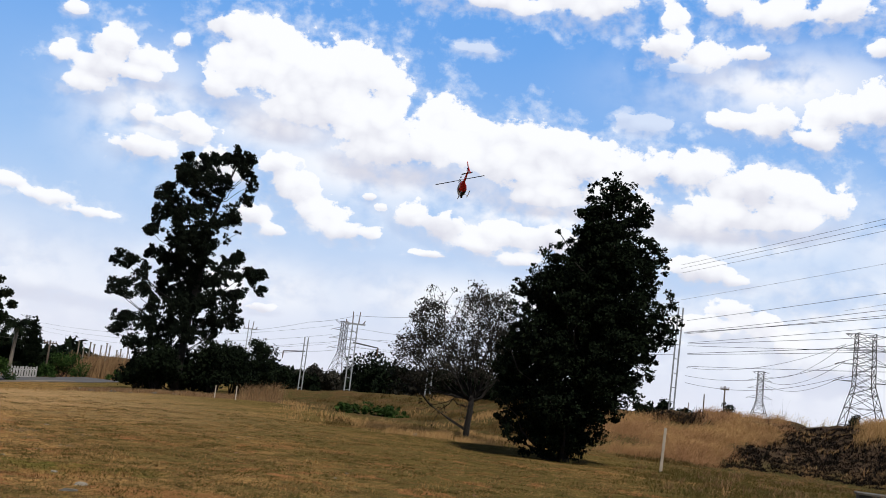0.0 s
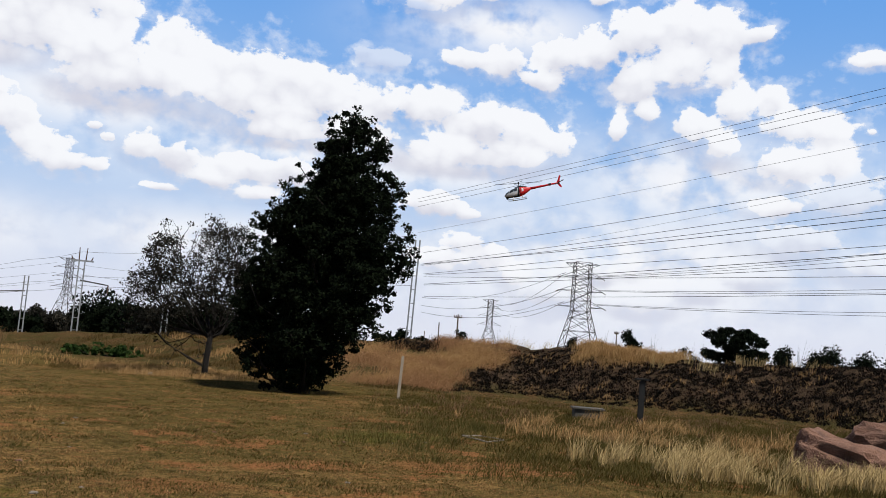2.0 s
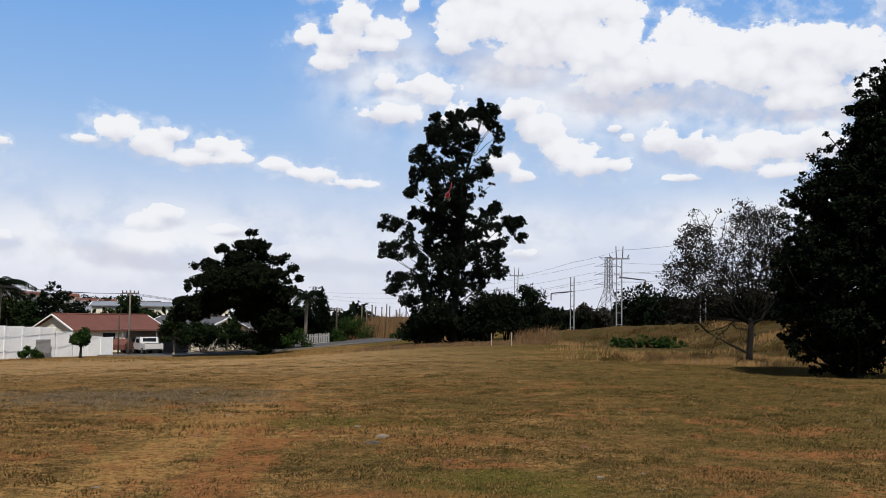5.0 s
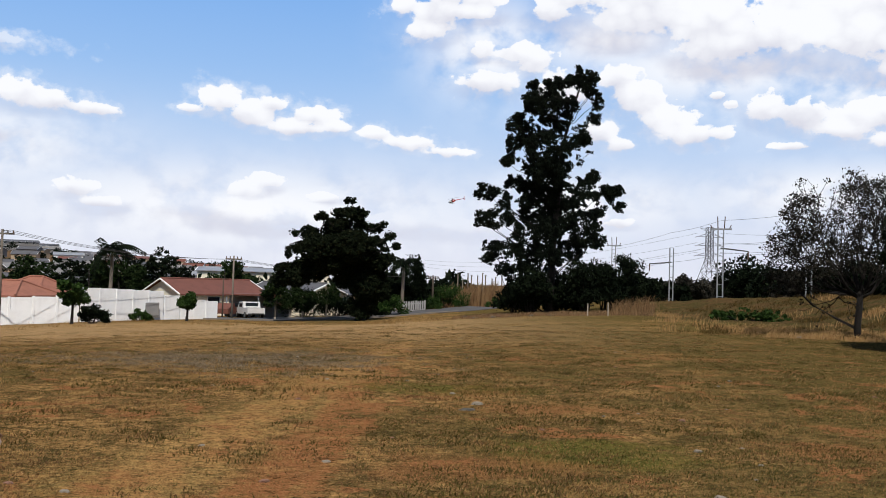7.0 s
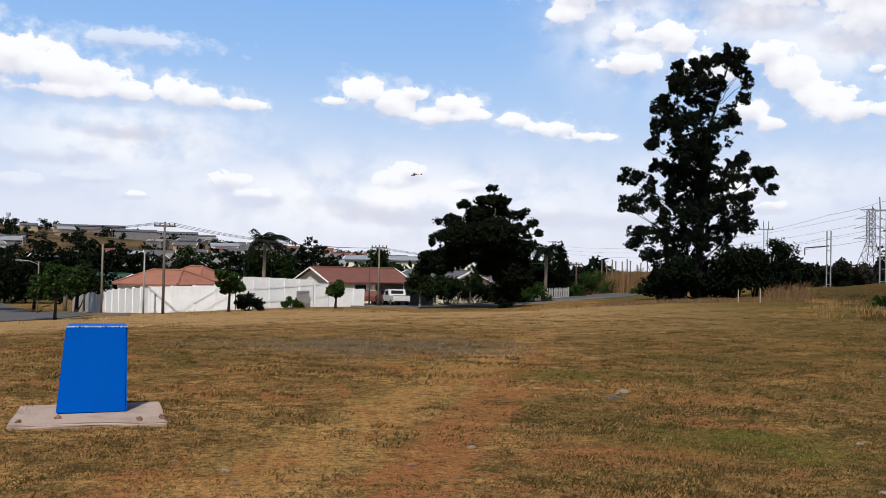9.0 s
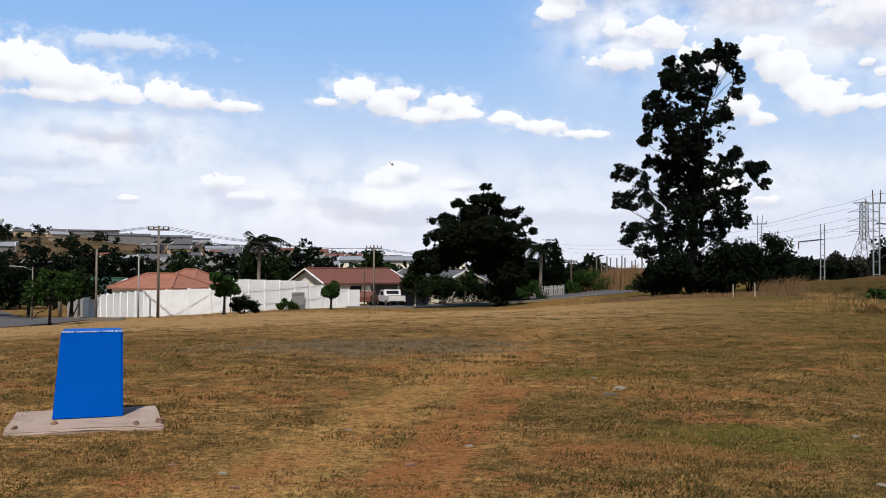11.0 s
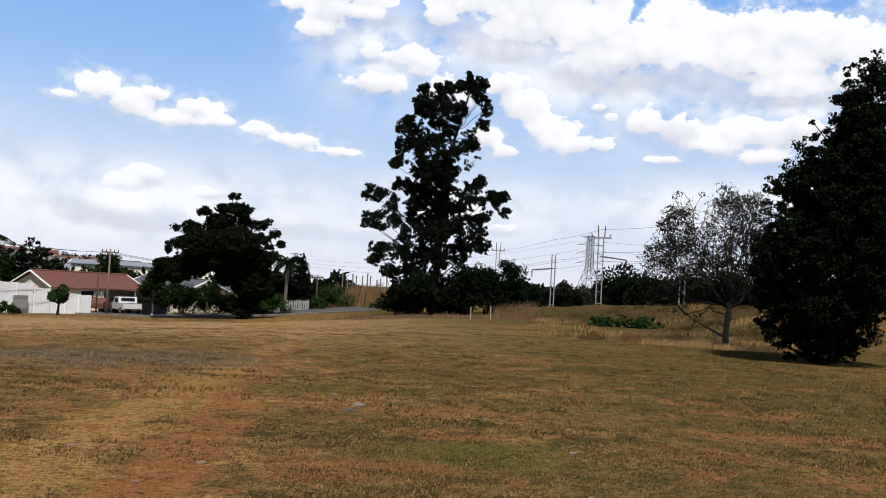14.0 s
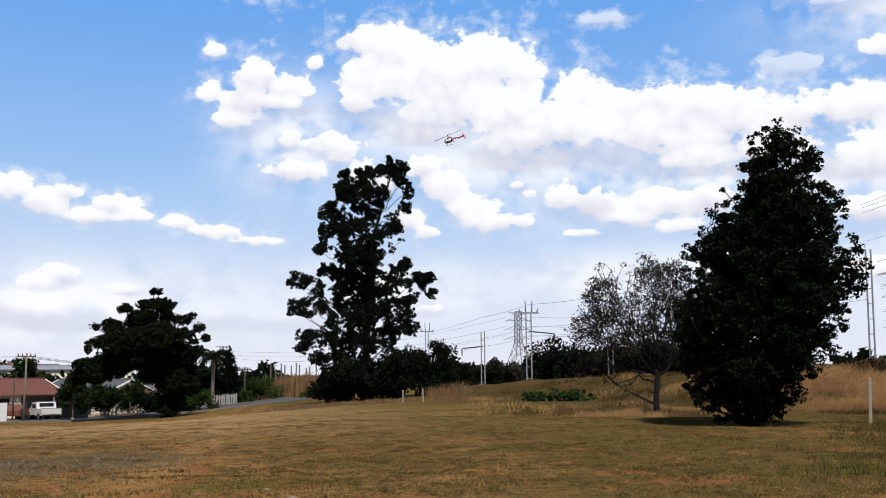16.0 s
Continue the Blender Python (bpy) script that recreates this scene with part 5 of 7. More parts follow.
def pylon(label, az, d, h, base_w, turn, wide=1.0, column=0.12):
    """A lattice transmission tower: four tapering legs, crossed bracing, three pairs of arms."""
    base = on_ground(az, d)
    root = thing("pylon", Matrix.Translation(base) @ pose(0, 0, 0, 0, 0, turn - az), label, "pylon", "transmission pylons")
    waist, top_w = 0.54 * h, base_w * column

    def half(z):
        return base_w / 2 + (top_w - base_w / 2) * min(1, z / waist) if z < waist else top_w * (1 - 0.1 * (z - waist) / (h - waist))

    corners = ((-1, -1), (1, -1), (1, 1), (-1, 1))
    r = 0.004 * h
    for sx, sy in corners:
        part("leg", tube(bmesh.new(), [(sx * half(z), sy * half(z), z) for z in (-1, waist * 0.5, waist, h)], r * 1.25, r, 4), PYLON_STEEL, root)
    levels = [0, 0.2 * h, 0.35 * h, 0.47 * h, waist, 0.64 * h, 0.72 * h, 0.79 * h, 0.86 * h, 0.93 * h, h]
    for a, b in zip(levels, levels[1:]):
        for k in range(4):
            p, q = corners[k], corners[(k + 1) % 4]
            ends = [(u[0] * half(z), u[1] * half(z), z) for u, z in ((p, a), (q, b), (q, a), (p, b))]
            for i, j in ((0, 1), (2, 3), (3, 1)):
                part("brace", tube(bmesh.new(), [ends[i], ends[j]], r * 0.66, r * 0.66, 4), PYLON_STEEL, root)
    for zf, reach in ((0.99, 0.165), (0.86, 0.2), (0.73, 0.21), (0.58, 0.22)):
        z, x = zf * h, reach * h * wide
        for s in (-1, 1):
            bm = bmesh.new()
            for sy in (-1, 1):
                tube(bm, [(s * half(z), sy * half(z), z), (s * x, 0, z)], r * 0.7, r * 0.6, 4)
                tube(bm, [(s * half(z), sy * half(z), z + 0.05 * h * (zf < 0.95) - 0.04 * h * (zf > 0.95)), (s * x, 0, z)], r * 0.6, r * 0.5, 4)
            arm = part("arm", bm, PYLON_STEEL, root)
            if zf < 0.95:
                part("insulator", tube(bmesh.new(), [(s * x, 0, z), (s * x * 1.12, 0.02 * h, z - 0.012 * h)], r * 0.9, r * 0.9, 7), PORCELAIN, arm)
    return root


def cable(a, b, sag, r, label="dark overhead power cable between pylons"):
    a, b = Vector(a), Vector(b)
    n = 22
    pts = [a.lerp(b, k / n) - Vector((0, 0, 4 * sag * (k / n) * (1 - k / n))) for k in range(n + 1)]
    ob = new("power_cable", link_bm("power_cable", tube(bmesh.new(), pts, r, r, 5), PYLON_STEEL))
    return tagged(ob, label, "cable", "overhead power cables")


def spot(az, el, d):
    return EYE + way(az, el) * d


def power_lines():
    pylon("large steel lattice transmission pylon beyond the bank", 45.5, 277, 30.6, 13.0, 12, column=0.19)
    pylon("steel lattice transmission pylon far beyond the bank", 40.15, 470, 29.5, 11.5, 10, 0.8)
    pylon("steel lattice transmission pylon beyond the railway", 15.68, 345, 23.5, 8.5, 30, 1.0)
    pylon("far steel lattice pylon behind the street", -1.9, 520, 21, 7, 20, 1.1)
    lattice_mast("tall twin-legged railway mast behind the bank", 35.35, 62, 7.2, 0.28, prongs=False, lean=1.0)
    lattice_mast("twin-legged railway mast with pronged head on the embankment", 16.3, 75, 5.4, 0.4, arm=2.0)
    lattice_mast("twin-legged railway mast with bracket arm on the embankment", 13.55, 82, 4.6, 0.3, arm=-1.8, prongs=False)
    lattice_mast("railway mast with pronged head behind the bushes", 10.2, 110, 6.6, 0.4, arm=2.6)
    lattice_mast("twin-legged railway mast behind the sparse tree", 21.1, 70, 5.2, 0.36, arm=-2.0, prongs=False)
    for az, d, h, arm in ((37.14, 115, 1.78, 0.0), (36.3, 150, 1.2, 0.0), (38.25, 95, 2.35, 0.8), (47.72, 120, 2.06, 0.6)):
        utility_pole("dark wooden pole on the skyline behind the bank", az, d, 1.6 + d * math.tan(radians(h)) - on_ground(az, d).z, arm, group="skyline poles", r=0.1)
    # cables that run from behind the mast towards the right
    runs = ((35.27, 9.11, 61.96, 16.0), (35.29, 8.91, 61.97, 15.61), (35.31, 8.64, 61.98, 15.19), (35.44, 7.08, 62.03, 13.21), (35.88, 5.91, 62.08, 11.27), (44.35, 7.18, 62.08, 11.52), (35.93, 5.24, 62.11, 10.1), (35.77, 5.12, 62.13, 9.52), (35.77, 5.19, 62.14, 9.12), (35.98, 4.62, 62.15, 8.75), (35.99, 4.56, 62.18, 7.63), (36.03, 4.01, 62.19, 7.2), (36.04, 3.95, 62.21, 6.58), (36.0, 4.45, 62.22, 5.97), (36.09, 3.27, 62.2, 5.0))
    for k, (a0, e0, a1, e1) in enumerate(runs):
        thin = 0.02 if k in (3, 5) else 0.028 if k < 3 else 0.045 if k in (8, 11) else 0.036
        cable(spot(a0, e0, 190), spot(a1 + 4, e1 + (e1 - e0) * 0.16, 120), 0.25, thin)
    # strain cables of the large pylon, in pairs
    for e0, e1 in ((5.25, 7.35), (5.2, 7.1), (4.4, 5.4), (4.36, 5.2), (3.56, 4.12), (3.52, 3.93)):
        cable(spot(46.5, e0, 276), spot(66, e1 + (e1 - e0) * 0.2, 230), 0.6, 0.05)
    for e0 in (5.35, 4.4, 3.6):
        cable(spot(44.5, e0, 276), spot(40.15, 2.9 + (e0 - 3.75) * 0.2, 468), 4.5, 0.06)
        cable(spot(44.4, e0 - 0.05, 276), spot(36.0, 2.4 + (e0 - 3.75) * 0.5, 300), 3.0, 0.05)
    # railway feeder and contact wires
    lb = "thin overhead railway wire between masts"
    for dz, r in ((6.1, 0.011), (4.3, 0.010), (3.6, 0.010)):
        pts = [on_ground(az, d) for az, d in ((10.2, 110), (13.55, 82), (16.3, 75), (21.1, 70), (35.35, 62))]
        zs = [dz + 0.4, dz - 0.2, dz, dz, dz + 0.6]
        for k in range(4):
            cable(pts[k] + Vector((0, 0, zs[k])), pts[k + 1] + Vector((0, 0, zs[k + 1])), 0.1, r, lb)
    for e in (3.3, 2.75, 2.2):
        cable(spot(16.3, e, 345), spot(33, e + 1.2, 300), 3, 0.035)
        cable(spot(15.0, e, 345), spot(-1.6, e * 0.35 + 0.2, 520), 5, 0.035)
    # street cables between the wooden poles
    for u in (-0.55, 0.0, 0.55):
        cable(on_ground(-24.92, 70, 6.45) + Vector((u, 0, 0)), on_ground(-12.4, 84, 5.2) + Vector((u, 0, 0)), 0.5, 0.014, "thin street cable between wooden poles")
        cable(on_ground(-12.4, 84, 5.2) + Vector((u, 0, 0)), on_ground(-0.55, 104, 3.9) + Vector((u, 0, 0)), 0.5, 0.014, "thin street cable between wooden poles")
        cable(on_ground(-24.92, 70, 6.45) + Vector((u, 0, 0)), on_ground(-41, 84, 6.4) + Vector((u, 0, 0)), 0.4, 0.014, "thin street cable between wooden poles")


def bank_growth():
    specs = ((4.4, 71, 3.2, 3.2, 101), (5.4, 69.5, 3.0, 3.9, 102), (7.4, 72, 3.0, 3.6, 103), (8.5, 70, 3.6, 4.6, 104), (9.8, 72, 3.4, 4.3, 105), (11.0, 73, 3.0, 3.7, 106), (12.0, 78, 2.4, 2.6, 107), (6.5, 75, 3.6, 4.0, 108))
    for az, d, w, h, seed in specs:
        shrub("dense dark shrub at the foot of the eucalyptus", az, d, w, h, SHADED_DARK_LEAF, seed, group="shrubs round the eucalyptus", leaf=0.22)
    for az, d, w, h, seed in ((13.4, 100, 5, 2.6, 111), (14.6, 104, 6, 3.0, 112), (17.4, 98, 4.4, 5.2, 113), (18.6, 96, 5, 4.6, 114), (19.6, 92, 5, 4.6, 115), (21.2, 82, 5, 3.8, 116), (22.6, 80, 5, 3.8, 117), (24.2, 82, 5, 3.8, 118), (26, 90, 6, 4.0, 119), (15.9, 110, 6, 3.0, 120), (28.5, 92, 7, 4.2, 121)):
        shrub("dark bush on the railway bank", az, d, w, h, SHADED_DARK_LEAF if seed % 4 else GREY_LEAF, seed, group="bushes on the railway bank", leaf=0.3)
    shrub("low bright green creeper patch on the bank", 17.85, 56, 4.6, 0.75, HEDGE_LEAF, 131, name="creeper", leaf=0.16, depth=4.0)
    for az, d, w, el, seed in ((48.46, 95, 2.6, 2.05, 141), (51.7, 100, 3.0, 1.4, 142), (57.1, 110, 3.4, 1.66, 143), (59.4, 105, 5.4, 1.87, 144), (60.9, 110, 4.6, 2.0, 145), (33.8, 80, 2.6, 0.95, 146), (34.8, 85, 2.6, 1.25, 147), (36.2, 84, 2.4, 1.0, 148), (38.4, 92, 2.4, 1.35, 149), (45.2, 150, 2.6, 1.45, 150), (63.5, 110, 5.0, 2.1, 151)):
        shrub("dark bush on the skyline behind the bank", az, d, w, 1.6 + d * math.tan(radians(el)) - on_ground(az, d).z, SHADED_DARK_LEAF, seed, group="bushes behind the bank", leaf=0.24)
    # flat-topped tree on the skyline
    rng = np.random.default_rng(161)
    rows = [(1325, 600, 16, 9), (1345, 592, 14, 8), (1378, 597, 22, 10), (1395, 608, 18, 9), (1350, 612, 26, 12), (1320, 632, 14, 8), (1372, 625, 26, 12), (1405, 630, 14, 8), (1340, 636, 24, 8), (1385, 640, 22, 8)]
    foot = on_ground(54.5, 100).z
    blobs = [(b[0], b[1], b[2] + 2.4 - foot, *b[3:]) for b in blobs_of(rows, 100 / 1680, 0.7, rng, 1362, 652)]
    tree("flat_topped_tree", "dark flat-topped tree standing on the skyline behind the bank", "tree", on_ground(54.5, 100), 54.5, ([(0, 0, 0), (0.1, 0, 1.6), (0.2, 0, 2.4 - foot + 2.0)], 0.24, 0.08), blobs, blobs, 620, 0.3, 22, 0.24, SHADED_DARK_LEAF, 162)
    # pale posts and reeds beyond the end of the street
    for k in range(13):
        az = 0.9 + k * 0.3 + rng.normal(0, 0.05)
        base = on_ground(az, 128 + rng.normal(0, 3))
        root = thing("concrete_post", Matrix.Translation(base), "tall pale concrete post among dry reeds", "post", "pale concrete posts")
        h = rng.uniform(3.4, 4.6)
        part("shaft", tube(bmesh.new(), [(0, 0, -0.4), (0, 0, h)], 0.1, 0.08, 8), KERB, root)
        part("cap", boxed(-0.13, 0.13, -0.13, 0.13, h, h + 0.1, 0.02), KERB, root)


power_lines()
bank_growth()


# ---- grasses ----
STRAW = leafy("straw", (0.36, 0.205, 0.078), (0.46, 0.29, 0.125), (0.19, 0.105, 0.04), 0.8, 0.2)
RUSTY_STRAW = leafy("rusty_straw", (0.27, 0.135, 0.062), (0.38, 0.215, 0.105), (0.15, 0.075, 0.034), 0.8, 0.2)
GREY_STRAW = leafy("grey_straw", (0.17, 0.125, 0.075), (0.28, 0.21, 0.135), (0.1, 0.075, 0.045), 0.85)
PALE_STRAW = leafy("pale_straw", (0.40, 0.28, 0.115), (0.54, 0.40, 0.19), (0.2, 0.135, 0.05), 0.8, 0.2)
SHORT_GRASS = leafy("short_grass", (0.23, 0.132, 0.042), (0.38, 0.225, 0.085), (0.13, 0.085, 0.028), 0.85, 0.3)
GREEN_GRASS = leafy("green_grass", (0.066, 0.062, 0.018), (0.115, 0.093, 0.028), (0.2, 0.13, 0.045), 0.85, 0.3)
BROWN_GRASS = leafy("withered_grass", (0.045, 0.032, 0.011), (0.085, 0.055, 0.018), (0.16, 0.095, 0.03), 0.85)
RUST_GRASS = leafy("rusty_grass", (0.15, 0.085, 0.04), (0.24, 0.15, 0.075), (0.08, 0.05, 0.026), 0.85)
LAWN_BROWN = leafy("dry_turf", (0.11, 0.062, 0.027), (0.18, 0.098, 0.042), (0.26, 0.13, 0.062), 0.85, 0.3)
LAWN_OLIVE = leafy("olive_turf", (0.06, 0.048, 0.014), (0.1, 0.075, 0.021), (0.15, 0.11, 0.034), 0.85, 0.3)
CHAR = leafy("charred_tussock", (0.005, 0.0045, 0.004), (0.013, 0.010, 0.007), (0.045, 0.03, 0.018), 0.9)


def blades(name, label, x, y, tall, width, lean, mat, rng, category="grass", bent=False, wind=0.16):
    """One blade at each plan point: a narrow quad that leans, or two that bend over."""
    n = len(x)
    z = ground_z(x, y)
    th, ph = rng.uniform(0, 2 * np.pi, n), rng.uniform(0, 2 * np.pi, n)
    h = tall * rng.uniform(0.5, 1.2, n) * (1 + 0.35 * lumps(x, y, 0.7, 3.3))
    w = width * rng.uniform(0.6, 1.3, n)
    base = np.stack([x, y, z - 0.01], -1)
    s = np.stack([np.cos(th) * w, np.sin(th) * w, np.zeros(n)], -1)
    k = lean * rng.uniform(0.2, 1.2, n) * h
    out = np.stack([np.cos(ph) * k + wind * h, np.sin(ph) * k, np.zeros(n)], -1)
    up = np.stack([np.zeros(n), np.zeros(n), h], -1)
    if bent:
        mid, tip = base + out * 0.3 + up * 0.62, base + out + up * 0.98
        quads = np.concatenate([np.stack([base - s, base + s, mid + s * 0.7, mid - s * 0.7], 1), np.stack([mid - s * 0.7, mid + s * 0.7, tip + s * 0.3, tip - s * 0.3], 1)])
    else:
        tip = base + out + up
        quads = np.stack([base - s, base + s, tip + s * 0.25, tip - s * 0.25], 1)
    ob = new(name, quads_mesh(name, quads, mat))
    return tagged(ob, label, category, kind="stuff")


def sector(rng, n, a0, a1, d0, d1, power=1.0, fray=0.1):
    """Plan points in a sector whose rim frays out."""
    az = np.radians(rng.uniform(a0, a1, n) + rng.normal(0, fray * (a1 - a0), n))
    d = d0 + (d1 - d0) * rng.random(n) ** power + rng.normal(0, fray * (d1 - d0), n)
    d = np.maximum(d, 3.2)
    return d * np.sin(az), d * np.cos(az)


def tufted(rng, x, y, keep, scale, seed):
    """Keep the points where a patchy pattern is high enough."""
    m = lumps(x, y, scale, seed) + 0.35 * rng.normal(0, 1, len(x)) > keep
    return x[m], y[m]


def clustered(rng, x, y, per, spread):
    return np.repeat(x, per) + rng.normal(0, spread, len(x) * per), np.repeat(y, per) + rng.normal(0, spread, len(y) * per)


def grasses():
    rng = np.random.default_rng(201)
    # the lawn is a mosaic of small tufts: straw, brown, olive and dark ones
    kinds = ((44000, 0.026, -0.25, SHORT_GRASS, "short dry straw-coloured lawn tufts", 4.0), (30000, 0.03, 0.0, GREEN_GRASS, "short dull green lawn tufts", 6.0), (34000, 0.026, -0.25, LAWN_BROWN, "brown withered lawn tufts", 9.0), (10000, 0.024, 0.15, STRAW, "pale bleached lawn tufts", 12.0))
    for n, h, keep, mat, label, seed in kinds:
        x, y = sector(rng, n, -36, 63, 4.2, 40, 1.25, 0.005)
        x, y = tufted(rng, x, y, keep, 1.1, seed)
        if mat is GREEN_GRASS:
            m = rng.random(len(x)) < np.clip(0.45 + 0.06 * x, 0.15, 1)
            x, y = x[m], y[m]
        rut = np.minimum(np.abs(x + 1.2 - 0.004 * y), np.abs(x + 2.75 - 0.058 * y)) < 0.4
        m = ~(rut & (rng.random(len(x)) < 0.75))
        x, y = clustered(rng, x[m], y[m], 9, 0.06)
        blades("lawn_grass", label, x, y, h, 0.0065, 1.1, mat, rng)
    # low matted clumps, darker and greener than the turf
    x, y = sector(rng, 9000, -36, 62, 5.0, 38, 1.1, 0.01)
    x, y = tufted(rng, x, y, 0.25, 1.6, 15.0)
    x, y = clustered(rng, x, y, 26, 0.09)
    blades("turf_clumps", "dark matted grass clumps in the lawn", x, y, 0.034, 0.009, 1.1, LAWN_OLIVE, rng)
    x, y = sector(rng, 3000, -10, 62, 5.0, 34, 1.1, 0.01)
    x, y = tufted(rng, x, y, 0.45, 1.9, 18.0)
    x, y = clustered(rng, x, y, 40, 0.1)
    blades("turf_clumps", "green grass clumps in the lawn", x, y, 0.034, 0.007, 1.0, GREEN_GRASS, rng)
    for n, keep, mat, seed, label in ((3600, 0.15, LAWN_OLIVE, 25.0, "dark tufts across the far half of the lawn"), (5000, 0.1, SHORT_GRASS, 29.0, "straw tufts across the far half of the lawn"), (2600, 0.3, GREEN_GRASS, 33.0, "green tufts across the far half of the lawn")):
        x, y = sector(rng, n, -34, 56, 13, 46, 1.0, 0.01)
        x, y = tufted(rng, x, y, keep, 1.3, seed)
        m = (bank_share(x, y) < 0.02) & (rng.random(len(x)) < (np.clip(0.4 + 0.06 * x, 0.2, 1) if mat is GREEN_GRASS else 1))
        x, y = clustered(rng, x[m], y[m], 18, 0.12)
        blades("turf_clumps", label, x, y, 0.045, 0.011, 1.1, mat, rng)
    # pale dry leaves and straw litter, thickest where the soil is bare
    x, y = sector(rng, 3000, -36, 62, 4.6, 24, 1.2, 0.01)
    x, y = tufted(rng, x, y, 0.35, 1.4, 22.0)
    blades("leaf_litter", "pale dry leaves and straw bits scattered on the lawn", x, y, 0.013, 0.014, 2.2, PALE_STRAW, rng, "litter")
    # patch of taller grey dead grass
    x, y = rng.normal(-4.6, 1.9, 520), rng.normal(19.5, 1.7, 520)
    x, y = clustered(rng, x, y, 22, 0.12)
    blades("dead_grass", "patch of taller grey dead grass in the lawn", x, y, 0.05, 0.007, 1.2, GREY_STRAW, rng)
    # long dry grass on the left half of the bank
    x, y = sector(rng, 3600, 32.5, 41.5, 33.5, 48, 1.0, 0.1)
    m = (bank_share(x, y) > 0.04) & (np.degrees(np.arctan2(x, y)) + 3.2 * (1 - bank_share(x, y)) + rng.normal(0, 0.5, len(x)) < 41.8) & ~((np.degrees(np.arctan2(x, y)) < 36.6) & (bank_share(x, y) > 0.8))
    x, y = tufted(rng, x[m], y[m], 0.0, 1.4, 2.0)
    x0, y0 = x, y
    x, y = clustered(rng, x0, y0, 30, 0.22)
    blades("bank_grass", "tall tan dry grass on the earth bank", x, y, 0.27, 0.0055, 0.95, RUSTY_STRAW, rng, bent=True, wind=0.6)
    x, y = tufted(rng, x0, y0, 0.1, 2.2, 7.0)
    x, y = clustered(rng, x, y, 34, 0.26)
    blades("bank_grass", "bleached wind-bent grass tips on the earth bank", x, y, 0.38, 0.0045, 0.8, STRAW, rng, bent=True, wind=0.7)
    x, y = sector(rng, 900, 31.5, 42, 32.5, 38, 1.0, 0.1)
    m = (bank_share(x, y) > 0.02) & (bank_share(x, y) < 0.5)
    x, y = clustered(rng, x[m], y[m], 22, 0.16)
    blades("bank_grass", "short red-brown withered grass at the foot of the bank", x, y, 0.17, 0.009, 0.9, BROWN_GRASS, rng, wind=0.3)
    x, y = sector(rng, 420, 32.5, 36.8, 41, 48, 1.0, 0.05)
    m = bank_share(x, y) > 0.78
    x, y = clustered(rng, x[m], y[m], 30, 0.16)
    blades("burnt_tussocks", "charred dark scrub on the top of the bank", x, y, 0.3, 0.018, 0.9, CHAR, rng)
    # trodden rough ground along the foot
    x, y = sector(rng, 2600, 35, 62, 24, 36, 1.0, 0.06)
    m = bank_share(x, y) < 0.3
    x, y = tufted(rng, x[m], y[m], -0.2, 1.0, 8.0)
    x, y = clustered(rng, x, y, 20, 0.15)
    blades("rough_grass", "dark trampled grass at the foot of the bank", x, y, 0.09, 0.009, 1.0, LAWN_OLIVE, rng)
    x, y = sector(rng, 420, 35, 62, 23, 35, 1.0, 0.06)
    m = bank_share(x, y) < 0.3
    x, y = tufted(rng, x[m], y[m], 0.2, 0.8, 4.0)
    x, y = clustered(rng, x, y, 18, 0.12)
    blades("rough_grass", "thin dull straw at the foot of the bank", x, y, 0.2, 0.008, 0.8, RUST_GRASS, rng, bent=True)
    # straw crowning the bank
    x, y = sector(rng, 1500, 39, 66, 39, 50)
    m = (bank_share(x, y) > 0.72)
    x, y = tufted(rng, x[m], y[m], 1.0, 3.2, 12.0)
    x, y = clustered(rng, x, y, 24, 0.17)
    blades("crest_grass", "pale dry grass tufts along the top of the bank", x, y, 0.46, 0.008, 0.6, PALE_STRAW, rng, bent=True, wind=0.35)
    # rough grass below the bank
    x, y = sector(rng, 380, 48, 67, 14.5, 18.5, 1.0, 0.1)
    x, y = tufted(rng, x, y, 0.3, 0.9, 3.0)
    x, y = clustered(rng, x, y, 40, 0.075)
    blades("rough_grass", "long pale seeding grass below the bank", x, y, 0.36, 0.006, 0.7, PALE_STRAW, rng, bent=True, wind=0.35)
    x, y = sector(rng, 520, 43, 66, 19, 27, 1.0, 0.1)
    x, y = tufted(rng, x, y, 0.3, 1.4, 5.0)
    x, y = clustered(rng, x, y, 30, 0.12)
    blades("rough_grass", "tangled straw grass below the bank", x, y, 0.3, 0.0055, 0.8, STRAW, rng, bent=True, wind=0.3)
    x, y = sector(rng, 1500, 34, 64, 15, 31, 1.0, 0.06)
    x, y = tufted(rng, x, y, 0.0, 1.4, 6.0)
    x, y = clustered(rng, x, y, 26, 0.14)
    blades("rough_grass", "low green grass below the bank", x, y, 0.13, 0.008, 0.8, GREEN_GRASS, rng)
    x, y = sector(rng, 1700, 42, 67, 14, 31, 1.0, 0.08)
    x, y = clustered(rng, x, y, 24, 0.13)
    blades("rough_grass", "dark withered undergrowth below the bank", x, y, 0.11, 0.009, 1.0, LAWN_OLIVE, rng)
    for az, d in ((32.5, 18.2), (34.5, 17.6), (35.6, 17.5), (36.6, 17.4), (37.6, 17.3), (30.6, 21.5), (26.5, 23)):
        cx, cy = xy(az, d)
        blades("weed", "dark green upright weed in the lawn", rng.normal(cx, 0.12, 16), rng.normal(cy, 0.1, 16), 0.15, 0.01, 0.6, GREEN_GRASS, rng, "weed")
    # dry fringe of taller grass round the foot of the sparse tree
    x, y = sector(rng, 520, 17.5, 28.0, 35.5, 42, 1.0, 0.05)
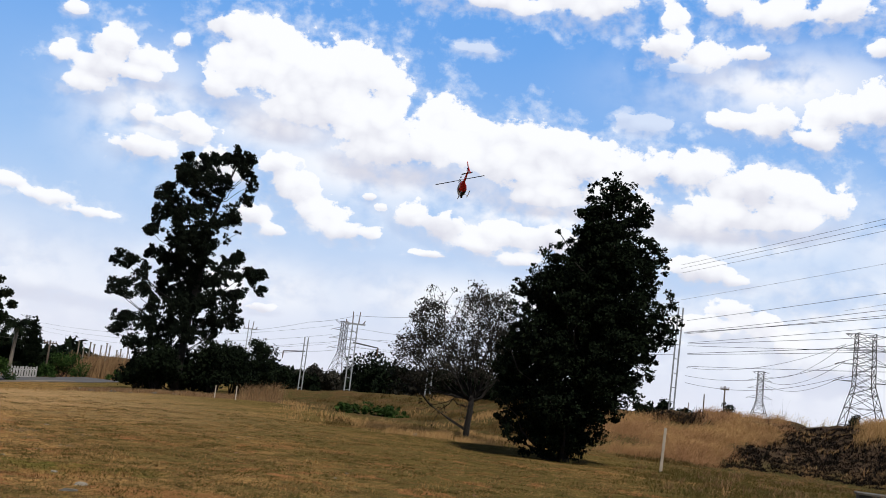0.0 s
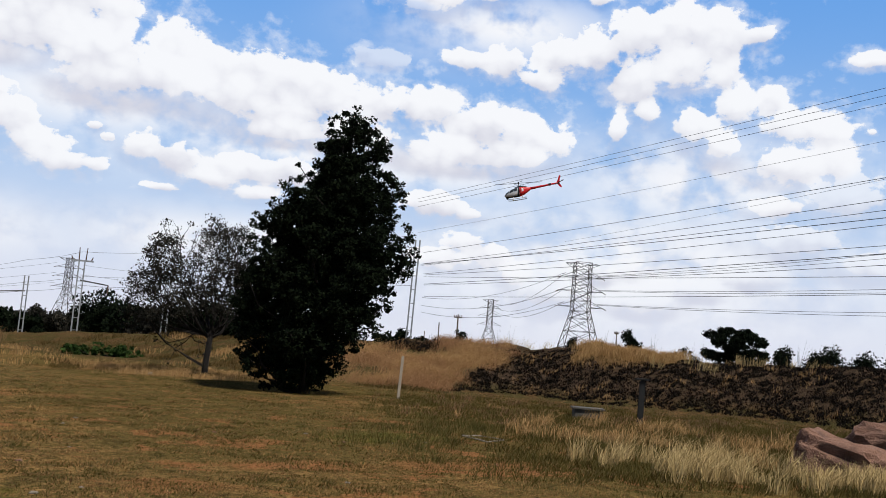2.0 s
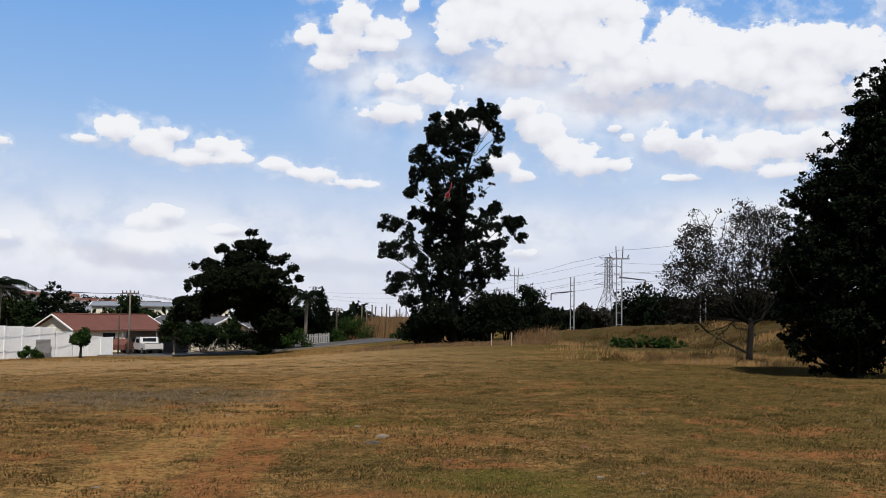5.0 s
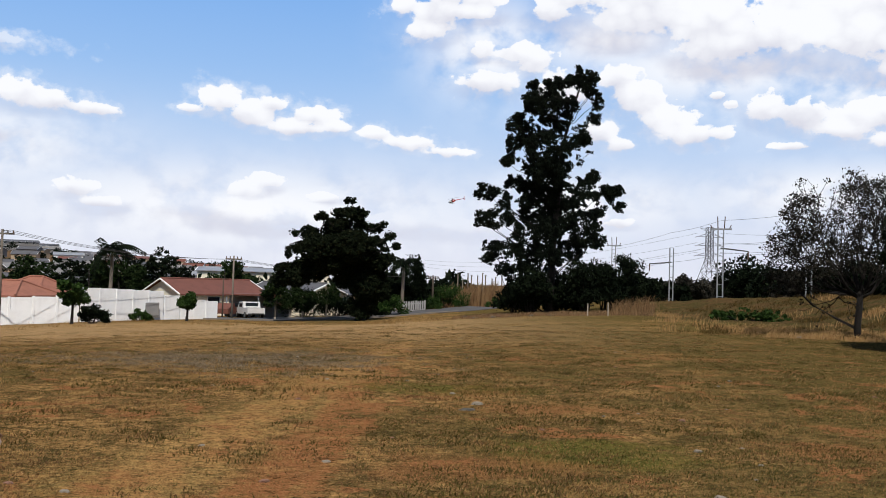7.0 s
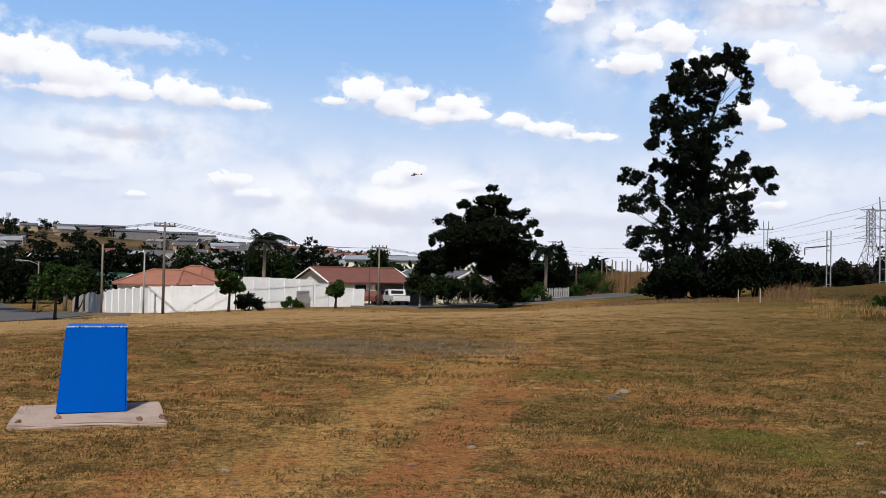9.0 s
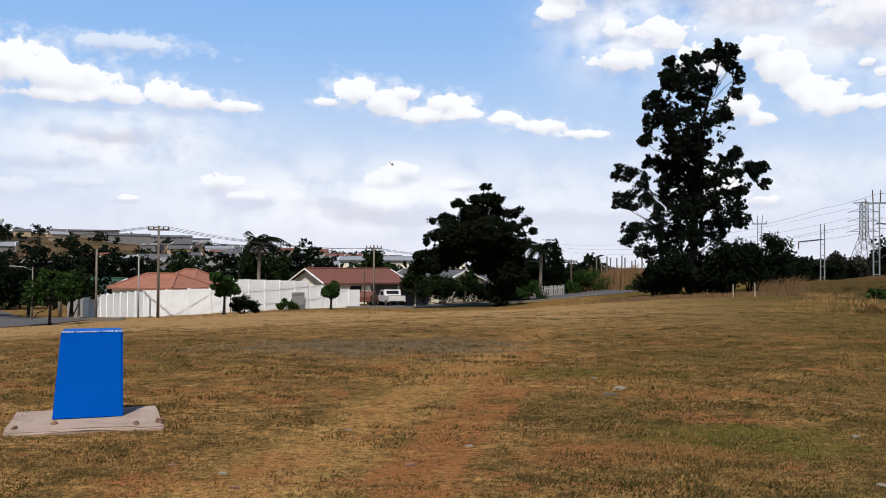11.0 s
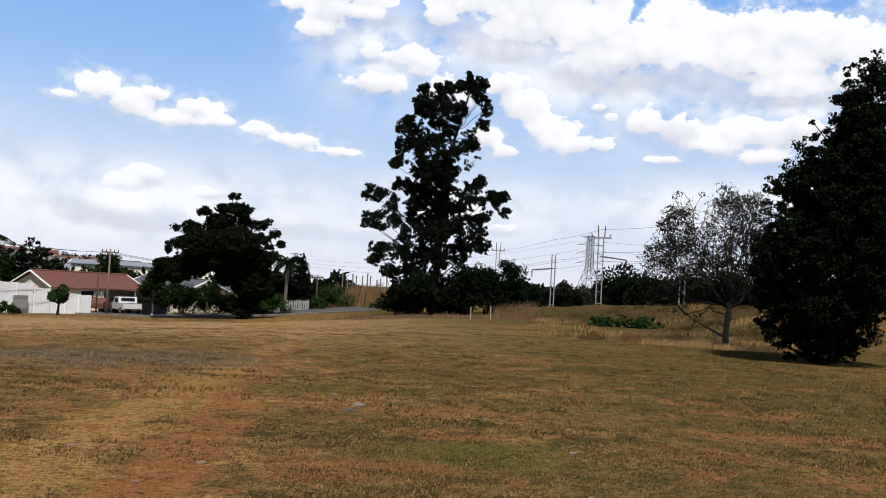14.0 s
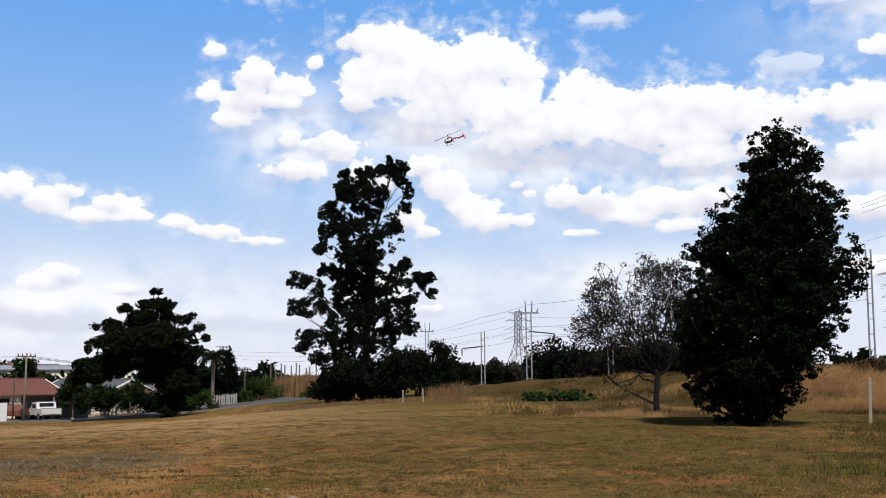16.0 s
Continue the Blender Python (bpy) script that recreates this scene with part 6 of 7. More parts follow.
    x, y = tufted(rng, x, y, 0.1, 1.6, 19.0)
    x, y = clustered(rng, x, y, 26, 0.17)
    blades("rough_grass", "pale dry grass round the foot of the sparse tree", x, y, 0.24, 0.007, 0.8, STRAW, rng, bent=True, wind=0.3)
    x, y = sector(rng, 420, 14.5, 28.5, 37, 45, 1.0, 0.05)
    x, y = tufted(rng, x, y, 0.0, 1.8, 27.0)
    x, y = clustered(rng, x, y, 24, 0.18)
    blades("rough_grass", "dark olive rough grass before the railway bank", x, y, 0.17, 0.010, 0.9, BROWN_GRASS, rng)
    # straw along the railway bank, thinner towards the eucalyptus
    x, y = sector(rng, 900, 13, 29, 40, 64, 1.0, 0.04)
    x, y = tufted(rng, x, y, 0.7, 3.0, 1.0)
    x, y = clustered(rng, x, y, 22, 0.25)
    blades("bank_grass", "dry tan grass along the railway bank", x, y, 0.26, 0.012, 0.6, STRAW, rng, bent=True)
    x, y = sector(rng, 2600, 12, 30, 42, 66, 1.0, 0.04)
    m = bank_share(x, y) > 0.02
    x, y = tufted(rng, x[m], y[m], -0.1, 2.0, 3.0)
    x, y = clustered(rng, x, y, 18, 0.2)
    blades("bank_grass", "brown and olive rough grass along the railway bank", x, y, 0.18, 0.014, 0.8, BROWN_GRASS, rng)
    x, y = sector(rng, 20, 10.6, 12.6, 66, 71)
    x, y = clustered(rng, x, y, 40, 0.3)
    blades("reeds", "tall orange dry reeds beside the shrubs", x, y, 0.85, 0.014, 0.6, RUST_GRASS, rng, bent=True)
    x, y = sector(rng, 260, 0.5, 5.2, 112, 132)
    x, y = clustered(rng, x, y, 40, 0.5)
    blades("reeds", "dry orange reeds beyond the end of the street", x, y, 2.2, 0.045, 0.25, RUST_GRASS, rng, bent=True)
    x, y = sector(rng, 420, 2.0, 12, 62, 70)
    x, y = clustered(rng, x, y, 18, 0.25)
    blades("rough_grass", "brown rough grass before the shrubs", x, y, 0.2, 0.016, 0.8, RUST_GRASS, rng, bent=True)
    x, y = sector(rng, 500, -34, 2, 56, 82)
    x, y = tufted(rng, x, y, 0.1, 3.0, 5.0)
    x, y = clustered(rng, x, y, 18, 0.25)
    blades("rough_grass", "olive rough grass along the street verge", x, y, 0.16, 0.015, 0.6, SHORT_GRASS, rng)
    # burnt tussocks on the right half of the bank
    x, y = sector(rng, 12000, 38.0, 65, 27, 47, 1.0, 0.02)
    m = (bank_share(x, y) > 0.05) & (np.degrees(np.arctan2(x, y)) + 3.2 * (1 - bank_share(x, y)) > 41.2)
    x, y = clustered(rng, x[m], y[m], 16, 0.07)
    blades("burnt_tussocks", "charred black and brown grass tussocks on the bank", x, y, 0.08, 0.028, 1.2, CHAR, rng)
    x, y = sector(rng, 190, 41.5, 67, 29, 46, 1.0, 0.03)
    m = (bank_share(x, y) > 0.1)
    x, y = clustered(rng, x[m], y[m], 16, 0.12)
    blades("bank_grass", "thin surviving straw on the burnt slope", x, y, 0.2, 0.008, 0.6, STRAW, rng, bent=True)
    # the brightest tuft, on the crest
    x, y = sector(rng, 300, 45.8, 51.4, 42.4, 46, 1.0, 0.05)
    x, y = clustered(rng, x, y, 44, 0.2)
    blades("crest_grass", "bright straw tuft on top of the bank", x, y, 0.44, 0.0065, 0.7, STRAW, rng, bent=True, wind=0.3)
    # weeds standing above the grass
    x, y = sector(rng, 70, 30, 60, 40, 47)
    m = bank_share(x, y) > 0.8
    x, y = clustered(rng, x[m], y[m], 5, 0.05)
    blades("weed_stalks", "bare weed stalks along the top of the bank", x, y, 1.0, 0.007, 0.25, CHAR, rng, "weeds")


grasses()


# ---- small things on the lawn ----
BLUE = worn("blue_paint", (0.0, 0.088, 0.46), (0.0, 0.062, 0.36), 2.2, 0.6, bump=0.12, dist=0.004, amount=0.3)
BLUE.node_tree.nodes["Principled BSDF"].inputs["Specular IOR Level"].default_value = 0.06
CHIPPED = worn("chipped_paint", (0.55, 0.60, 0.66), (0.1, 0.22, 0.5), 12.0, 0.8, bump=0.4, dist=0.006, amount=0.9)
CONCRETE = worn("pinkish_concrete", (0.40, 0.30, 0.24), (0.24, 0.18, 0.14), 3.5, 0.95, bump=0.6, dist=0.015, amount=0.7)
STONE = worn("pale_stone", (0.24, 0.205, 0.16), (0.13, 0.11, 0.085), 6.0, 0.9, bump=0.5, dist=0.01)
RED_ROCK = worn("red_rock", (0.28, 0.15, 0.10), (0.10, 0.056, 0.04), 2.2, 0.95, bump=1.0, dist=0.05, amount=0.95)
TIN_LID = worn("dark_concrete_lid", (0.10, 0.09, 0.075), (0.05, 0.045, 0.036), 4.0, 0.95, bump=0.5)
STAKE_WOOD = worn("weathered_wood", (0.40, 0.34, 0.27), (0.22, 0.18, 0.14), 5.0, 0.9, bump=0.4)


def rugged(bm, rng, amount):
    for v in bm.verts:
        v.co += Vector(rng.normal(0, amount, 3))


def blue_block():
    rng = np.random.default_rng(301)
    x, y = xy(-28.6, 10.6)
    m = Matrix.Translation((x, y, gz(x, y))) @ pose(0, 0, 0, 0, 0, 28.0)
    slab = thing("concrete_slab", m, "broken pinkish concrete slab set in the lawn", "slab")
    bm = boxed(-0.74, 0.70, -0.92, 0.40, -0.12, 0.045, 0.02)
    bmesh.ops.subdivide_edges(bm, edges=bm.edges[:], cuts=3)
    rugged(bm, rng, 0.006)
    part("slab", bm, CONCRETE, slab)
    for k in range(6):
        bm = bmesh.new()
        bmesh.ops.create_icosphere(bm, subdivisions=1, radius=0.035)
        rugged(bm, rng, 0.008)
        bmesh.ops.translate(bm, verts=bm.verts[:], vec=(rng.uniform(-0.7, 0.7), rng.uniform(-0.9, -0.5), 0.05))
        part("pebble", bm, RED_ROCK, slab)
    root = thing("marker_block", m, "tapered block painted bright blue with chipped upper edges", "block")
    bm = bmesh.new()
    z0, z1 = 0.04, 0.925
    low, high = (-0.345, 0.335, -0.28, 0.32), (-0.27, 0.325, -0.23, 0.27)
    ring = lambda r, z: [(r[0], r[2], z), (r[1], r[2], z), (r[1], r[3], z), (r[0], r[3], z)]
    loft(bm, [ring(low, z0), ring(high, z1)])
    bmesh.ops.bevel(bm, geom=bm.edges[:], offset=0.016, segments=3, affect="EDGES")
    part("pillar", bm, BLUE, root, smooth=False)
    # bare rim where the paint has flaked
    for k in range(14):
        u = -0.245 + 0.55 * k / 13
        s = rng.uniform(0.012, 0.03)
        part("flake", boxed(u - s, u + s, -0.233, -0.205, 0.912, 0.9275, 0.004), CHIPPED, root)


def rock(label, az, d, size, mat, seed, name="rock", lift=0.0, group=""):
    rng = np.random.default_rng(seed)
    bm = bmesh.new()
    bmesh.ops.create_icosphere(bm, subdivisions=3, radius=1.0)
    for v in bm.verts:
        n = noise.fractal(v.co * 1.3 + Vector((seed, 0, 0)), 1.0, 2.0, 4)
        v.co = Vector((v.co.x * size[0], v.co.y * size[1], v.co.z * size[2])) * (1 + 0.28 * n)
    base = on_ground(az, d, lift)
    ob = new(name, link_bm(name, bm, mat))
    ob.matrix_world = Matrix.Translation(base) @ pose(0, 0, 0, 0, 0, -az + rng.uniform(-25, 25))
    return tagged(ob, label, "rock", group)


def stake(label, az, d, h, r, lean, mat=STAKE_WOOD, plate=False):
    root = thing("stake", Matrix.Translation(on_ground(az, d)) @ pose(0, 0, 0, 0, lean, -az), label, "post", "")
    part("shaft", boxed(-r, r, -r, r, -0.3, h, r * 0.3), mat, root)
    if plate:
        part("cap", boxed(-r * 2.6, r * 2.2, -r * 1.6, r * 1.6, h, h + 0.05, 0.01), mat, root)


def lawn_things():
    blue_block()
    stake("pale weathered wooden stake at the foot of the bank", 35.05, 31.5, 1.4, 0.045, 2.0)
    stake("charred dark post with a flat cap below the bank", 49.33, 27.5, 1.25, 0.085, 1.0, BLACK, True)
    stake("short pale stake at the edge of the lawn", 8.75, 62, 0.8, 0.035, 0.0)
    stake("short pale stake at the edge of the lawn", 9.95, 60, 0.85, 0.035, -1.0)
    x, y = xy(46.3, 29)
    root = thing("inspection_chamber", Matrix.Translation((x, y, gz(x, y))) @ pose(0, 0, 0, 0, 0, -40), "low grey concrete inspection chamber in rough grass", "chamber")
    part("box", boxed(-0.42, 0.42, -0.4, 0.4, -0.3, 0.26, 0.02), TIN_LID, root)
    part("lid", boxed(-0.48, 0.48, -0.46, 0.46, 0.262, 0.32, 0.015), TIN_LID, root)
    for az, d, sx, sy, sz, seed, lean in ((60.2, 18.6, 0.85, 0.62, 0.84, 311, 12), (62.9, 21.5, 0.8, 0.8, 1.15, 312, -6)):
        rng = np.random.default_rng(seed)
        bm = bmesh.new()
        bmesh.ops.create_icosphere(bm, subdivisions=4, radius=1.0)
        for v in bm.verts:
            c = Vector([math.copysign(abs(u) ** 0.55, u) for u in v.co])
            n = noise.fractal(v.co * 1.9 + Vector((seed, 0, 0)), 0.8, 2.0, 6)
            v.co = Vector((c.x * sx, c.y * sy, c.z * sz * 0.75)) * (1 + 0.2 * n)
        ob = new("boulder", link_bm("boulder", bm, RED_ROCK))
        ob.matrix_world = Matrix.Translation(on_ground(az, d)) @ pose(0, 0, 0, 3, lean, -az - 14)
        tagged(ob, "large flat-topped red-brown boulder in long grass", "boulder")
    rock("pale litter-strewn stone on the lawn", 2.3, 12.7, (0.085, 0.05, 0.035), STONE, 312)
    rock("grey stone on the lawn", 1.75, 12.3, (0.11, 0.05, 0.03), TIN_LID, 313)
    rock("pale rock below the sparse tree", 21.9, 36.8, (0.13, 0.1, 0.1), STONE, 314)
    rock("pale rock below the sparse tree", 20.7, 36.6, (0.12, 0.1, 0.09), STONE, 315)
    rock("ochre rock below the sparse tree", 21.4, 37.4, (0.12, 0.1, 0.09), RED_ROCK, 316)
    rng = np.random.default_rng(331)
    for k in range(70):
        az, d = rng.uniform(-34, 58), 5 + 22 * rng.random() ** 1.4
        s = rng.uniform(0.012, 0.035)
        rock("small pale stone lying in the lawn", az, d, (s * 1.4, s, s * 0.7), STONE if k % 4 else RED_ROCK, 340 + k, "stone", group="small stones on the lawn")
    for k in range(26):
        az, d = rng.uniform(1, 9), rng.uniform(62, 69)
        s = rng.uniform(0.08, 0.2)
        rock("dumped rubble stone before the shrubs", az, d, (s * 1.4, s, s * 0.7), (TIN_LID, RED_ROCK, TIN_LID, STONE)[k % 4], 440 + k, "stone", group="rubble before the shrubs")
    # a bent wire hoop in the grass
    x, y = xy(40.4, 18.4)
    bm = bmesh.new()
    tube(bm, [(-0.36, -0.25, 0.03), (0.2, -0.3, 0.05), (0.4, -0.1, 0.04), (0.3, 0.3, 0.06), (-0.3, 0.32, 0.08), (-0.36, -0.25, 0.03)], 0.014, 0.014, 5)
    ob = new("wire_hoop", link_bm("wire_hoop", bm, STONE))
    ob.matrix_world = Matrix.Translation((x, y, gz(x, y))) @ pose(0, 0, 0, 0, 0, 20)
    tagged(ob, "bent pale wire hoop lying in the grass", "hoop")


lawn_things()


# ---- model helicopter ----
HELI_WHITE = worn("gloss_white", (0.62, 0.63, 0.65), (0.42, 0.43, 0.45), 4.0, 0.3, bump=0.0, amount=0.25)
HELI_RED = worn("gloss_red", (0.58, 0.018, 0.02), (0.36, 0.01, 0.014), 4.0, 0.3, bump=0.0, amount=0.3)
HELI_BLACK = worn("gloss_black", (0.014, 0.014, 0.016), (0.03, 0.03, 0.032), 6.0, 0.35, bump=0.0)
HELI_GLASS = worn("tinted_canopy", (0.05, 0.06, 0.07), (0.03, 0.035, 0.04), 3.0, 0.08, bump=0.0)
BLADE = worn("carbon_blade", (0.03, 0.03, 0.033), (0.055, 0.055, 0.06), 8.0, 0.45, bump=0.05)

# stations along the hull: x forward, half width, underside, top
HULL = ((0.43, 0.012, -0.075, -0.05), (0.405, 0.05, -0.105, -0.015), (0.36, 0.078, -0.125, 0.015), (0.29, 0.102, -0.14, 0.055), (0.2, 0.12, -0.148, 0.1), (0.1, 0.13, -0.15, 0.13),
        (0.0, 0.132, -0.15, 0.145), (-0.08, 0.128, -0.145, 0.148), (-0.16, 0.115, -0.128, 0.14), (-0.25, 0.09, -0.09, 0.125), (-0.34, 0.058, -0.035, 0.1), (-0.42, 0.038, 0.008, 0.08))


def hull_at(x, th, off=0.0):
    xs = [s[0] for s in HULL][::-1]
    hw, lo, hi = (float(np.interp(x, xs, [s[i] for s in HULL][::-1])) for i in (1, 2, 3))
    c, s = math.cos(th), math.sin(th)
    p = 0.8
    return (0.43 + (x - 0.43) * 0.8, 0.86 * (hw + off) * math.copysign(abs(c) ** p, c), 0.82 * ((lo + hi) / 2 + ((hi - lo) / 2 + off) * math.copysign(abs(s) ** p, s)))


def hull_piece(x0, x1, n=8, off=0.0):
    return loft(bmesh.new(), [[hull_at(x0 + (x1 - x0) * k / n, j * 2 * math.pi / 28, off) for j in range(28)] for k in range(n + 1)])


def hull_patch(xa, xb, t0, t1, slope=0.0):
    """A pane that lies on the hull, with its own thickness."""
    bm = bmesh.new()
    n, m = 8, 10
    grid = []
    for off in (0.004, -0.004):
        grid.append([[bm.verts.new(hull_at(xa + (xb - xa) * i / n + slope * j / m, radians(t0 + (t1 - t0) * j / m), off)) for j in range(m + 1)] for i in range(n + 1)])
    for g in grid:
        for i in range(n):
            for j in range(m):
                bm.faces.new((g[i][j], g[i + 1][j], g[i + 1][j + 1], g[i][j + 1]))
    a, b = grid
    edge = [(i, 0) for i in range(n)] + [(n, j) for j in range(m)] + [(i, m) for i in range(n, 0, -1)] + [(0, j) for j in range(m, 0, -1)]
    for (i, j), (k, l) in zip(edge, edge[1:] + edge[:1]):
        bm.faces.new((a[i][j], a[k][l], b[k][l], b[i][j]))
    return bm


def fin(outline, y0, y1):
    return loft(bmesh.new(), [[(x, y, z) for x, z in outline] for y in (y0, y1)])


def helicopter():
    root = thing("model_helicopter", pose(0, 0, 0), "red and white model helicopter flying, black band, two-bladed rotor", "helicopter")
    part("cabin", hull_piece(0.43, -0.04, 12), HELI_WHITE, root, "silvery white nose and cabin", smooth=True)
    part("tail_cone", hull_piece(-0.04, -0.42, 8), HELI_RED, root, "glossy red rear body", smooth=True)
    part("belly", hull_patch(0.395, -0.03, -134, -46), HELI_BLACK, root, "black underside of the cabin")
    for xa, xb, mat, lab in ((0.0, -0.05, HELI_BLACK, "black band"), (-0.065, -0.085, HELI_BLACK, "thin black stripe")):
        bm = loft(bmesh.new(), [[hull_at(xa + (xb - xa) * k / 3 - 0.035 * math.sin(j * 2 * math.pi / 28), j * 2 * math.pi / 28, 0.003) for j in range(28)] for k in range(4)])
        part("stripe", bm, mat, root, lab, smooth=True)
    for side in (0, 1):
        f = (lambda a: a) if side == 0 else (lambda a: 180 - a)
        part("window", hull_patch(0.13, 0.26, f(8), f(50), -0.02), HELI_GLASS, root)
        part("window", hull_patch(0.01, 0.11, f(8), f(50)), HELI_GLASS, root)
        part("badge", hull_patch(-0.13, -0.19, f(-5), f(32)), HELI_WHITE, root, "plain pale disc")
        sy = 1 if side == 0 else -1
        skid = [(0.35, sy * 0.13, -0.155), (0.32, sy * 0.13, -0.172), (0.22, sy * 0.13, -0.18), (-0.08, sy * 0.13, -0.18), (-0.12, sy * 0.13, -0.178)]
        part("skid", tube(bmesh.new(), skid, 0.010, 0.010, 8), HELI_WHITE, root, smooth=True)
        for x in (0.22, -0.02):
            part("strut", tube(bmesh.new(), [(x, sy * 0.05, -0.11), (x, sy * 0.1, -0.15), (x, sy * 0.13, -0.178)], 0.008, 0.008, 6), HELI_WHITE, root)
        part("windscreen", hull_patch(0.29, 0.385, f(14), f(82), -0.045), HELI_GLASS, root)
    boom = loft(bmesh.new(), [[(x, r * math.cos(a), 0.037 + 0.027 * k / 4 + r * math.sin(a)) for a in np.arange(14) * 2 * math.pi / 14] for k, (x, r) in enumerate(((-0.245, 0.034), (-0.42, 0.029), (-0.64, 0.025), (-0.85, 0.021), (-0.985, 0.018)))])
    part("tail_boom", boom, HELI_RED, root, "long slim red boom", smooth=True)
    part("fin", fin([(-0.915, 0.07), (-0.985, 0.07), (-1.045, 0.245), (-1.005, 0.245)], -0.007, 0.007), HELI_RED, root)
    part("fin", fin([(-0.915, 0.06), (-0.99, 0.06), (-1.035, -0.055), (-1.0, -0.06)], -0.007, 0.007), HELI_RED, root)
    part("stabiliser", boxed(-0.77, -0.7, -0.15, 0.15, 0.052, 0.062, 0.003), HELI_BLACK, root, "dark tailplane")
    part("fairing", loft(bmesh.new(), [[(x, w * math.cos(a), 0.108 + h * max(0, math.sin(a)) - 0.02 * (math.sin(a) < 0)) for a in np.arange(16) * 2 * math.pi / 16] for x, w, h in ((0.16, 0.02, 0.01), (0.1, 0.05, 0.035), (0.0, 0.06, 0.045), (-0.1, 0.04, 0.025), (-0.16, 0.012, 0.005))]), HELI_BLACK, root, "dark mast fairing", smooth=True)
    ball = bmesh.new()
    bmesh.ops.create_uvsphere(ball, u_segments=14, v_segments=10, radius=0.034)
    bmesh.ops.translate(ball, verts=ball.verts[:], vec=(0.365, 0, -0.118))
    part("nose_ball", ball, HELI_BLACK, root, "black ball under the nose", smooth=True)
    part("mast", tube(bmesh.new(), [(0.03, 0, 0.12), (0.03, 0, 0.225)], 0.011, 0.009, 8), GALV, root)
    rotor = part("main_rotor", tube(bmesh.new(), [(0, 0, -0.025), (0, 0, 0.03)], 0.022, 0.016, 10), HELI_BLACK, root)
    for s in (-1, 1):
        part("blade", loft(bmesh.new(), [[(s * r, s * y, z) for y, z in ((-c * 0.6, 0.0), (-c * 0.1, t), (c * 0.4, 0.0), (-c * 0.1, -t))] for r, c, t in ((0.02, 0.03, 0.006), (0.12, 0.032, 0.006), (0.15, 0.058, 0.005), (0.68, 0.054, 0.004))]), BLADE, rotor)
        part("flybar_paddle", boxed(-0.02, 0.02, s * 0.15 - 0.03, s * 0.15 + 0.03, 0.012, 0.02, 0.002), HELI_BLACK, rotor)
    tail = part("tail_rotor", tube(bmesh.new(), [(0, -0.012, 0), (0, 0.012, 0)], 0.012, 0.012, 8), HELI_BLACK, root)
    for s in (-1, 1):
        part("blade", boxed(s * 0.065 - 0.055, s * 0.065 + 0.055, -0.003, 0.003, -0.011, 0.011, 0.002), BLADE, tail)
    return root, rotor, tail


heli, heli_rotor, heli_tail = helicopter()


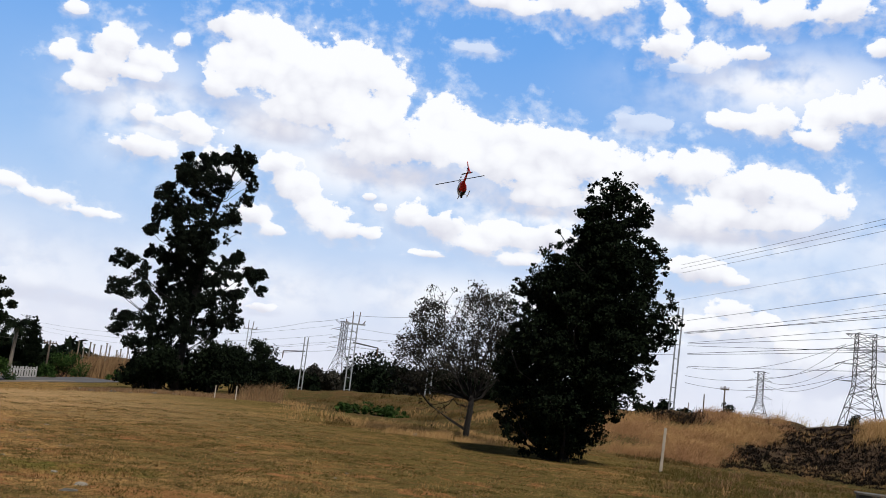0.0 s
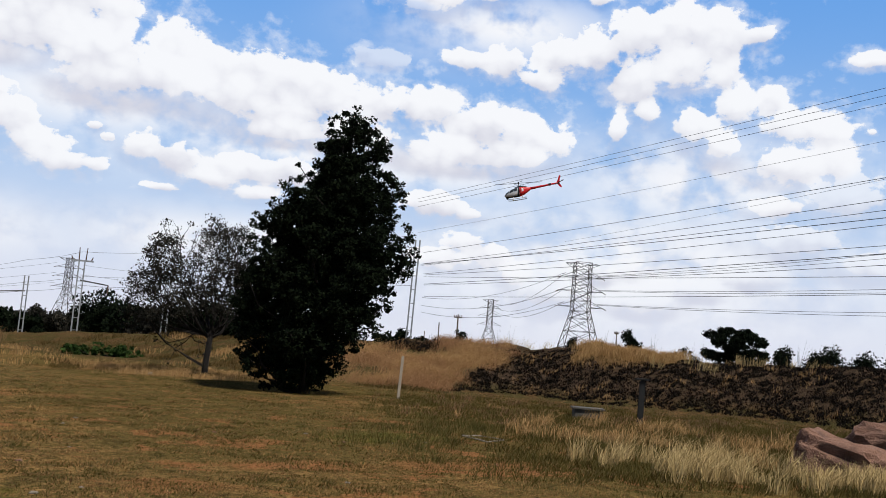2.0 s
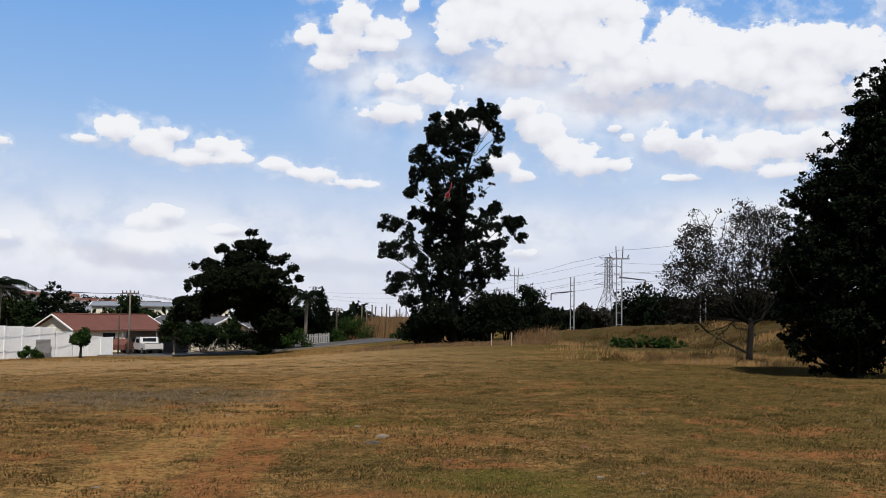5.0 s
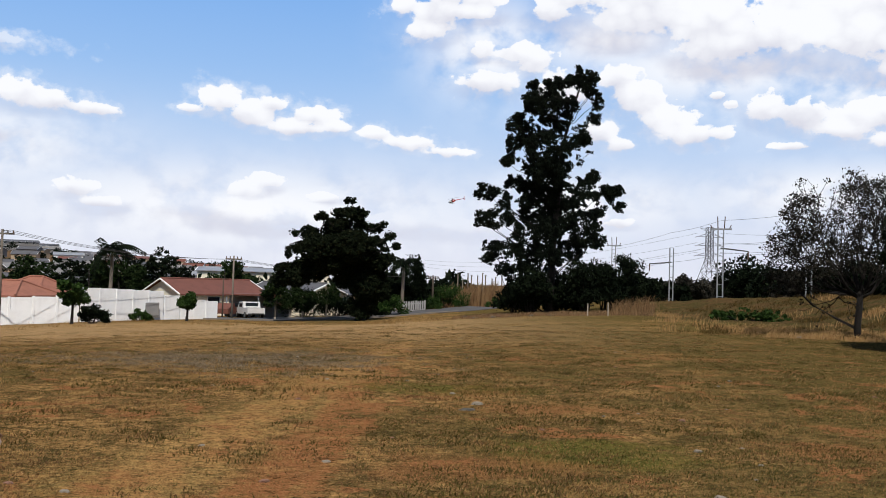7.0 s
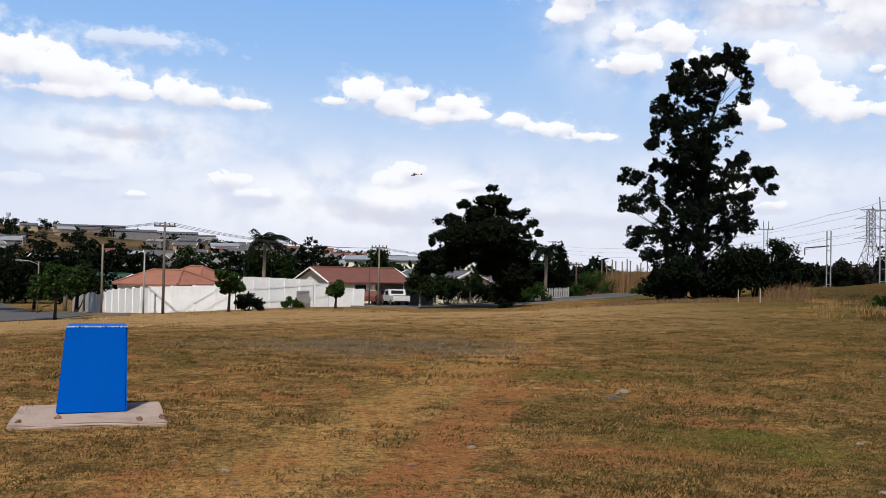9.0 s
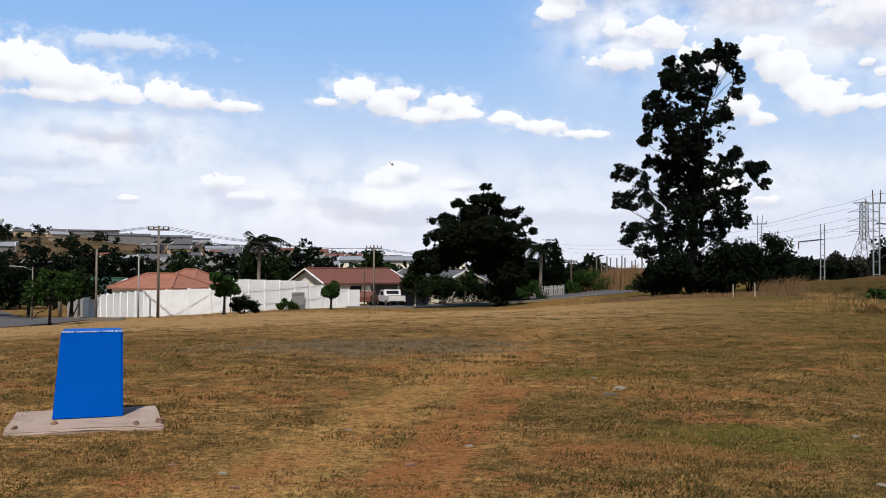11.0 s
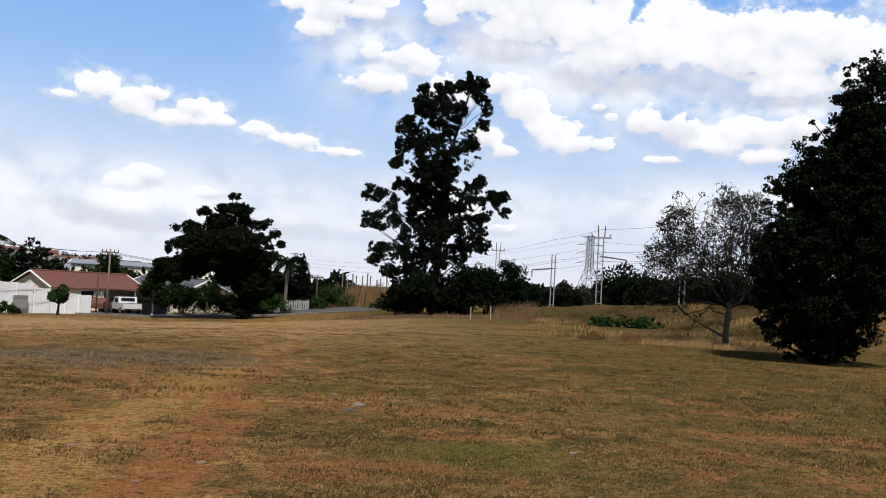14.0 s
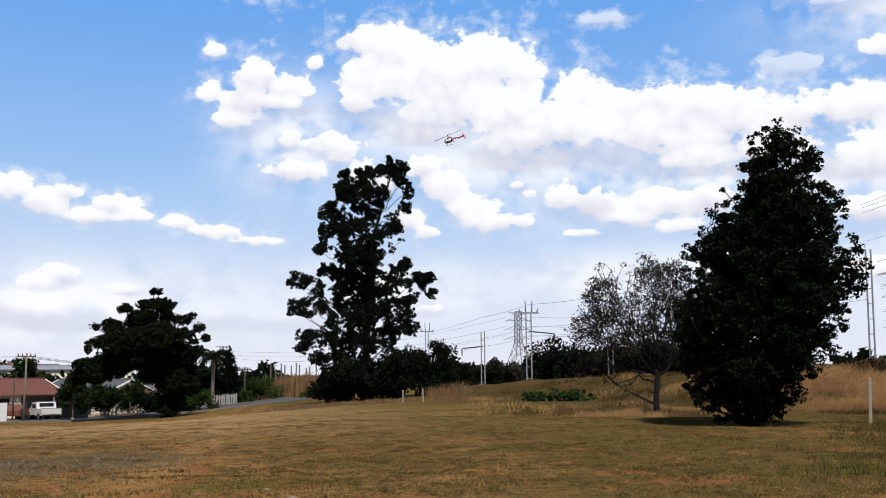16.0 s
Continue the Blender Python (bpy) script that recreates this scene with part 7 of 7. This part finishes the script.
def flight():
    """Seconds, bearing, elevation and distance from the viewer; nose bearing, nose down, bank to the right."""
    out = []
    rows = ["0 21.75 12.5 25 14 13 -20", "0.1 24.6 12.2 25 -12 15 -10", "0.2 26.9 11.8 25 -36 16 0", "0.3 28.5 11.5 26 -48 14 0", "0.4 30.3 11.0 27 -55 9 0", "0.5 31.25 10.75 27.5 -57 6 0", "0.6 32.2 10.3 27 -57 4 0", "0.8 33.75 10.16 26 -55 4 0",
            "1.0 35.67 10.15 24.5 -53 4 0", "1.2 37.3 10.3 24.5 -51 5 0", "1.5 39.1 10.06 24.5 -50 8 0", "1.8 40.5 10.0 24.5 -49 11 0", "2.1 41.7 10.0 24 -48 15 0", "2.4 41.5 10.35 24 -48 20 0", "2.7 39.5 10.7 24 -50 23 2", "3.0 35.66 10.8 24 -54 22 4",
            "3.2 32.6 11.0 24 -58 25 5", "3.3 30.3 10.96 24 -60 25 6", "3.5 25.7 11.2 24.5 -60 26 8", "3.7 21.7 10.75 25.5 -54 28 10", "3.9 17.4 10.3 28 -46 26 14", "4.0 15.1 10.2 29.5 -42 25 18", "4.2 12.4 9.8 32 -28 22 16", "4.4 9.55 9.0 35.5 -12 16 12", "4.6 7.45 8.4 39 0 14 8", "4.7 6.75 8.05 41 0 14 6",
            "5.4 5.3 6.6 53 -20 18 2", "6.1 3.8 5.5 67 -55 14 -6", "6.8 1.54 4.98 79 -78 10 0", "7.0 0.53 4.94 82 -80 10 0", "7.4 -1.94 4.84 86 -82 10 0", "8.0 -5.65 5.09 95 -90 8 0", "8.4 -7.98 5.24 101 -100 5 -4", "8.7 -9.28 5.37 108 -112 4 -8",
            "9.4 -11.6 5.65 122 -150 4 -14", "10.1 -12.6 5.9 130 -190 8 -8", "10.8 -11.93 6.09 128 -212 12 0", "11.0 -11.33 6.1 126 -214 12 0", "11.5 -9.0 6.22 121 -214 14 0", "12.0 -6.13 6.31 116 -212 14 0", "12.5 -2.72 6.59 110 -206 14 0", "13.0 0.9 6.9 103 -196 14 0", "13.5 4.7 7.2 93 -188 13 0",
            "14.0 8.41 7.56 80 -178 12 2", "14.5 11.6 8.38 66 -168 10 6", "15.0 13.47 9.31 57 -160 12 12", "15.5 13.83 11.1 48 -148 14 18", "16.0 11.69 14.0 42 -126 16 24"]
    for r in rows:
        t, az, el, d, nose, down, bank = map(float, r.split())
        out.append((t, Matrix.Translation(EYE + way(az, el) * d) @ pose(0, 0, 0, bank, down, 90 - nose)))
    return out


def motions():
    turn = [(t, Matrix.Translation(EYE) @ pose(0, 0, 0, 0, 0, 0.4 * (t - 6) / 16)) for t in (0.0, 8.0, 16.0)]
    walk(sky_sheet, turn)
    walk(heli, flight())
    beats = [k / 10 for k in range(161)]
    walk(heli_rotor, [(t, pose(0.03, 0, 0.22, 0, 0, 90 + k * 78)) for k, t in enumerate(beats)])
    walk(heli_tail, [(t, pose(-0.985, 0.03, 0.075, 0, k * 64, 0)) for k, t in enumerate(beats)])


motions()
